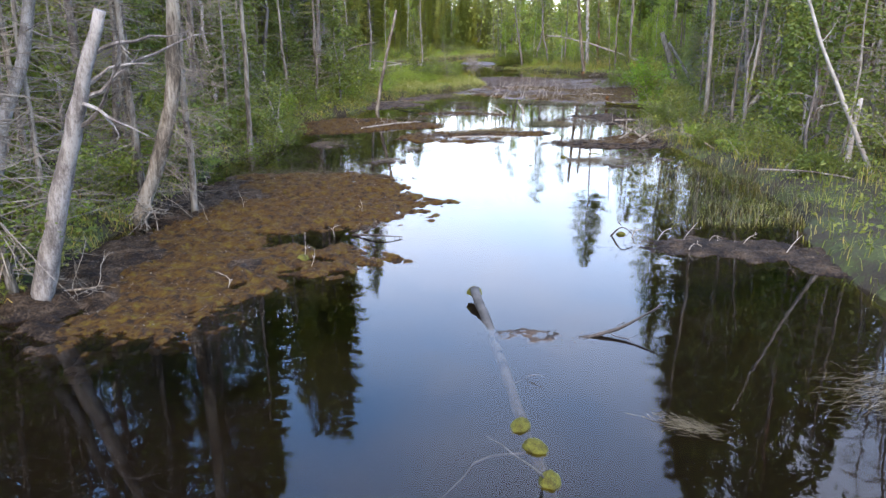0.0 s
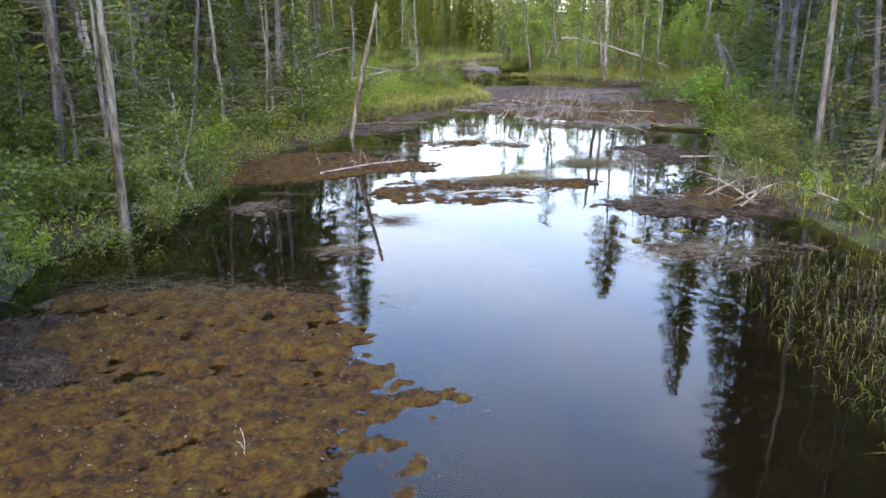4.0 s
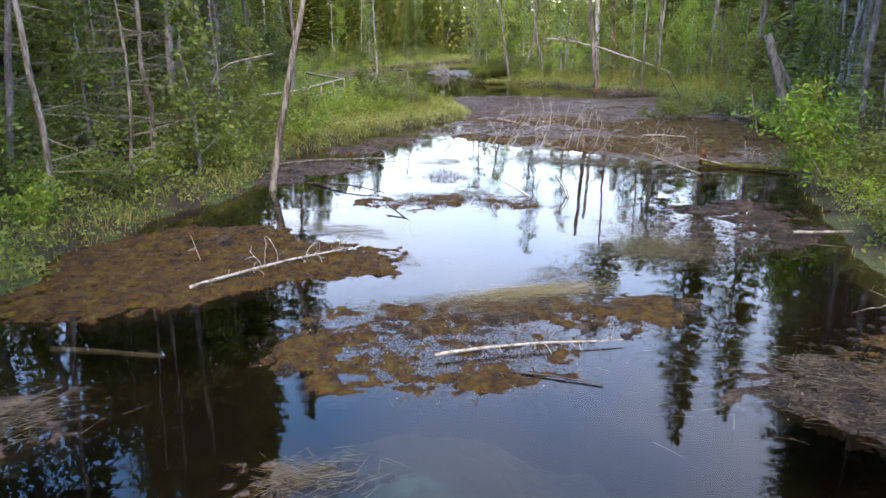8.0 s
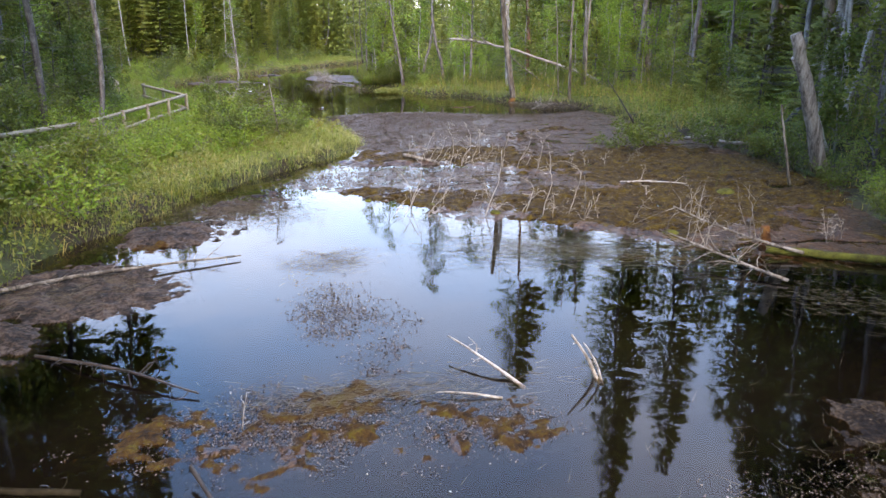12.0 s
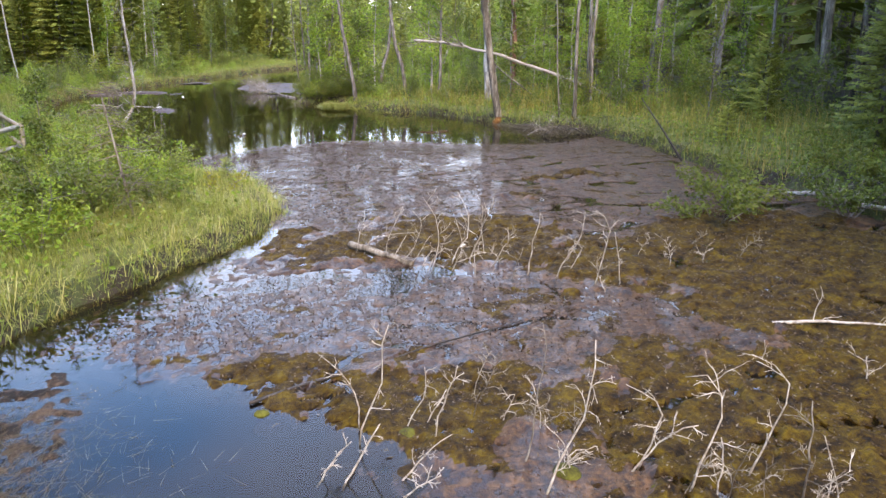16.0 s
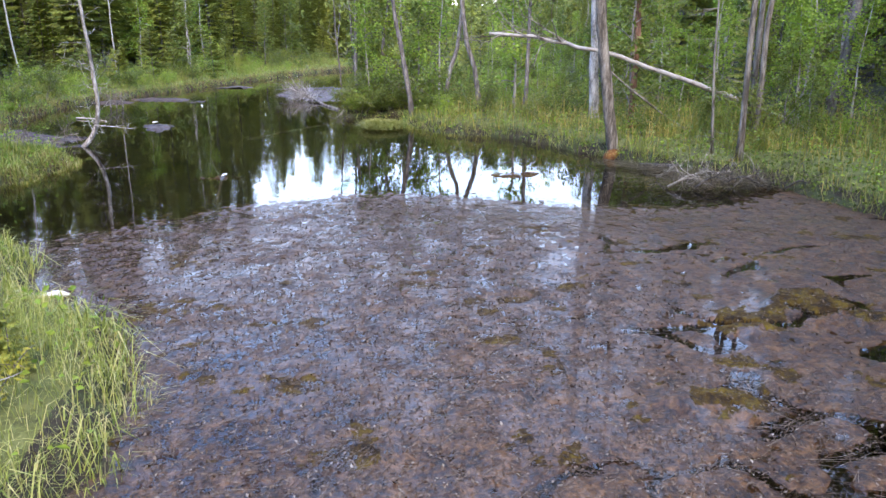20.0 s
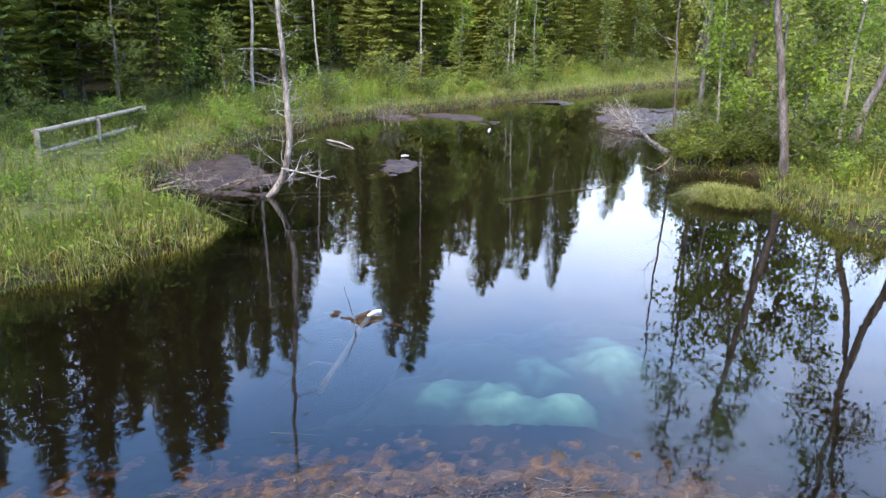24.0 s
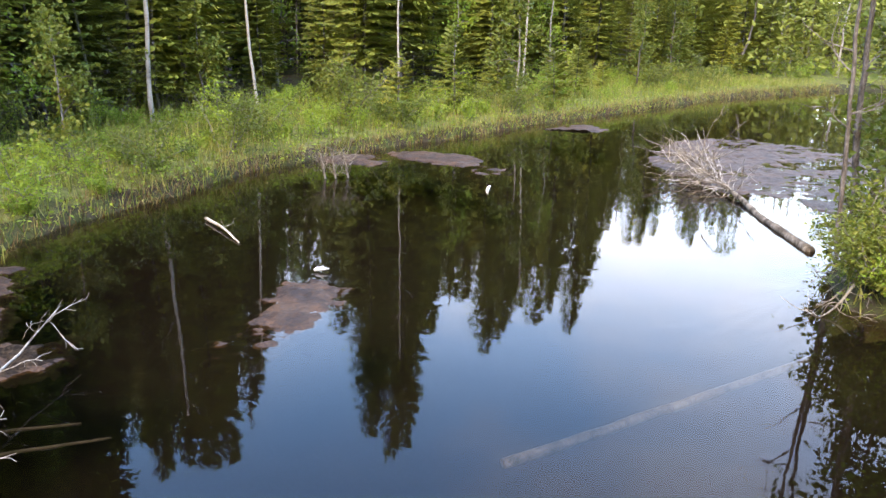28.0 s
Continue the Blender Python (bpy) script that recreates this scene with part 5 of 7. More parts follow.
stuff("far_wood", g, MAT_SPRUCE, "deep dark spruce wood round the pond", "wood")
stuff("far_trunks", gt, MAT_BARK, "grey trunks deep in the spruce wood", "wood")

# ---- fallen wood and single trees ----
def smooth_line(pts, n, r, wiggle=0.0):
    """A softly bent line through a few points."""
    p = np.array(pts, float)
    s = np.concatenate([[0], np.cumsum(np.linalg.norm(np.diff(p, axis=0), axis=1))])
    for _ in range(2):
        if len(p) > 2:
            q = np.empty((2 * len(p) - 2, 3))
            q[0::2], q[1::2] = 0.75 * p[:-1] + 0.25 * p[1:], 0.25 * p[:-1] + 0.75 * p[1:]
            p = np.vstack([p[:1], q, p[-1:]])
    s = np.concatenate([[0], np.cumsum(np.linalg.norm(np.diff(p, axis=0), axis=1))])
    u = np.linspace(0, s[-1], n)
    out = np.stack([np.interp(u, s, p[:, k]) for k in range(3)], 1)
    return out + r.normal(size=out.shape) * wiggle * np.linspace(0.2, 1, n)[:, None]


def bough(name, label, category, pts, r0, r1, mat, n=6, length=0.6, seed=1, up=0.3, span=(0.15, 0.95), fork=2, sides=7, group="", stem="stem", bmat=None, way=None, thick=0.3, crook=0.012, brad=0.0):
    """A stem or log through a few points, with single branches that fork."""
    r = np.random.default_rng(seed)
    base = np.array(pts[0], float)
    root = thing(name, label, category, Matrix.Translation(base), group)
    line = smooth_line(np.array(pts, float) - base, max(8, int(np.linalg.norm(np.array(pts[-1], float) - base) / 0.25)), r, r0 * 0.12)
    drift = np.cumsum(r.normal(size=line.shape), axis=0)
    drift -= np.linspace(0, 1, len(line))[:, None] * drift[-1]
    line = line + drift * crook * np.linalg.norm(line[-1]) / len(line) ** 0.5 * 0.6
    g = Geo()
    g.tube(line, np.linspace(r0, r1, len(line)), sides, 0.22, r)
    part(stem, g, mat, root, smooth=True)
    for k in range(n):
        s = r.uniform(*span) * (len(line) - 1)
        i = int(s)
        p = line[i] + (line[min(i + 1, len(line) - 1)] - line[i]) * (s - i)
        t = line[min(i + 1, len(line) - 1)] - line[max(i - 1, 0)]
        t /= np.linalg.norm(t) + 1e-9
        d = r.normal(size=3); d -= t * d.dot(t); d /= np.linalg.norm(d)
        d = d + t * 0.45 + np.array([0, 0, up])
        if way is not None:
            d = d * 0.35 + np.array(way, float)
        ln = length * r.uniform(0.45, 1.15)
        pts2 = wander(p, d, ln, 7, r, 0.2, r.uniform(-0.3, 0.5))
        rad = brad or max(0.0035, min(r0 * thick, 0.011 * ln + 0.003))
        g = Geo()
        g.tube(pts2, np.linspace(rad, 0.0025, 8), 5)
        for _ in range(fork):
            j = int(r.integers(2, 7))
            q = wander(pts2[j], pts2[j] - pts2[j - 1] + r.normal(size=3) * ln * 0.07, ln * r.uniform(0.25, 0.5), 4, r, 0.25)
            g.tube(q, np.linspace(rad * 0.55, 0.002, 5), 4)
        part("branch", g, bmat or mat, root)
    return root


def cushion(x, y, z, a, b, h, seed, mat=None, label="round cushion of bright yellow-green moss"):
    """A lumpy hummock of moss."""
    r = np.random.default_rng(seed)
    u, v = np.meshgrid(np.linspace(0, 2 * np.pi, 22, endpoint=False), np.linspace(0, 1, 9))
    rad = np.sin(v * np.pi / 2)
    wob = 1 + 0.3 * fbm(np.cos(u) * 1.6 + seed, np.sin(u) * 1.6, 3, seed)
    top = h * np.cos(v * np.pi / 2) + 0.35 * h * fbm(np.cos(u) * rad * 5, np.sin(u) * rad * 5 + seed, 3, seed + 1)
    V = np.stack([np.cos(u) * rad * a * wob, np.sin(u) * rad * b * wob, top - 0.03], 2).reshape(-1, 3)
    T = []
    for i in range(8):
        for j in range(22):
            k = (j + 1) % 22
            T += [(i * 22 + j, (i + 1) * 22 + j, (i + 1) * 22 + k), (i * 22 + j, (i + 1) * 22 + k, i * 22 + k)]
    ob = new("moss_cushion", tri_mesh("moss_cushion", V, T, mat or MAT_MOSSGREEN, True))
    ob.matrix_basis = pose(x, y, z, 0, 0, r.uniform(0, 360))
    return tagged(ob, label, "moss", group="moss cushions")


def straw(name, label, n, x, y, a, b, turn, seed, h=0.05, length=0.35, z=0.02, mat=None):
    """Flattened dry blades lying criss-cross over a patch."""
    r = np.random.default_rng(seed)
    n = int(n * 1.6)
    u, v = r.normal(size=n) * 0.45, r.normal(size=n) * 0.45
    c, s = math.cos(radians(turn)), math.sin(radians(turn))
    p = np.stack([x + u * a * c - v * b * s, y + u * a * s + v * b * c, z + r.random(n) * h], 1)
    an = radians(turn) + r.normal(size=n) * 0.6
    d = np.stack([np.cos(an), np.sin(an), r.normal(size=n) * 0.1], 1)
    g = Geo()
    ln = 0.75 * length * r.uniform(0.3, 1.2, n)
    g.twigs(p - d * ln[:, None] / 2, d, ln, 0.0022)
    return stuff(name, g, mat or MAT_STRAW, label, "straw")


# near left bank: the broken snag and its bare neighbours
bough("broken_snag", "thick leaning grey snag with a broken top", "dead tree", [(-5.35, 9.3, -0.1), (-4.95, 9.3, 1.3), (-4.5, 9.3, 2.5), (-4.06, 9.3, 3.7)], 0.15, 0.07, MAT_BARK, 5, 1.7, 401, 0.05, (0.62, 0.88), 1, 10, stem="trunk", way=(1.0, 0.1, 0.3), brad=0.034)
bough("brushwood", "bare twigs round the foot of the snag", "brushwood", [(-5.2, 9.6, 0.05), (-4.5, 9.4, 0.2)], 0.02, 0.008, MAT_DEAD, 9, 0.8, 402, 0.25, (0, 1), 2, 5)


def bare_spruce(x, y, h, rad, lean, seed, twigs=150, length=1.5, label="dead spruce bristling with bare grey twigs"):
    r = np.random.default_rng(seed)
    root = thing("dead_spruce", label, "dead tree", pose(x, y, gz(x, y) - 0.03, 0, 0, 0), "dead spruces on the bank")
    line = trunk_line(h, r, lean, 0.012)
    g = Geo()
    g.tube(line, flare(np.linspace(rad, rad * 0.3, len(line))), 8, 0.14, r)
    part("trunk", g, MAT_DEAD, root, smooth=True)
    part("dead_branchwork", dead_twigs(line, 0.35, h * 0.97, twigs, length, r, 0.5, 5), MAT_LICHEN, root, "bare grey twigs", kind="stuff")
    return root


for x, y, h, rad, lean, n, ln in ((-5.75, 9.5, 7, 0.06, -0.09, 300, 1.5), (-6.6, 11.9, 8, 0.055, 0, 300, 1.5), (-5.75, 14.1, 8.5, 0.085, -0.02, 320, 1.4), (-7.6, 18.2, 9, 0.085, 0, 130, 1.3), (-5.6, 21.65, 9, 0.085, 0.01, 80, 0.9),
                                  (-7.6, 13.5, 9, 0.07, 0.01, 140, 1.5), (-8.4, 10.8, 9, 0.08, 0, 140, 1.6), (-6.9, 16.2, 7, 0.05, 0.03, 120, 1.2), (-7.0, 26.2, 8, 0.06, 0.02, 90, 1.1), (9.4, 24.5, 8, 0.06, 0.03, 120, 1.2),
                                  (12.8, 22.4, 10, 0.09, 0.0, 130, 1.4), (11.0, 26.5, 9, 0.07, -0.02, 130, 1.3), (13.5, 28, 10, 0.08, 0, 130, 1.4), (12.0, 19.0, 9, 0.07, 0.0, 130, 1.3)):
    bare_spruce(x, y, h, rad, lean, int(abs(x * 131 + y * 17)), n, ln)
SNAG = [(-5.7, 13.5, -0.05), (-5.3, 13.5, 0.83), (-5.04, 13.5, 1.5), (-4.89, 13.5, 1.92), (-4.74, 13.5, 2.47), (-4.67, 13.5, 3.14), (-4.63, 13.5, 3.8), (-4.62, 13.5, 7.5)]
bough("dead_spruce", "stout grey dead spruce draped with drooping bare twigs", "dead tree", SNAG, 0.14, 0.09, MAT_DEAD, 120, 1.15, 405, 0.0, (0.1, 0.85), 6, 11, stem="trunk", way=(0.7, -0.15, -0.45), brad=0.007, bmat=MAT_LICHEN)
bough("dead_spruce", "slim dead trunk beside the stout one", "dead tree", [(-4.85, 14.2, 0.0), (-4.86, 14.2, 2.5), (-4.9, 14.2, 6.5)], 0.07, 0.04, MAT_DEAD, 40, 1.0, 404, -0.2, (0.1, 0.9), 4, 8, stem="trunk", brad=0.008, bmat=MAT_LICHEN)
bough("root_stump", "low spread of bare roots on the moss", "dead tree", [(-5.6, 13.35, 0.1), (-5.3, 13.2, 0.4)], 0.06, 0.02, MAT_DEAD, 22, 0.75, 406, -0.5, (0, 1), 2, 7, stem="trunk", brad=0.014)
bough("fallen_branch", "dark branch slanting from bank to water", "branch", [(-4.9, 23.6, 0.0), (-5.6, 24.6, 0.8), (-6.2, 26.4, 2.1)], 0.05, 0.02, MAT_DEAD, 9, 0.7, 407, 0.1, (0.2, 1), 2)
bough("fallen_branch", "thin grey pole slanting into the water", "branch", [(-5.1, 22.4, 0.0), (-5.2, 23.6, 0.7), (-5.4, 25.4, 1.9)], 0.025, 0.012, MAT_DEAD, 5, 0.4, 408, 0.1)
bough("leaning_snag", "bare pale snag leaning over its own reflection", "dead tree", [(-3.0, 33.9, -0.15), (-2.75, 33.9, 1.2), (-2.4, 33.9, 2.7), (-2.02, 33.9, 4.3)], 0.085, 0.05, MAT_DEAD, 2, 0.12, 409, 0.1, (0.3, 0.6), 0, 10, stem="trunk")
bough("bent_birch", "old birch trunk bent over like a hook", "dead tree", [(-5.0, 36.2, 0.2), (-4.9, 36.2, 1.6), (-4.6, 36.2, 2.55), (-4.0, 36.2, 2.75), (-3.2, 36.3, 2.9)], 0.06, 0.022, MAT_DEAD, 8, 0.6, 410, 0.0, (0.4, 1), 2, 9, stem="trunk")
bough("cut_snag", "short barkless stump at the water's edge", "dead tree", [(-6.3, 18.9, 0.0), (-6.25, 18.9, 0.75)], 0.11, 0.09, MAT_DEAD, 0, 0.1, 411, stem="trunk", sides=10)

# right bank near the start
plant("pine", 11.9, 24.3, 1.1, label="stout straight pine with reddish bark")
bough("thin_snag", "thin bare pole of a dead spruce", "dead tree", [(8.5, 21.5, 0.1), (8.75, 21.5, 2.2), (9.1, 21.6, 5.5)], 0.055, 0.03, MAT_DEAD, 10, 0.5, 415, -0.1, (0.4, 1), 1, 8, stem="trunk")
bough("thin_snag", "thin bare pole of a dead spruce", "dead tree", [(10.0, 22.9, 0.2), (10.3, 22.9, 1.5), (10.7, 23, 3.2)], 0.06, 0.035, MAT_DEAD, 8, 0.6, 416, -0.1, (0.3, 1), 1, 8, stem="trunk")
bough("dead_birch", "dead white birch leaning far over the bank", "dead tree", [(9.8, 16.7, 0.1), (9.35, 16.7, 1.0), (8.8, 16.7, 1.96), (8.2, 16.7, 3.1), (7.6, 16.7, 4.4), (7.2, 16.7, 5.6)], 0.06, 0.025, MAT_BIRCH, 10, 0.6, 417, 0.1, (0.3, 1), 1, 8, stem="trunk")
bough("dead_birch", "broken birch stub with peeling bark", "dead tree", [(9.6, 17.6, 0.1), (9.62, 17.6, 0.9), (9.7, 17.6, 1.95)], 0.075, 0.05, MAT_BIRCH, 2, 0.3, 418, 0.2, (0.6, 1), 0, 9, stem="trunk")
bough("leaning_snag", "grey dead trunk leaning through the wood", "dead tree", [(9.2, 24.6, 0.2), (10.6, 24.9, 1.7), (12.0, 25.2, 3.0)], 0.085, 0.06, MAT_DEAD, 5, 0.6, 419, 0.1, (0.4, 1), 1, 8, stem="trunk")
bough("fallen_branch", "thin dead branch lying in the reeds", "branch", [(7.0, 16.4, 0.5), (8.2, 15.6, 0.6), (9.4, 15.0, 0.25)], 0.025, 0.01, MAT_DEAD, 8, 0.5, 420, 0.2)

# the drowned log under the start
bough("sunken_log", "pale drowned log with moss on its raised end", "log", [(0.42, 9.4, 0.14), (0.55, 8.7, -0.04), (0.66, 7.4, -0.13), (0.8, 6.0, -0.1), (0.9, 4.6, -0.16)], 0.065, 0.045, MAT_SUNK, 5, 0.9, 430, -0.12, (0.35, 0.95), 0, 9)
cushion(0.42, 9.42, 0.12, 0.1, 0.12, 0.09, 431)
for k, (x, y, s) in enumerate(((0.71, 6.08, 0.12), (0.8, 5.72, 0.13), (0.86, 5.22, 0.13))):
    cushion(x, y, 0.0, s, s * 0.75, 0.1, 432 + k)
raft("litter_mat", "small clot of peat and twigs by the drowned log", blobs((1.0, 8.2, 0.5, 0.16, -6)), (0.2, 7.7, 1.8, 8.7), MAT_PEAT, 0.02, 0.03, 0.16, 0.03, 0.03, 435)
bough("water_branch", "dark wet branch rising from the water", "branch", [(1.6, 8.15, -0.03), (2.05, 8.2, 0.06), (2.35, 8.3, 0.17), (2.62, 8.35, 0.33)], 0.03, 0.008, MAT_WET, 3, 0.3, 436, 0.2)
straw("straw_tuft", "tuft of pale straw afloat", 110, 2.25, 6.02, 0.28, 0.15, -25, 437, 0.03, 0.3)
straw("straw_tuft", "pale straw along the bank", 300, 4.4, 6.6, 0.7, 0.5, 20, 438, 0.15, 0.5)
straw("straw_drift", "pale straw drift on the edge of the moss", 900, -3.2, 18.3, 2.6, 0.7, -8, 439, 0.06, 0.35)
bough("water_branch", "black twig standing in the water", "branch", [(2.95, 12.7, -0.02), (3.1, 12.5, 0.25), (3.25, 12.3, 0.1)], 0.018, 0.006, MAT_WET, 4, 0.3, 440, 0.1)
for k, (x, y) in enumerate(((3.3, 12.6), (3.7, 12.4), (4.1, 12.3), (4.5, 12.2), (5.0, 12.0), (5.5, 11.5), (4.0, 11.7))):
    bough("bleached_root", "curved bleached root on the peat", "root", [(x, y, -0.02), (x + 0.06, y - 0.05, 0.16), (x + 0.22, y - 0.03, 0.1 + 0.12 * (k % 3))], 0.009, 0.004, MAT_PALE, 2, 0.2, 441 + k, 0.1, fork=1, group="bleached roots on the peat")
cushion(3.15, 12.75, 0.02, 0.09, 0.07, 0.06, 450)

# on the mats
bough("fallen_birch", "thin fallen birch lying across the moss", "log", [(-2.95, 27.1, 0.06), (-1.9, 27.95, 0.12), (-0.85, 28.85, 0.1)], 0.026, 0.01, MAT_ASH, 22, 0.4, 455, 0.2, (0.1, 1), 2)
bough("bare_pole", "bare bleached pole lying on the moss", "log", [(0.33, 24.72, 0.06), (1.3, 24.95, 0.08), (2.5, 25.05, 0.05)], 0.022, 0.008, MAT_PALE, 9, 0.28, 456, -0.2, (0.1, 1), 1)
bough("water_branch", "black wet stick lying on the water", "branch", [(1.1, 24.38, 0.01), (1.6, 24.2, 0.03), (2.0, 24.0, 0.01)], 0.013, 0.008, MAT_WET, 4, 0.12, 457, 0.2)
bough("water_branch", "dark barbed branch reaching over the water", "branch", [(-2.3, 34.7, 0.0), (-1.3, 33.95, 0.12), (-0.45, 33.35, 0.04)], 0.025, 0.01, MAT_WET, 14, 0.3, 458, 0.2)
bough("water_branch", "dark forked stick in open water", "branch", [(-0.35, 31.9, 0.12), (-0.1, 31.4, 0.03), (0.15, 30.9, -0.02)], 0.02, 0.009, MAT_WET, 3, 0.35, 459, 0.2)
bough("water_branch", "pale branch rising slantwise from the water", "branch", [(2.74, 32.96, -0.03), (2.45, 33.37, 0.12), (2.16, 33.93, 0.18)], 0.022, 0.008, MAT_PALE, 3, 0.25, 461, 0.2)
bough("water_branch", "pale stick afloat beside the moss", "branch", [(2.44, 32.74, 0.0), (2.14, 32.82, 0.04), (1.84, 32.92, 0.04)], 0.015, 0.006, MAT_PALE, 2, 0.2, 465, 0.2)
bough("water_branch", "pale forked branch leaning over its reflection", "branch", [(3.53, 32.96, -0.06), (3.42, 33.02, 0.22), (3.26, 33.09, 0.45)], 0.024, 0.009, MAT_PALE, 1, 0.12, 466, 0.2)
bough("water_branch", "thin pale prong leaning over its reflection", "branch", [(3.56, 32.93, -0.06), (3.48, 32.95, 0.2), (3.36, 33.0, 0.39)], 0.016, 0.006, MAT_PALE, 1, 0.1, 467, 0.2)
bough("sunken_log", "drowned pole just under the surface", "log", [(-4.1, 25.45, -0.1), (-2.7, 25.1, -0.06)], 0.04, 0.03, MAT_SUNK, 0, 0.1, 462)
bough("sunken_log", "drowned pole just under the surface", "log", [(-2.7, 32.35, -0.06), (-1.2, 32.0, -0.06)], 0.035, 0.03, MAT_SUNK, 2, 0.3, 463)
bough("fallen_branch", "thin dead trunk along the edge of the peat", "branch", [(-3.5, 36.7, 0.1), (-1.9, 37.5, 0.1), (-0.3, 38.0, 0.06)], 0.035, 0.012, MAT_DEAD, 8, 0.4, 464, 0.1)
for k in (0, 1, 2, 4, 7, 9, 10, 12):
    r = np.random.default_rng(470 + k)
    x, y = ((-3.0, 9.8), (-2.2, 11.4), (-1.9, 12.6), (-4.2, 12.0), (-1.6, 14.2), (-2.4, 15.0), (-3.6, 10.2), (-2.0, 10.8), (-0.9, 15.0), (-4.0, 14.6), (-3.2, 28.6), (-1.9, 28.8), (0.0, 32.6), (1.8, 32.3))[k]
    bough("dead_sprig", "bleached sprig standing in the moss", "branch", [(x, y, 0.0), (x + r.normal() * 0.05, y, 0.18), (x + r.normal() * 0.12, y + r.normal() * 0.05, r.uniform(0.2, 0.42))], 0.006, 0.0025, MAT_PALE, 2, 0.12, 470 + k, 0.2, fork=0, brad=0.003, group="bleached sprigs on the moss")
bough("water_branch", "black drowned twigs in the pool of the moss", "branch", [(-1.6, 12.7, 0.0), (-1.1, 12.4, 0.08), (-0.7, 12.5, 0.02)], 0.02, 0.008, MAT_WET, 8, 0.4, 485, 0.2)
cushion(-2.2, 11.2, 0.05, 0.12, 0.1, 0.07, 486)
cushion(3.42, 21.05, 0.0, 0.09, 0.1, 0.08, 487)
cushion(4.4, 21.75, 0.0, 0.2, 0.06, 0.05, 488)
cushion(2.35, 19.8, 0.0, 0.08, 0.08, 0.05, 489)
for k, (x, y, a, b, t, n) in enumerate(((-1.6, 20.4, 0.5, 0.3, 0, 110), (-3.5, 23.6, 0.6, 0.6, 30, 150), (4.4, 20.4, 1.4, 0.9, 10, 750), (5.0, 23.8, 2.2, 1.1, -10, 700), (1.2, 26.3, 2.2, 0.5, 5, 800), (5.4, 29.6, 2.2, 2.2, 60, 700), (4.5, 28.6, 1.0, 0.8, 70, 500),
                                        (-2.3, 36.8, 1.6, 1.0, 20, 500), (-0.5, 41.4, 1.0, 1.4, 80, 500), (1.3, 33.0, 1.6, 0.5, 0, 400), (7.6, 34.2, 1.6, 1.0, -40, 220), (-1.2, 30.3, 1.2, 0.4, -20, 300), (-0.7, 22.5, 0.5, 0.35, 0, 150))):
    straw("straw_drift", "criss-cross drift of dry pale straw", n, x, y, a, b, t, 500 + k, 0.06, 0.4)
for k, (x, y, dx, dy) in enumerate(((5.7, 24.4, 1.0, -0.3), (6.2, 24.0, 0.9, -0.5), (6.6, 24.6, -1.0, 0.3), (6.0, 23.3, 0.9, 0.2), (6.9, 24.8, -0.9, -0.6), (6.5, 23.5, -0.9, 0.5), (8.9, 29.0, -1.2, 0.5), (9.3, 29.6, -1.2, -0.2), (9.6, 28.6, -1.1, 0.7), (8.0, 22.0, -1.2, 0.6))):
    bough("brushwood", "tangled grey dead branch on the bank", "brushwood", [(x, y, max(gz(x, y), 0) + 0.03), (x + dx * 0.5, y + dy * 0.5, max(gz(x, y), 0) + 0.4), (x + dx, y + dy, max(gz(x, y), 0) + 0.55)], 0.035, 0.01, MAT_DEAD, 9, 0.7, 520 + k, 0.3, (0.1, 1), 2, 6, group="brushwood on the bank")
bough("fallen_log", "pale straight log half in the water", "log", [(6.75, 29.5, 0.08), (7.7, 29.3, 0.13)], 0.03, 0.024, MAT_DEAD, 0, 0.1, 535)

# middle right bank
bough("mossy_log", "fallen trunk furred with green moss", "log", [(7.9, 36.6, 0.08), (9.0, 35.9, 0.1), (10.6, 34.8, 0.12)], 0.065, 0.06, MAT_MOSSGREEN, 0, 0.1, 540, sides=10)
bough("fallen_birch", "grey fallen top with a fan of dead branches", "log", [(8.3, 36.2, 0.1), (7.6, 36.9, 0.25), (7.0, 38.0, 0.5)], 0.03, 0.01, MAT_DEAD, 26, 0.9, 541, 0.3, (0.1, 1), 2)
bough("fallen_birch", "grey fallen top with a fan of dead branches", "log", [(7.3, 35.2, 0.05), (6.9, 36.0, 0.15), (6.4, 37.3, 0.3)], 0.025, 0.01, MAT_DEAD, 22, 0.8, 542, 0.3, (0.1, 1), 2)
bough("broken_snag", "thick rotten birch stub with torn top", "dead tree", [(12.9, 41.9, 0.2), (12.5, 41.9, 1.5), (11.8, 41.9, 3.35)], 0.19, 0.13, MAT_DEAD, 9, 0.8, 543, 0.1, (0.5, 1), 1, 11, stem="trunk")
bough("leaning_birch", "dead birch leaning against the stub", "dead tree", [(14.4, 43.6, 0.3), (13.6, 43.2, 1.4), (12.5, 42.8, 2.8)], 0.09, 0.07, MAT_BIRCH, 3, 0.5, 544, 0.1, (0.4, 1), 1, 9, stem="trunk")
bough("thin_snag", "slim dead stem at the edge of the moss", "dead tree", [(11.4, 40.9, 0.1), (11.2, 40.9, 0.9), (10.95, 40.9, 1.9)], 0.035, 0.02, MAT_DEAD, 5, 0.4, 545, 0.1, (0.4, 1), 1, 7, stem="trunk")
bough("fallen_log", "crooked pale log along the bank", "log", [(12.9, 48.2, 0.12), (13.1, 47.2, 0.28), (13.3, 46.2, 0.16), (14.2, 44.6, 0.3)], 0.055, 0.04, MAT_PALE, 5, 0.5, 546, 0.3, crook=0.03)
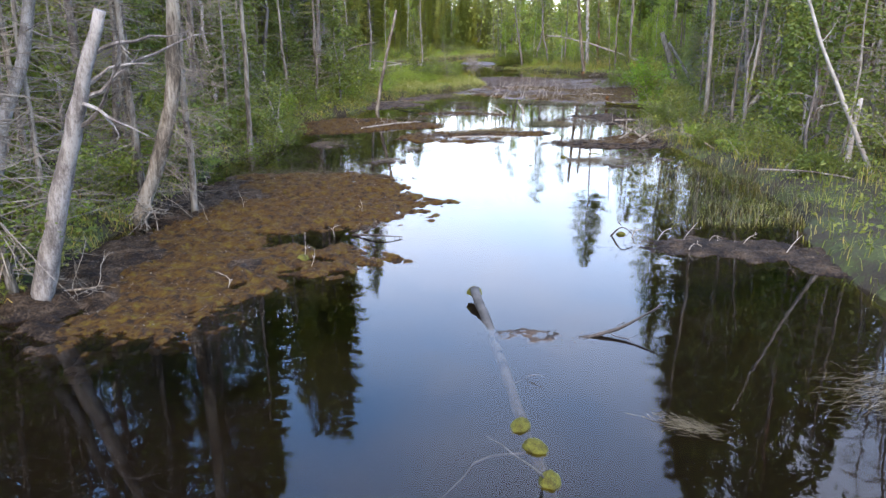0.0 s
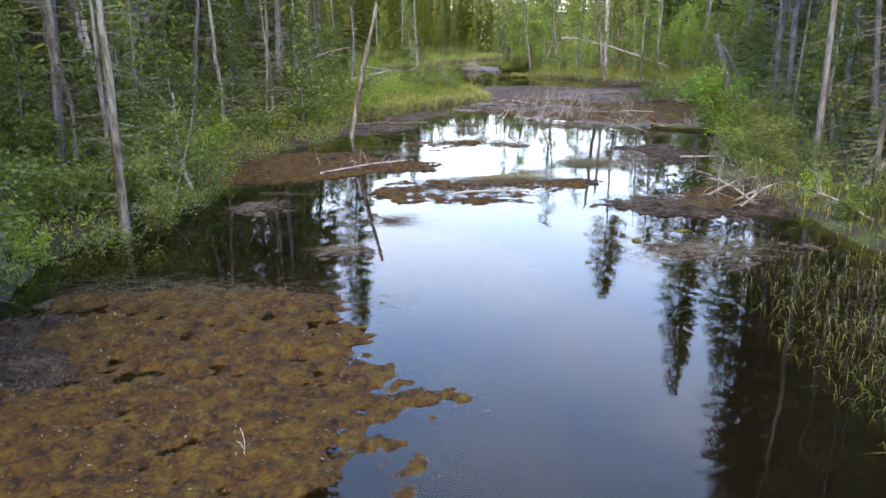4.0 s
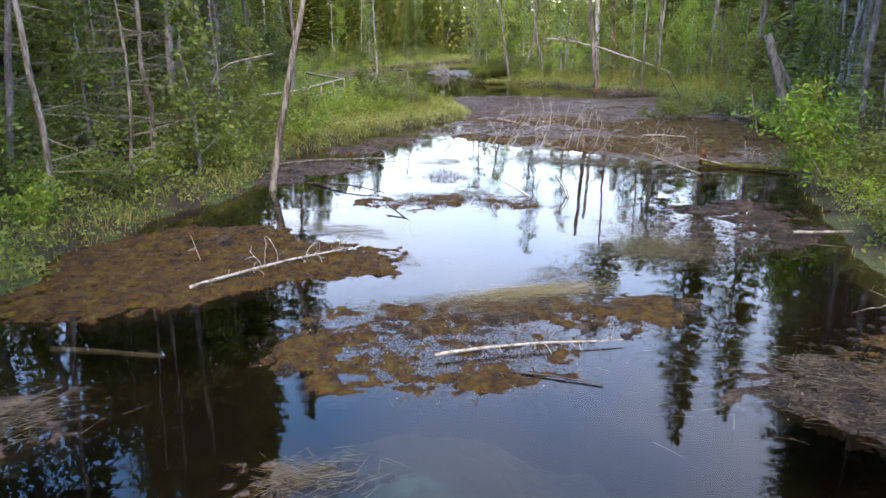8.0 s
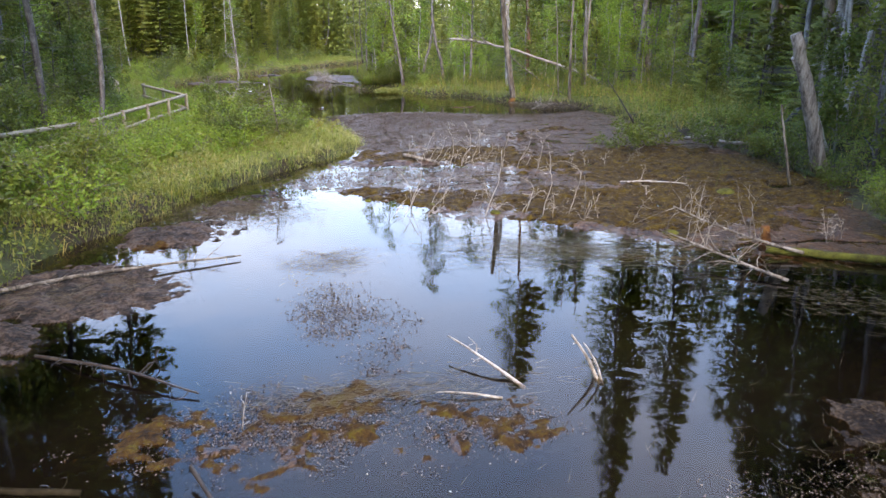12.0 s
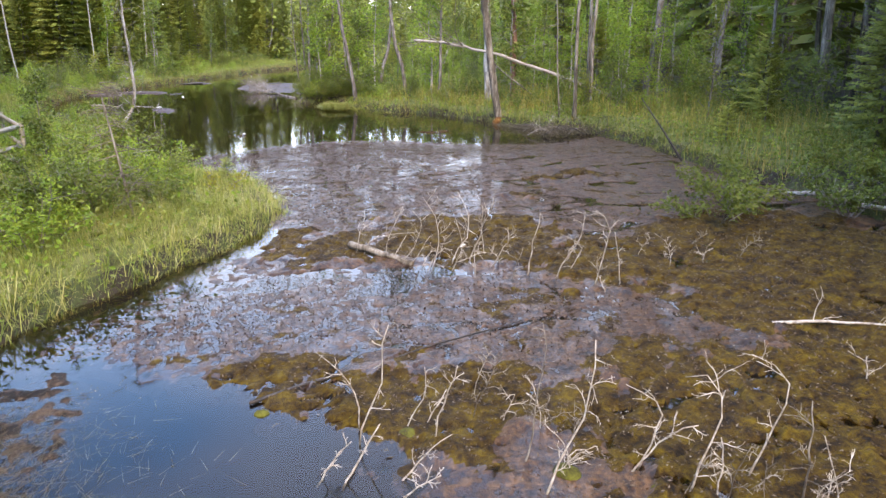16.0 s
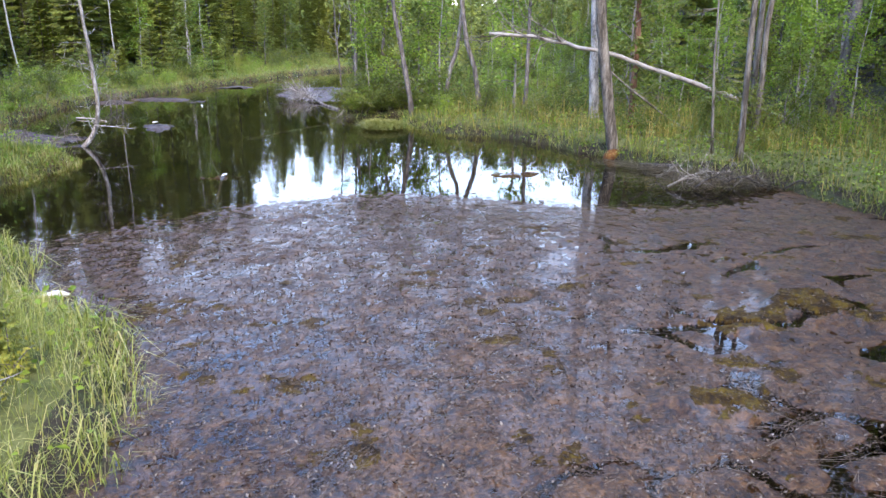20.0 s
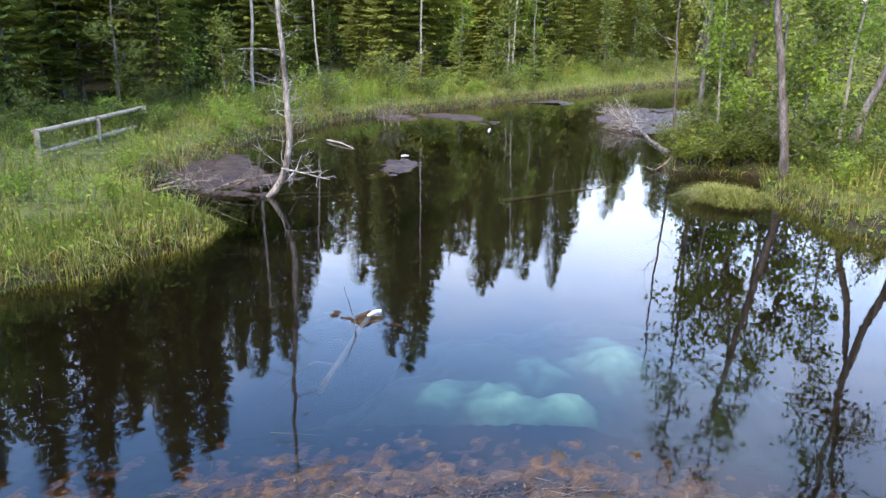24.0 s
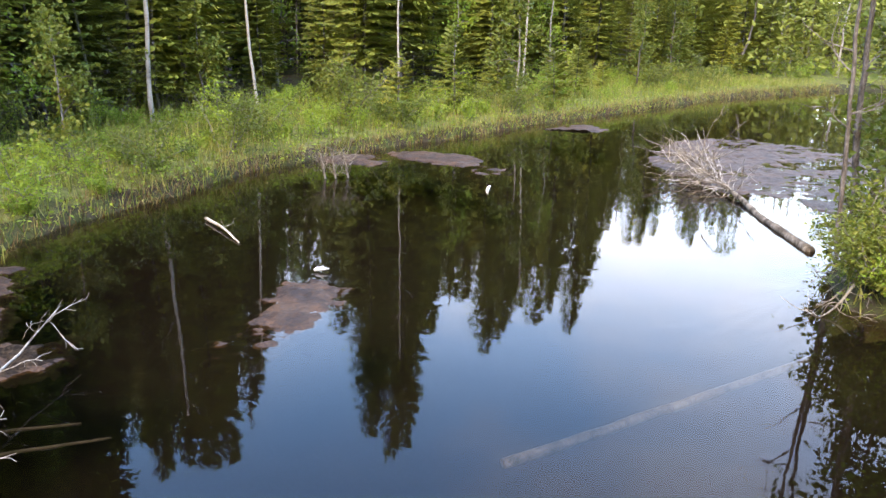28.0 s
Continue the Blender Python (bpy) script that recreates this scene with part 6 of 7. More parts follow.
bough("fallen_birch", "white birch stick lying on the moss", "log", [(8.0, 42.3, 0.06), (8.5, 42.15, 0.12), (9.0, 41.95, 0.07), (9.4, 41.8, 0.05)], 0.024, 0.01, MAT_PALE, 9, 0.45, 547, 0.3, crook=0.03)
bough("green_sprig", "yellow-green sprig growing on the moss", "plant", [(9.9, 41.4, 0.04), (9.95, 41.4, 0.3), (10.05, 41.4, 0.5)], 0.01, 0.005, MAT_MOSSGREEN, 8, 0.3, 553, 0.3)
bough("leaning_snag", "black dead trunk leaning over the reeds", "dead tree", [(14.9, 46.6, 0.3), (16.2, 46.9, 1.5), (17.8, 47.2, 3.6)], 0.08, 0.05, MAT_WET, 10, 0.9, 548, 0.2, (0.3, 1), 2, 8, stem="trunk")
bough("leaning_snag", "thin dead pole leaning out of the reeds", "dead tree", [(13.3, 52.7, 0.05), (13.0, 53.4, 0.9), (12.7, 54, 1.6)], 0.035, 0.015, MAT_WET, 4, 0.3, 549, 0.1, stem="trunk")

# dead branches standing in the drowned carpet
def upright(pts, r0, r1, n, length, seed, mat):
    """One crooked dead branch standing in the drowned moss."""
    return bough("dead_branch", "bleached dead branch standing in the drowned moss", "branch", pts, r0 * 0.72, r1 * 0.75, mat, n + 3, length * 0.9, seed, 0.1, (0.2, 0.98), 3, 6, group="dead branches in the moss", crook=0.07, brad=0.004)


upright([(4.96, 45.64, -0.06), (5.12, 45.60, 0.33), (5.21, 45.57, 0.42), (5.22, 45.57, 0.62), (5.18, 45.58, 0.93), (5.07, 45.61, 1.11)], 0.014, 0.005, 5, 0.28, 560, MAT_PALE)
upright([(5.24, 45.57, -0.06), (5.33, 45.54, 0.28), (5.41, 45.51, 0.50), (5.44, 45.50, 0.68), (5.54, 45.46, 0.86), (5.58, 45.45, 1.10)], 0.014, 0.004, 5, 0.3, 562, MAT_PALE)
upright([(5.64, 45.91, -0.06), (5.57, 45.94, 0.29), (5.59, 45.93, 0.59), (5.56, 45.94, 0.82)], 0.009, 0.004, 3, 0.2, 563, MAT_PALE)
upright([(4.87, 45.77, -0.06), (5.17, 45.69, 0.03), (5.35, 45.64, 0.14), (5.52, 45.60, 0.16)], 0.012, 0.006, 4, 0.25, 564, MAT_PALE)
upright([(4.88, 45.38, -0.06), (4.98, 45.35, 0.17), (5.08, 45.32, 0.38), (5.01, 45.34, 0.63), (4.99, 45.35, 0.71)], 0.009, 0.004, 3, 0.2, 565, MAT_PALE)
upright([(5.46, 45.34, -0.06), (5.58, 45.29, 0.10), (5.67, 45.25, 0.31), (5.76, 45.22, 0.43), (5.72, 45.23, 0.63)], 0.01, 0.005, 3, 0.15, 566, MAT_PALE)
upright([(5.88, 44.85, -0.06), (5.91, 44.84, 0.24), (5.95, 44.81, 0.51), (6.02, 44.78, 0.78), (6.03, 44.78, 0.93)], 0.015, 0.007, 2, 0.15, 567, MAT_PALE)
upright([(6.15, 44.56, -0.06), (6.25, 44.50, 0.28), (6.34, 44.44, 0.48), (6.44, 44.38, 0.59), (6.49, 44.35, 0.93), (6.50, 44.34, 1.02)], 0.013, 0.006, 5, 0.3, 569, MAT_PALE)
upright([(6.49, 44.81, -0.06), (6.58, 44.75, 0.21), (6.66, 44.70, 0.40), (6.60, 44.73, 0.47), (6.51, 44.79, 0.52), (6.39, 44.87, 0.58)], 0.01, 0.004, 3, 0.2, 570, MAT_PALE)
upright([(6.57, 44.15, -0.06), (6.64, 44.10, 0.28), (6.69, 44.06, 0.56), (6.72, 44.03, 0.89), (6.68, 44.06, 1.00), (6.54, 44.17, 1.10)], 0.013, 0.006, 6, 0.35, 572, MAT_PALE)
upright([(6.95, 44.12, -0.06), (6.96, 44.11, 0.22), (6.92, 44.15, 0.54), (6.88, 44.18, 0.75)], 0.01, 0.007, 2, 0.2, 573, MAT_PALE)
upright([(6.66, 43.89, -0.06), (6.58, 43.96, 0.22), (6.54, 43.99, 0.27)], 0.009, 0.005, 1, 0.1, 574, MAT_PALE)
upright([(8.10, 44.69, -0.06), (8.07, 44.72, 0.26), (7.99, 44.81, 0.41), (7.91, 44.89, 0.48)], 0.007, 0.003, 4, 0.2, 575, MAT_PALE)
upright([(8.27, 45.23, -0.06), (8.31, 45.19, 0.00), (8.39, 45.12, 0.00), (8.44, 45.07, 0.00)], 0.006, 0.003, 2, 0.12, 576, MAT_PALE)
upright([(4.65, 45.44, -0.06), (4.74, 45.42, 0.41), (4.74, 45.42, 0.62), (4.64, 45.45, 0.91), (4.52, 45.47, 1.09)], 0.012, 0.004, 5, 0.3, 577, MAT_PALE)
upright([(3.78, 46.43, -0.06), (3.85, 46.43, 0.20), (3.97, 46.42, 0.26), (4.17, 46.40, 0.32), (4.65, 46.36, 0.34)], 0.012, 0.005, 3, 0.3, 578, MAT_PALE)
upright([(4.07, 46.18, -0.06), (4.16, 46.17, 0.35), (4.26, 46.16, 0.62), (4.38, 46.14, 0.85)], 0.01, 0.004, 3, 0.25, 579, MAT_PALE)
upright([(3.65, 46.53, -0.06), (3.74, 46.52, 0.38), (3.81, 46.52, 0.55), (3.84, 46.52, 0.69)], 0.009, 0.004, 3, 0.25, 580, MAT_PALE)
upright([(4.28, 45.93, -0.06), (4.51, 45.89, 0.42), (4.59, 45.88, 0.52), (4.57, 45.88, 0.70)], 0.009, 0.004, 3, 0.25, 581, MAT_PALE)
upright([(4.44, 45.85, -0.06), (4.61, 45.81, 0.28), (4.70, 45.80, 0.42)], 0.008, 0.004, 1, 0.15, 582, MAT_PALE)
upright([(4.55, 45.72, -0.06), (4.66, 45.70, 0.20), (4.81, 45.66, 0.24)], 0.009, 0.004, 1, 0.15, 583, MAT_PALE)
upright([(4.17, 46.07, -0.06), (4.24, 46.06, 0.18), (4.39, 46.04, 0.38)], 0.01, 0.007, 1, 0.1, 584, MAT_PALE)
upright([(2.93, 41.20, -0.06), (2.95, 41.19, 0.26), (2.87, 41.21, 0.44), (2.77, 41.22, 0.64), (2.58, 41.25, 0.75)], 0.011, 0.004, 3, 0.2, 585, MAT_PALE)
upright([(2.90, 40.92, -0.06), (2.98, 40.91, 0.39), (3.06, 40.89, 0.52), (3.08, 40.89, 0.71), (3.14, 40.88, 1.09)], 0.011, 0.005, 3, 0.2, 586, MAT_PALE)
upright([(2.67, 40.42, -0.06), (2.82, 40.41, 0.22), (2.97, 40.39, 0.49)], 0.013, 0.007, 1, 0.12, 587, MAT_PALE)
upright([(2.49, 40.51, -0.06), (2.62, 40.50, 0.17), (2.76, 40.49, 0.31)], 0.009, 0.005, 2, 0.15, 588, MAT_PALE)
upright([(3.50, 40.79, -0.06), (3.52, 40.78, 0.28), (3.61, 40.76, 0.52), (3.68, 40.74, 0.73)], 0.011, 0.005, 3, 0.2, 589, MAT_PALE)
upright([(3.46, 41.13, -0.06), (3.60, 41.10, 0.21), (3.68, 41.08, 0.35)], 0.009, 0.005, 1, 0.15, 590, MAT_PALE)
upright([(3.29, 41.10, -0.06), (3.40, 41.08, 0.19), (3.48, 41.06, 0.32), (3.48, 41.06, 0.59)], 0.009, 0.004, 3, 0.15, 591, MAT_PALE)
upright([(4.13, 40.35, -0.06), (4.17, 40.34, 0.28), (4.21, 40.32, 0.58), (4.26, 40.30, 0.88), (4.24, 40.31, 1.20)], 0.012, 0.004, 4, 0.2, 592, MAT_DEAD)
upright([(4.10, 39.88, -0.06), (4.16, 39.85, 0.26), (4.24, 39.81, 0.52), (4.32, 39.78, 0.73), (4.39, 39.75, 1.08), (4.40, 39.75, 1.29)], 0.015, 0.005, 6, 0.28, 593, MAT_PALE)
upright([(4.42, 40.08, -0.06), (4.42, 40.08, 0.25), (4.21, 40.18, 0.45)], 0.01, 0.004, 2, 0.2, 594, MAT_PALE)
upright([(4.99, 40.06, -0.06), (5.05, 40.02, 0.17), (5.12, 39.98, 0.41), (5.14, 39.97, 0.52), (4.99, 40.06, 0.65), (4.88, 40.13, 0.70)], 0.012, 0.004, 3, 0.2, 595, MAT_PALE)
upright([(4.86, 39.97, -0.06), (4.98, 39.90, 0.22), (5.15, 39.80, 0.43), (5.28, 39.72, 0.51)], 0.014, 0.006, 5, 0.25, 596, MAT_PALE)
upright([(5.20, 39.65, -0.06), (5.28, 39.58, 0.32), (5.35, 39.53, 0.62), (5.37, 39.52, 0.80), (5.25, 39.60, 1.02), (5.11, 39.70, 0.94)], 0.014, 0.004, 5, 0.25, 597, MAT_PALE)
upright([(5.37, 39.54, -0.06), (5.39, 39.53, 0.34), (5.36, 39.55, 0.49)], 0.01, 0.006, 2, 0.15, 598, MAT_PALE)
upright([(5.75, 39.73, -0.06), (5.84, 39.65, 0.41), (5.92, 39.59, 0.58), (5.95, 39.57, 0.77), (5.93, 39.58, 0.94), (5.71, 39.76, 1.02)], 0.014, 0.004, 5, 0.25, 599, MAT_PALE)
upright([(5.91, 39.24, -0.06), (5.90, 39.25, 0.49), (5.87, 39.28, 0.86)], 0.014, 0.006, 4, 0.25, 600, MAT_DEAD)
upright([(6.18, 39.17, -0.06), (6.12, 39.24, 0.32), (6.05, 39.31, 0.54)], 0.009, 0.005, 2, 0.15, 601, MAT_PALE)
upright([(3.08, 40.36, -0.06), (3.27, 40.32, 0.24), (3.51, 40.28, 0.38)], 0.012, 0.005, 4, 0.2, 602, MAT_PALE)
upright([(2.99, 40.15, -0.06), (3.20, 40.12, 0.05), (3.37, 40.08, 0.17)], 0.011, 0.005, 3, 0.15, 603, MAT_PALE)
upright([(7.91, 40.79, -0.06), (7.91, 40.78, 0.25), (7.77, 40.93, 0.32)], 0.01, 0.004, 4, 0.2, 604, MAT_PALE)
for k in range(34):
    r = np.random.default_rng(900 + k)
    x, y = (r.uniform(4.2, 9.6), r.uniform(44.6, 46.6)) if k % 3 == 0 else (r.uniform(2.6, 9.8), 0)
    y = y or float(np.interp(x, FRONT_X, FRONT_Y)) + r.uniform(0.1, 1.6)
    h, lx, ly = r.uniform(0.2, 0.6), r.uniform(-0.15, 0.35), r.uniform(-0.2, 0.2)
    upright([(x, y, -0.05), (x + lx * 0.3, y + ly * 0.3, h * 0.5), (x + lx, y + ly, h)], 0.007, 0.003, 3, 0.2, 900 + k, MAT_PALE if k % 2 else MAT_DEAD)
bough("barked_log", "short pale log lying on the moss", "log", [(3.62, 46.7, 0.12), (4.0, 46.2, 0.1), (4.42, 45.75, 0.02)], 0.06, 0.045, MAT_DEAD, 3, 0.3, 600, 0.5, (0.2, 1), 1, 10)
bough("water_branch", "thin dark pole lying in the wet weed", "branch", [(2.0, 41.9, 0.02), (3.6, 42.6, 0.03), (5.2, 43.2, 0.02)], 0.018, 0.008, MAT_WET, 0, 0.1, 601)
for k, (x, y, s) in enumerate(((4.4, 40.1, 0.17), (5.0, 39.7, 0.12), (3.3, 41.0, 0.14), (2.9, 41.4, 0.1), (5.9, 38.9, 0.14), (7.0, 38.0, 0.2), (6.6, 39.2, 0.12), (2.1, 41.7, 0.1), (9.8, 40.8, 0.3))):
    cushion(x, y, 0.02, s * 0.75, s * 0.6, 0.45 * s, 610 + k)

# far middle: the trunks round the fallen birch
bough("fallen_birch", "long fallen birch propped between the trunks", "log", [(17.9, 64.0, 0.35), (15.0, 64.0, 1.45), (12.06, 64.0, 2.37), (9.9, 64.0, 3.04), (8.6, 64.1, 3.0)], 0.09, 0.04, MAT_BIRCH, 12, 1.9, 620, 0.1, (0.72, 1), 3, 9, crook=0.02, way=(-0.9, 0.0, 0.25), bmat=MAT_DEAD)
bough("fallen_branch", "thin branch propped below the fallen birch", "branch", [(14.2, 63.6, 0.4), (12.6, 63.8, 1.4), (11.6, 64.0, 2.3)], 0.03, 0.02, MAT_DEAD, 3, 0.4, 621, 0.1)
bough("grey_snag", "tall barkless snag at the water's edge", "dead tree", [(11.55, 62.5, -0.05), (11.3, 62.5, 1.5), (10.95, 62.5, 4.3), (10.6, 62.5, 9)], 0.15, 0.09, MAT_DEAD, 6, 0.7, 622, 0.1, (0.4, 1), 1, 11, stem="trunk")
bough("grey_snag", "tall pale snag behind the shore", "dead tree", [(12.6, 67.0, 0.3), (12.5, 67, 2.5), (12.2, 67, 9)], 0.16, 0.09, MAT_ASH, 6, 0.8, 623, 0.1, (0.4, 1), 1, 11, stem="trunk")
plant("pine", 13.0, 65.2, 0.95, label="straight red-barked pine behind the snags")
for x, y, h, rad, lean in ((13.4, 59.8, 10, 0.075, 0.0), (15.0, 62.3, 10, 0.09, 0.03), (14.9, 61.9, 11, 0.08, 0.02), (13.2, 60.6, 6, 0.035, -0.05)):
    bare_spruce(x, y, h, rad, lean, int(x * 77 + y), 26, 0.6, "slim grey standing dead trunk")
for x, y, rad in ((24.5, 57.5, 0.3), (23.6, 60.0, 0.2), (26.4, 61.0, 0.22), (21.5, 52.5, 0.16)):
    bare_spruce(x, y, 14, rad, 0.01, int(x * 91 + y), 50, 1.2, "stout grey trunk at the dark wood's edge")
for x, y, lean in ((16.2, 45.6, 0.03), (17.6, 46.8, -0.02), (19.5, 50.0, 0.0)):
    bough("white_birch", "slim white birch before the dark wood", "tree", [(x, y, 0.4), (x + lean * 20, y, 2.5), (x + lean * 40, y, 7)], 0.07, 0.04, MAT_BIRCH, 8, 1.0, int(x * 50), 0.3, (0.4, 1), 2, 8, stem="trunk")
bough("dark_bank", "ragged dark roots along the undercut shore", "root", [(11.6, 61.0, 0.06), (12.6, 60.1, 0.1), (13.6, 58.9, 0.08)], 0.07, 0.06, MAT_WET, 18, 0.6, 630, 0.0, (0, 1), 2)
straw("straw_drift", "long pale straws on the drowned carpet", 1200, 9.0, 56.2, 5.0, 1.6, -12, 632, 0.03, 0.6)
straw("straw_drift", "dead grass along the undercut shore", 700, 11.8, 60.6, 1.6, 0.4, -45, 631, 0.12, 0.5)

for k, (x, y, dx, dy) in enumerate(((11.2, 58.6, 0.9, -0.2), (11.7, 58.4, 0.9, 0.2), (12.2, 58.9, -0.9, -0.3), (12.6, 58.5, 0.8, 0.1), (13.1, 58.3, -0.8, 0.2), (12.0, 59.4, 0.7, -0.6), (11.4, 59.6, 0.6, -0.8), (13.4, 58.0, 0.5, -0.3))):
    bough("brushwood", "tangle of dead roots and grass on the shore", "brushwood", [(x, y, 0.05), (x + dx * 0.5, y + dy * 0.5, 0.3), (x + dx, y + dy, 0.06)], 0.03, 0.01, (MAT_DEAD, MAT_WET, MAT_PALE)[k % 3], 10, 0.6, 635 + k, 0.1, (0.05, 0.95), 2, 5, group="brushwood on the shore")
straw("straw_drift", "dead grass over the tangled roots", 1500, 12.3, 58.7, 2.2, 0.8, -8, 648, 0.3, 0.5)
cushion(11.5, 62.4, 0.02, 0.26, 0.22, 0.25, 646, MAT_RUST, "rotten orange wood round the foot of a snag")
cushion(13.3, 59.9, 0.16, 0.22, 0.2, 0.2, 647, MAT_RUST, "rotten orange wood round the foot of a snag")
raft("litter_mat", "small orange clot of weed afloat", blobs((8.5, 60.5, 0.5, 0.3, 0)), (7.6, 59.9, 9.4, 61.1), MAT_MOSS, 0.02, 0.03, 0.2, 0.03, 0.04, 649)

def strands(n, seed):
    """Fine strands of weed afloat all over the drowned carpet."""
    r = np.random.default_rng(seed)
    x, y = r.uniform(-1.6, 14.6, n), r.uniform(46, 59.6, n)
    ok = (carpet(x, y) > 0) & (fbm(x * 0.8, y * 0.8, 3, seed) + 0.55 - np.clip((x - 7) / 8, 0, 0.5) > r.random(n))
    x, y = x[ok], y[ok]
    m = len(x)
    an = 0.5 + 3.0 * fbm(x * 0.25, y * 0.25, 2, seed + 1) + r.normal(size=m) * 0.6
    ln = r.uniform(0.08, 0.4, m)
    d = np.stack([np.cos(an), np.sin(an), r.normal(size=m) * 0.02], 1)
    g = Geo()
    g.twigs(np.stack([x, y, r.uniform(0.004, 0.014, m)], 1), d, ln, r.uniform(0.0015, 0.0036, m))
    return stuff("weed_strands", g, MAT_FLAKE, "fine brown strands of weed afloat on the carpet", "weed")


MAT_FLAKE = leafy("brown leaf flakes", [(0.0, (0.03, 0.02, 0.012)), (0.5, (0.085, 0.055, 0.033)), (0.9, (0.14, 0.103, 0.07)), (1.0, (0.2, 0.17, 0.13))], 0.1, 0.6, 0.0)
strands(70000, 641)

# the spit
plant("young", 1.75, 50.7, 0.32, 0, label="tiny dark spruce on the grassy spit")
bush = make_shrub(0.6, 645, "yellow_bush", "small yellowing leafy bush on the spit", 0.06, 420, 5, MAT_YELLOW, 0.6)
bush.matrix_basis = pose(1.7, 50.0, gz(1.7, 50.0))
bare_spruce(0.35, 48.0, 2.3, 0.03, -0.12, 640, 60, 0.6, "small dead sapling grey with lichen")
for x, y, s, k in ((-1.0, 49.5, 0.6, "bright"), (-0.4, 51.8, 0.5, "bright"), (-1.9, 52.6, 0.5, "sapling"), (-1.2, 47.6, 0.5, "bright"), (-1.6, 55.6, 0.6, "bright")):
    plant(k, x, y, s)


def railing(label, p0, p1, posts, low=0.45):
    """A two-rail wooden handrail on posts."""
    root = thing("wooden_railing", label, "railing", Matrix.Translation(p0))
    a, b = np.zeros(3), np.array(p1) - np.array(p0)
    r = np.random.default_rng(3)
    for z in (0.0, -low):
        g = Geo()
        g.tube(smooth_line([a + (0, 0, z), b + (0, 0, z)], 9, r, 0.006), 0.055, 8)
        part("rail", g, MAT_RAIL, root, smooth=True)
    for k in range(posts):
        q = a + (b - a) * (k + 0.02) / max(posts - 1, 1) * 0.98
        wx, wy = q[0] + p0[0], q[1] + p0[1]
        base = gz(wx, wy) - p0[2] - 0.15
        g = Geo()
        g.tube(np.array([(q[0] + 0.05, q[1], base), (q[0] + 0.05, q[1], 0.06)]), 0.055, 8)
        part("post", g, MAT_RAIL, root)
    return root


railing("weathered two-rail wooden railing among the bushes", (-3.08, 55.4, 1.15), (-4.53, 47.6, 1.12), 5)
railing("weathered two-rail wooden railing turning into the wood", (-3.08, 55.4, 1.15), (-5.6, 61.6, 1.12), 3)
railing("weathered two-rail wooden railing behind an alder", (-4.75, 47.2, 1.12), (-6.2, 44.6, 1.12), 2)
railing("weathered two-rail wooden railing above the sedge", (-8.85, 70.9, 1.0), (-7.5, 65.9, 1.0), 3)

# far pond
BANK_BUSHES = ((-5.4, 83.7, 0.75, "willow"), (-6.2, 82.6, 0.6, "bright"), (-7.0, 72.2, 0.7, "bright"), (-8.3, 73.6, 0.75, "bright"), (-6.8, 73.6, 0.5, "bright"), (-7.2, 75.0, 0.6, "willow"), (-7.6, 76.8, 0.65, "bright"), (-7.9, 78.4, 0.6, "bright"), (-7.7, 80.0, 0.6, "willow"), (-7.2, 82.2, 0.7, "bright"), (-5.0, 85.6, 0.6, "bright"), (-8.8, 76.0, 0.6, "bright"), (-8.4, 70.6, 0.7, "willow"))
r = np.random.default_rng(650)
birch = bough("dead_birch", "barkless dead birch curving out of the water", "dead tree", [(-2.35, 66.35, -0.05), (-2.0, 66.3, 0.3), (-1.78, 66.3, 0.9), (-1.85, 66.3, 2.2), (-1.95, 66.3, 4.2), (-1.95, 66.3, 6.8)], 0.065, 0.022, MAT_ASH, 44, 0.85, 651, -0.1, (0.08, 0.98), 3, 9, stem="trunk", crook=0.006, brad=0.008)
bough("brushwood", "drift of grey sticks on the mud", "brushwood", [(-1.9, 66.2, 0.6), (-1.3, 66.1, 0.55), (-0.8, 66.0, 0.5)], 0.018, 0.006, MAT_ASH, 9, 0.45, 652, 0.1, (0, 1), 2)
for k, (x, y, dx, dy) in enumerate(((-4.6, 66.0, 0.9, 0.1), (-4.2, 66.4, 0.8, -0.4), (-3.8, 66.2, -0.8, 0.4), (-4.9, 66.6, 0.9, 0.5), (-3.3, 66.8, 0.7, 0.2), (-4.4, 65.6, 1.0, 0.0), (-3.4, 66.1, 0.6, 0.5))):
    bough("brushwood", "drift of grey sticks on the mud", "brushwood", [(x, y, 0.08), (x + dx * 0.5, y + dy * 0.5, 0.22), (x + dx, y + dy, 0.28)], 0.03, 0.01, MAT_DEAD, 9, 0.6, 655 + k, 0.3, (0.1, 1), 2, 5, group="brushwood on the mud")
for k, (x, y) in enumerate(((-4.25, 77.5), (-4.05, 77.7), (-4.45, 77.4))):
    bough("root_stump", "brushy grey root stump at the reed edge", "root", [(x, y, 0.0), (x - 0.05, y, 0.3), (x - 0.1, y, 0.55)], 0.03, 0.01, MAT_DEAD, 20, 0.55, 665 + k, 0.9, (0, 0.8), 2, 8, stem="trunk", brad=0.006)
bough("fallen_branch", "bleached forked branch dipping into the water", "branch", [(-1.9, 66.4, 0.35), (-2.4, 67.6, 0.3), (-2.75, 68.5, 0.45)], 0.016, 0.006, MAT_ASH, 6, 0.5, 672, 0.1, (0.35, 1), 3, 6)
bough("sunken_log", "thin drowned pole under dark water", "log", [(-2.4, 66.9, -0.08), (-1.6, 67.5, -0.1)], 0.02, 0.012, MAT_SUNK, 0, 0.1, 673)
bough("sunken_log", "thin drowned pole under dark water", "log", [(-2.1, 66.7, -0.1), (-1.2, 67.4, -0.1)], 0.018, 0.012, MAT_SUNK, 0, 0.1, 674)
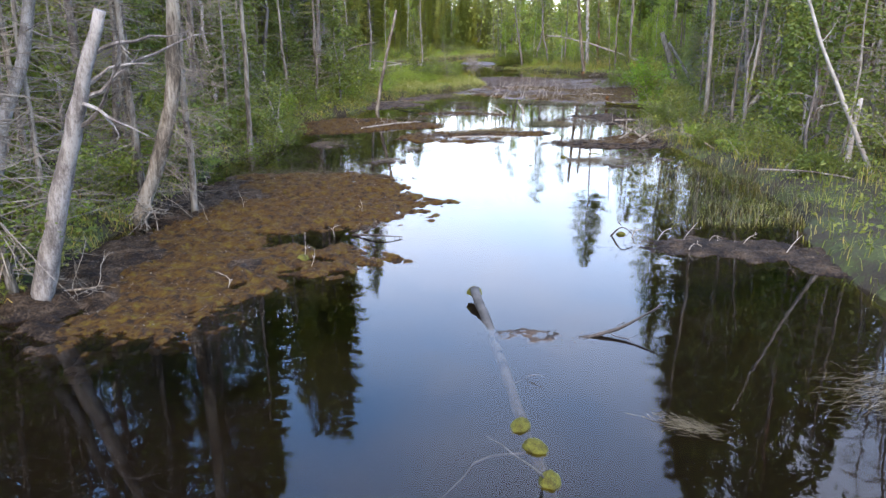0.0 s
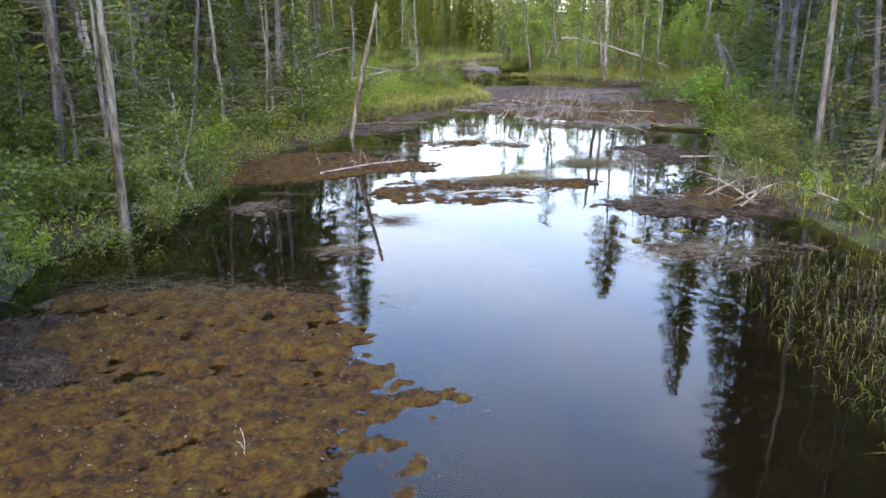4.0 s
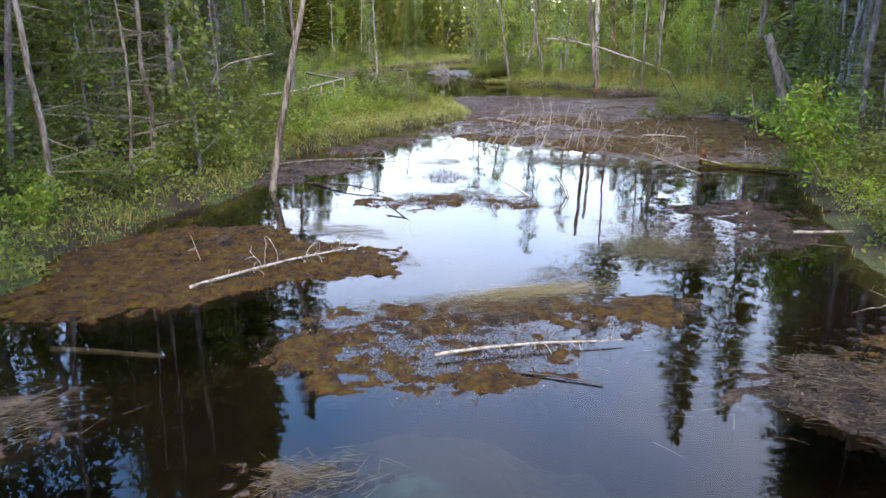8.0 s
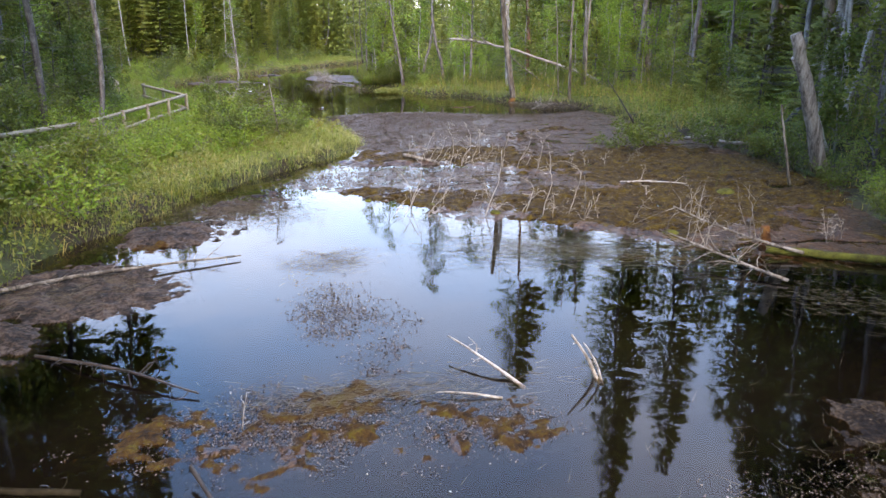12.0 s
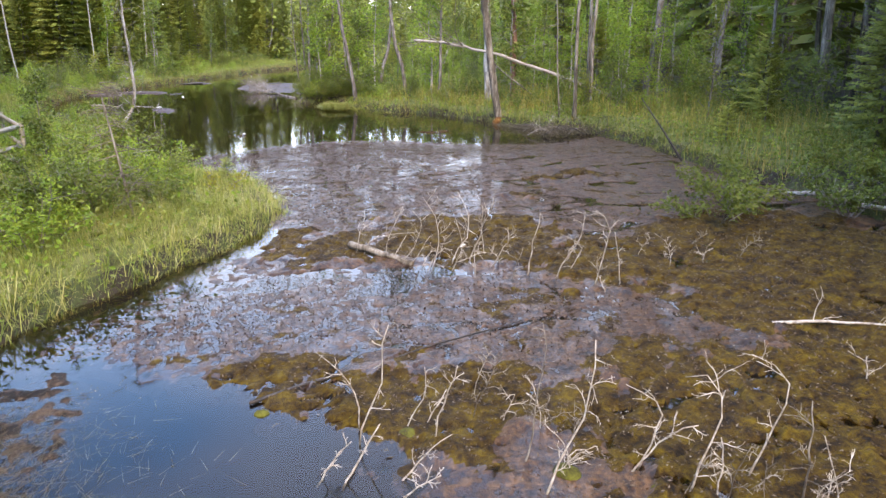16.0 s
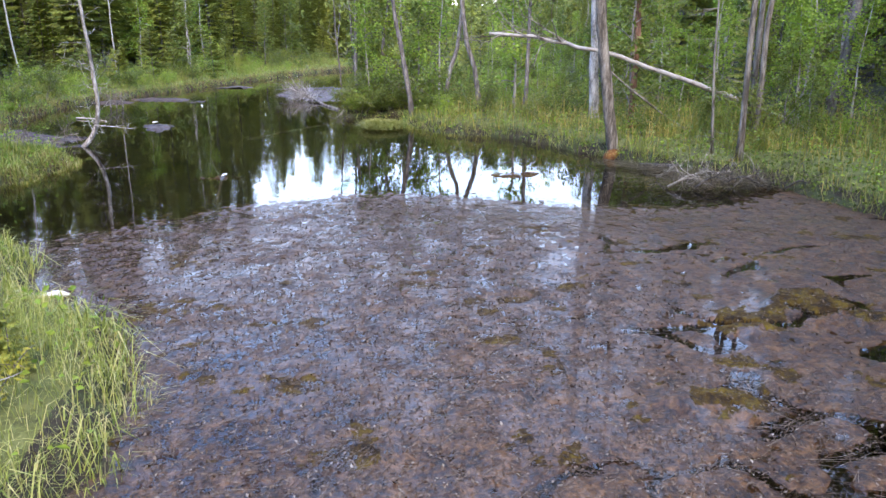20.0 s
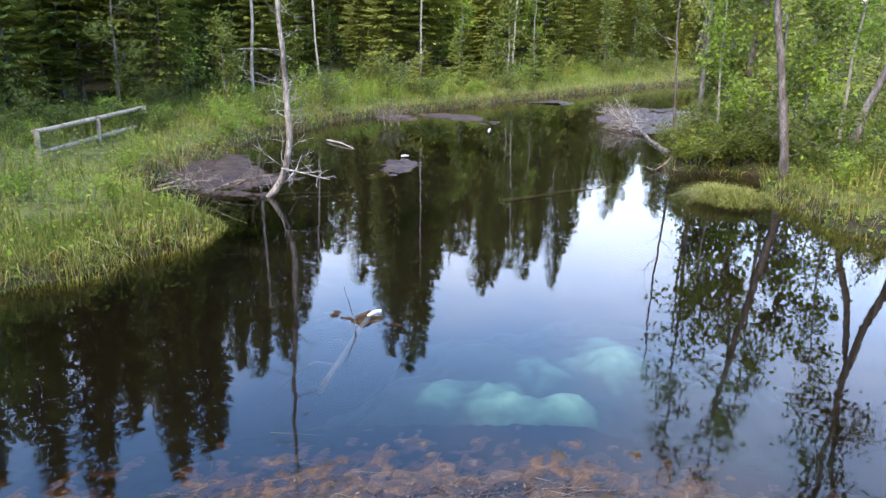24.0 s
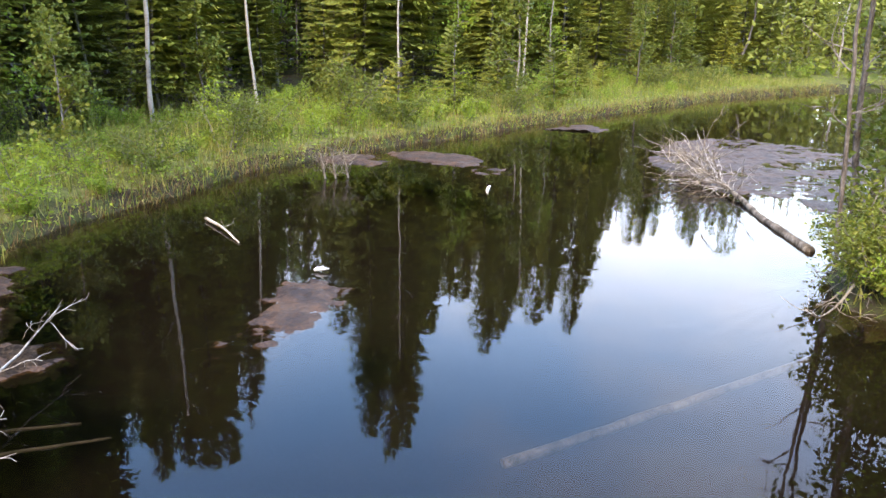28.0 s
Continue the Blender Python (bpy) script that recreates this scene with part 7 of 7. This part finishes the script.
fan = bough("fallen_tree", "fallen grey tree with a brushy crown of bare branches", "log", [(4.85, 75.05, 0.02), (4.4, 76.7, 0.03), (3.95, 78.6, 0.08), (3.4, 80.2, 0.2), (2.9, 81.3, 0.35)], 0.075, 0.025, MAT_DEAD, 0, 0.1, 670, sides=10)
for k in range(96):
    d, u = np.array([-0.55, 0.5, 0.3]) + r.normal(size=3) * (0.55, 0.5, 0.4), r.random()
    pts = wander((-0.95 - 1.0 * u, 3.7 + 2.5 * u, 0.08 + 0.25 * u), d, r.uniform(0.6, 1.5), 7, r, 0.16, 0.3)
    pts[:, 2] = np.maximum(pts[:, 2], -0.05)
    g = Geo()
    g.tube(pts, np.linspace(0.009, 0.003, 8), 4)
    for _ in range(3):
        j = int(r.integers(2, 7))
        g.tube(wander(pts[j], pts[j] - pts[j - 1] + r.normal(size=3) * 0.1, r.uniform(0.2, 0.5), 4, r, 0.2), np.linspace(0.009, 0.003, 5), 3)
    part("branch", g, MAT_DEAD if k % 3 else MAT_ASH, fan)
bough("sunken_log", "pale drowned log below the surface", "log", [(1.9, 68.2, -0.14), (3.1, 69.5, -0.1), (4.4, 71.0, -0.06)], 0.045, 0.04, MAT_SUNK, 0, 0.1, 680)
bough("sunken_log", "pale drowned log with weed on its tip", "log", [(2.1, 59.9, -0.3), (2.1, 61.1, 0.02)], 0.04, 0.04, MAT_SUNK, 4, 0.7, 681, -0.3, (0.3, 0.9), 0)
raft("litter_mat", "rusty clot of weed on a drowned log", blobs((2.0, 61.15, 0.3, 0.15, 0)), (1.5, 60.7, 2.5, 61.6), MAT_MOSS, 0.02, 0.02, 0.12, 0.03, 0.03, 682)


def scrap(x, y, z, ln, w, turn, label, seed):
    r = np.random.default_rng(seed)
    g = Geo()
    g.tube(smooth_line([(-ln / 2, 0, 0), (0, 0.02, w * 0.6), (ln / 2, 0, 0.01)], 6, r, 0.01), np.array([0.5, 0.9, 1, 1, 0.8, 0.3]) * w, 7, 0.3, r)
    ob = new("bark_scrap", g.mesh("bark_scrap", MAT_WHITE, True))
    ob.matrix_basis = pose(x, y, z, 0, 0, turn)
    return tagged(ob, label, "bark", group="scraps of white bark")


scrap(2.12, 61.25, 0.03, 0.22, 0.025, 60, "pale torn end of a drowned log", 690)
scrap(-1.5, 71.6, 0.03, 0.18, 0.03, 20, "scrap of white bark on the mud bar", 691)
scrap(-0.85, 77.6, 0.01, 0.6, 0.035, 100, "short white birch stick afloat", 692)
scrap(1.1, 53.6, 0.02, 0.35, 0.04, 5, "short white birch stick afloat", 693)
scrap(5.4, 46.4, 0.05, 0.15, 0.02, 40, "crumb of white bark on the moss", 695)
bough("water_branch", "pale stick lying at the far bank", "branch", [(-4.6, 73.4, 0.03), (-3.9, 72.9, 0.06), (-3.3, 72.4, 0.02)], 0.03, 0.012, MAT_PALE, 2, 0.4, 696)

# the bushy islet
for x, y, s, k in ((5.7, 72.9, 0.55, "willow"), (6.2, 72.8, 0.6, "willow"), (6.6, 72.9, 0.55, "bright"), (5.5, 72.6, 0.6, "bright"), (7.2, 72.7, 0.5, "willow"), (5.4, 73.3, 0.6, "bright"), (6.2, 73.4, 0.7, "willow"), (7.9, 71.5, 0.5, "willow"), (8.4, 70.0, 0.7, "bright"), (5.3, 72.7, 0.45, "willow"), (5.3, 74.0, 0.5, "bright")):
    plant(k, x, y, s)
for x, y, v, s in ((5.4, 74.2, 0, 0.75), (6.7, 74.5, 2, 0.65), (8.6, 71.6, 2, 0.7), (9.6, 70.2, 2, 0.75), (10.8, 69.0, 0, 0.8)):
    plant("birch", x, y, s * 1.1, v)
for x, y, s in ((5.8, 74.6, 0.95), (6.9, 75.4, 1.0), (7.7, 73.4, 0.9), (6.2, 77.0, 0.9)):
    plant("sapling", x, y, s)
for x, y, lx, rad in ((-10.1, 83.8, -0.5, 0.05), (-12.6, 84.6, 0.1, 0.055), (-6.4, 86.4, 0.0, 0.04), (-11.4, 80.4, 0.3, 0.07), (-14.4, 81.6, -0.2, 0.07), (-9.4, 92.0, 0.1, 0.06), (-4.4, 96.0, 0.2, 0.05), (-13.0, 76.5, 0.2, 0.06)):
    bough("white_birch", "slim white birch at the edge of the far wood", "tree", [(x, y, 0.4), (x + lx * 0.4, y, 3.0), (x + lx, y, 8.5)], rad, rad * 0.5, MAT_BIRCH, 8, 1.1, int(abs(x) * 40 + y), 0.3, (0.45, 1), 2, 8, stem="trunk")
for x, y, s in ((-11.8, 74.4, 1.1), (-12.8, 76.0, 1.0), (-11.0, 72.4, 0.9)):
    plant("sapling", x, y, s)
for x, y, s in ((5.9, 73.0, 0.6), (8.6, 72.6, 0.8), (10.8, 70.2, 0.9), (7.4, 74.6, 0.9)):
    plant("pale", x, y, s)
for x, y, lx, rad, k in ((5.03, 73.9, -0.25, 0.035, 0), (5.7, 76.95, -0.25, 0.06, 1), (5.95, 77.3, 0.3, 0.05, 2)):
    bough("alder", "slim grey alder standing on the tip of the islet", "tree", [(x, y, -0.05), (x + lx * 0.7, y, 1.8), (x + lx, y, 3.4), (x + lx * 1.1, y, 6.0)], rad, rad * 0.4, MAT_BARK, 7, 0.9, 745 + k, 0.3, (0.25, 1), 2, 8, stem="trunk")
dense = make_shrub(1.35, 735, "dense_bush", "dense dark green bush on the islet", 0.075, 3400, 9, MAT_LEAF, 0.7)
dense.matrix_basis = pose(5.6, 72.5, gz(5.6, 72.5))
for x, y, z in ((6.4, 72.7, 70), (7.2, 73.0, 140), (5.7, 74.3, 200), (5.9, 75.4, 300), (7.2, 72.9, 20)):
    copy_thing(dense, pose(x, y, gz(x, y), 0, 0, z))
bough("leaning_snag", "small grey leaning trunk on the shore", "dead tree", [(7.3, 70.8, 0.02), (7.2, 70.8, 1.2), (6.9, 70.8, 2.8), (6.5, 70.9, 5.5)], 0.1, 0.05, MAT_BARK, 5, 0.5, 700, -0.1, (0.1, 0.4), 1, 9, stem="trunk")
for k in range(4):
    bough("brushwood", "bare twigs hanging into the water", "brushwood", [(5.0 + 0.15 * k, 72.6 + 0.5 * k, 0.3), (4.8 + 0.1 * k, 72.3 + 0.5 * k, 0.1), (4.55 + 0.1 * k, 72.1 + 0.5 * k, -0.04)], 0.02, 0.006, MAT_DEAD, 8, 0.5, 705 + k, 0.0, (0, 1), 2, 5)
meadow("sedge_grass", "pale sedge fringe standing in the shallows", 7000, (7.0, 66.5, 13, 70.4), -0.35, 0.3, 0.2, 0.42, 0.014, 0.8, MAT_GRASS, 711, 0.7)
r = np.random.default_rng(712)
ta, tr = r.random(5200) * 6.283, np.sqrt(r.random(5200))
tp = np.stack([6.15 + np.cos(ta) * tr * 0.6, 69.2 + np.sin(ta) * tr * 0.5 - 0.2 * np.cos(ta) * tr, np.full(5200, -0.05)], 1)
tp = tp[fbm(tp[:, 0] * 2.2, tp[:, 1] * 2.2, 3, 714) + 0.55 > 0.6 * tr ** 2]
g = Geo()
g.blades(tp, r.uniform(0.15, 0.5, len(tp)) * (0.6 + 0.9 * (fbm(tp[:, 0] * 3, tp[:, 1] * 3, 2, 715) + 0.4)), 0.012 * r.uniform(0.6, 1.3, len(tp)), r.uniform(0.3, 2.2, len(tp)), r)
stuff("sedge_tussock", g, MAT_GRASS, "drooping pale green sedge tussock standing in shallow water", "grass")
meadow("sedge_grass", "pale sedge fringe by the dead birch", 9000, (-3.6, 60.5, -0.6, 65), -0.3, 1.0, 0.25, 0.5, 0.014, 0.8, MAT_GRASS, 713, 0.7)

# pale silt of springs on the bed; its deeper parts carry the water's teal as colour
def silt(label, field, box, top, rough, seed, step=0.08):
    """A soft bank of silt on the bed, fading into it all round."""
    sx, sy = np.meshgrid(np.arange(box[0], box[2], step), np.arange(box[1], box[3], step))
    sf = field(sx, sy) + rough * fbm(sx * 1.3, sy * 1.3, 5, seed) - 0.15
    sz = top + 0.34 * np.clip(sf, -0.6, 0.5) + 0.05 * fbm(sx * 3, sy * 3, 3, seed + 2) - 0.7 * np.clip(-sf - 0.9, 0, 2)
    k, m = np.meshgrid(np.arange(sx.shape[0] - 1), np.arange(sx.shape[1] - 1), indexing="ij")
    q = (k * sx.shape[1] + m).ravel()
    t = np.vstack([np.stack([q, q + 1, q + sx.shape[1] + 1], 1), np.stack([q, q + sx.shape[1] + 1, q + sx.shape[1]], 1)])
    return tagged(new("spring_silt", tri_mesh("spring_silt", np.stack([sx.ravel(), sy.ravel(), sz.ravel()], 1), t, MAT_SILT, True)), label, "silt", kind="stuff")


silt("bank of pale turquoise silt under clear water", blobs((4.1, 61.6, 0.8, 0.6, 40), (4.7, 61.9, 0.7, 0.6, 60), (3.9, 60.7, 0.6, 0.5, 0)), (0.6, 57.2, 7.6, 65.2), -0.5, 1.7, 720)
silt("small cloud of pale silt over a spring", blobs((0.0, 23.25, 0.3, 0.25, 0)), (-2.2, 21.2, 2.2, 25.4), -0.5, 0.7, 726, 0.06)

for x, y, s in ((-5.5, 20.5, 0.6), (-5.35, 22.2, 0.55), (-5.2, 23.8, 0.6), (-5.4, 25.2, 0.7)):
    plant("willow", x, y, s)

for x, y, s, k in BANK_BUSHES:
    plant(k, x, y, s)

# the leafy rowan over the brown water
plant("sapling", 9.2, 33.9, 0.55, 0)
young = make_shrub(2.5, 730, "rowan_bush", "bright green young rowan leaning over the water", 0.13, 1900, 5, MAT_ROWAN, 0.45)
young.matrix_basis = pose(9.4, 33.2, max(gz(9.4, 33.2), 0))
low = make_shrub(1.2, 731, "alder_bush", "leafy alder sprawling over the drowned moss", 0.09, 1400, 6, MAT_LEAF, 1.1)
low.matrix_basis = pose(11.6, 48.2, 0.05)
copy_thing(low, pose(10.4, 46.9, 0.05, 0, 0, 200))
copy_thing(low, pose(13.0, 46.6, 0.1, 0, 0, 60))
for x, y, s, k in ((8.6, 30.8, 0.7, "bright"), (9.2, 32.2, 0.7, "willow"), (8.0, 28.6, 0.5, "willow"), (8.2, 20.6, 0.4, "bright"), (13.2, 44.6, 0.6, "willow"), (14.6, 47.6, 0.7, "willow"), (14.8, 49.0, 0.6, "willow"), (15.2, 53.6, 0.55, "young"), (17.5, 55.0, 0.8, "young"), (15.0, 45.0, 0.8, "young")):
    plant(k, x, y, s)

MAT_CRUMB = leafy("dark weed crumbs", [(0.0, (0.025, 0.01625, 0.0105)), (0.6, (0.075, 0.05, 0.03413)), (0.95, (0.15, 0.1125, 0.08138)), (1.0, (0.25, 0.2125, 0.1706))], 0.1, 0.6, 0.0)


# crumbs of weed and bark afloat between and around the mats
def crumbs(name, label, n, field, box, seed, mat, size, lo=-0.6, ragged=0.9, flat=0.96):
    """Loose flecks on the open water, thinning out towards the edge of a drift."""
    r = np.random.default_rng(seed)
    x, y = r.uniform(box[0], box[2], n), r.uniform(box[1], box[3], n)
    f = field(x, y) + ragged * fbm(x * 1.4, y * 1.4, 4, seed) + 0.5 * fbm(x * 6, y * 6, 2, seed + 1)
    ok = np.clip((f - lo) / 0.7, 0, 1) ** 1.6 > r.random(n)
    m = int(ok.sum())
    g = Geo()
    g.leaves(np.stack([x[ok], y[ok], r.uniform(0.004, 0.012, m)], 1), size * r.uniform(0.4, 1.5, m), r, flat, 0.6)
    return stuff(name, g, mat, label, "weed")


crumbs("weed_drift", "thin drift of grey-brown weed crumbs on open water", 34000, blobs((1.1, 35.5, 0.9, 1.1, 10), (1.5, 34.2, 0.4, 0.6, 0)), (-0.3, 33.0, 2.9, 37.2), 820, MAT_CRUMB, 0.026, -0.05)
crumbs("weed_drift", "narrow strip of weed crumbs on open water", 9000, blobs((1.1, 38.05, 0.6, 0.12, 4)), (0.2, 37.6, 2.0, 38.5), 821, MAT_CRUMB, 0.026, -0.05, 0.3)
crumbs("weed_drift", "weed crumbs round the broken moss patches", 60000, blobs((0.3, 32.6, 1.7, 0.9, 8), (1.9, 32.3, 1.1, 0.7, 0), (1.3, 33.6, 0.5, 0.6, 0)), (-2.0, 31.0, 3.6, 34.4), 822, MAT_CRUMB, 0.024, 0.0)
crumbs("weed_drift", "weed crumbs round the ragged olive mat", 90000, blobs((0.4, 25.3, 2.3, 1.5, 4), (2.6, 26.0, 1.4, 0.9, 10)), (-2.8, 22.8, 4.6, 28.0), 823, MAT_CRUMB, 0.022, 0.0)
crumbs("weed_drift", "weed crumbs off the tip of the moss mat", 20000, blobs((-0.8, 28.4, 1.3, 0.9, -4)), (-2.4, 26.8, 1.2, 30.0), 824, MAT_CRUMB, 0.022, 0.0)
crumbs("weed_drift", "weed crumbs at the edge of the drowned litter", 36000, blobs((-0.3, 41.5, 0.9, 1.5, -25), (1.1, 37.6, 0.7, 0.6, 0)), (-2.0, 36.6, 2.2, 43.6), 825, MAT_CRUMB, 0.022, 0.0)
crumbs("weed_drift", "fine grey-brown weed crumbs over the drowned carpet", 210000, lambda x, y: np.minimum(np.minimum(carpet(x, y), (9.5 - x) * 0.3), 0.5 - MOSSY(x, y)), (-1.4, 41.0, 9.6, 58.6), 835, MAT_CRUMB, 0.03, 0.1, 1.6)
crumbs("weed_drift", "weed crumbs round the drowned log", 2500, blobs((1.05, 8.25, 0.5, 0.2, -6)), (0.3, 7.7, 1.9, 8.8), 826, MAT_CRUMB, 0.02, -0.05, 0.3)
crumbs("weed_drift", "weed crumbs off the peat shore", 44000, blobs((5.0, 29.6, 1.9, 1.9, 0), (4.6, 23.8, 1.6, 0.9, -10)), (2.6, 22.0, 7.4, 32.2), 827, MAT_CRUMB, 0.022, 0.0)
straw("straw_drift", "grey-green dead grass drifting in front of the moss", 900, 5.2, 37.2, 2.6, 1.1, -18, 828, 0.04, 0.45, 0.01, MAT_MARSH)
straw("straw_drift", "pale straw drifting in front of the moss", 450, 4.8, 37.3, 2.4, 1.0, -18, 829, 0.05, 0.5)
straw("straw_drift", "bright dry straw washed together in arcs", 900, 1.7, 26.75, 1.2, 0.3, 14, 840, 0.04, 0.45, 0.02, MAT_HAY)
straw("straw_drift", "drowned pale straw dissolving into the water", 500, 2.3, 27.5, 0.9, 0.6, 50, 841, 0.015, 0.3, 0.0)
straw("straw_drift", "grey-green dead grass afloat off the peat", 1500, 4.0, 28.9, 1.0, 0.8, 40, 842, 0.035, 0.4, 0.005, MAT_MARSH)
straw("straw_drift", "pale straw on the drowned litter", 900, -0.4, 41.0, 1.4, 1.7, 60, 830, 0.04, 0.4)
straw("straw_drift", "drowned straw afloat off the litter", 170, 1.1, 37.5, 0.9, 0.8, 30, 831, 0.02, 0.4)
cushion(5.8, 36.95, -0.02, 0.28, 0.16, 0.05, 832, MAT_OLIVE, "low olive moss lump at the edge of the carpet")
cushion(6.4, 36.65, -0.02, 0.25, 0.18, 0.06, 833, MAT_OLIVE, "low olive moss lump at the edge of the carpet")
bough("rotten_stump", "short rotten orange stump beside the mossy log", "stump", [(8.0, 36.75, 0.0), (7.98, 36.75, 0.2), (7.95, 36.75, 0.42)], 0.11, 0.07, MAT_RUST, 0, 0.1, 834, sides=11, stem="trunk")

# flakes of leaf and bark over the mats
def litter(name, label, n, field, box, seed, mat, size=0.035, z=0.03):
    r = np.random.default_rng(seed)
    x, y = r.uniform(box[0], box[2], n), r.uniform(box[1], box[3], n)
    ok = (field(x, y) > 0.1) & (fbm(x * 0.9, y * 0.9, 3, seed) + 0.5 > r.random(n) * 0.9)
    x, y = x[ok], y[ok]
    top = np.full(len(x), -1.0)
    for rx, ry, res, h in RAFTS:
        i, j = np.floor((y - ry) / res).astype(int), np.floor((x - rx) / res).astype(int)
        on = (i >= 0) & (j >= 0) & (i < h.shape[0]) & (j < h.shape[1])
        top[on] = np.maximum(top[on], h[i[on], j[on]])
    x, y, z = x[top > 0.004], y[top > 0.004], top[top > 0.004] + 0.006
    g = Geo()
    g.leaves(np.stack([x, y, z + r.normal(size=len(x)) * 0.004], 1), size * r.uniform(0.5, 1.6, len(x)), r, 0.9, 0.5)
    return stuff(name, g, mat, label, "litter")


litter("leaf_litter", "brown leaf flakes strewn over the drowned carpet", 230000, carpet, (-1.6, 34.2, 14.6, 59.6), 801, MAT_FLAKE, 0.028, 0.012)
litter("leaf_litter", "brown leaf flakes strewn over the moss", 14000, blobs((-3.5, 14, 3, 6, 0)), (-6.6, 7, 0.6, 19.4), 803, MAT_FLAKE, 0.03, 0.07)
litter("leaf_litter", "brown leaf flakes strewn over the moss", 9000, blobs((-3.5, 28.6, 2.1, 2.2, 0), (-1.2, 28.3, 1.5, 0.85, -4), (0.3, 25.2, 2.0, 1.25, 4)), (-6.2, 23.4, 3, 31), 805, MAT_FLAKE, 0.03, 0.05)
litter("leaf_litter", "brown leaf flakes strewn over the peat", 16000, blobs((5.8, 30.0, 1.7, 1.8, 0), (7.0, 31.0, 1.2, 1.6, 0), (5.3, 23.7, 2.0, 0.95, -10), (6.4, 24.4, 1.2, 1.4, 0), (5.2, 11.7, 1.8, 0.75, -14)), (3, 10, 8.6, 33), 807, MAT_FLAKE, 0.03, 0.06)
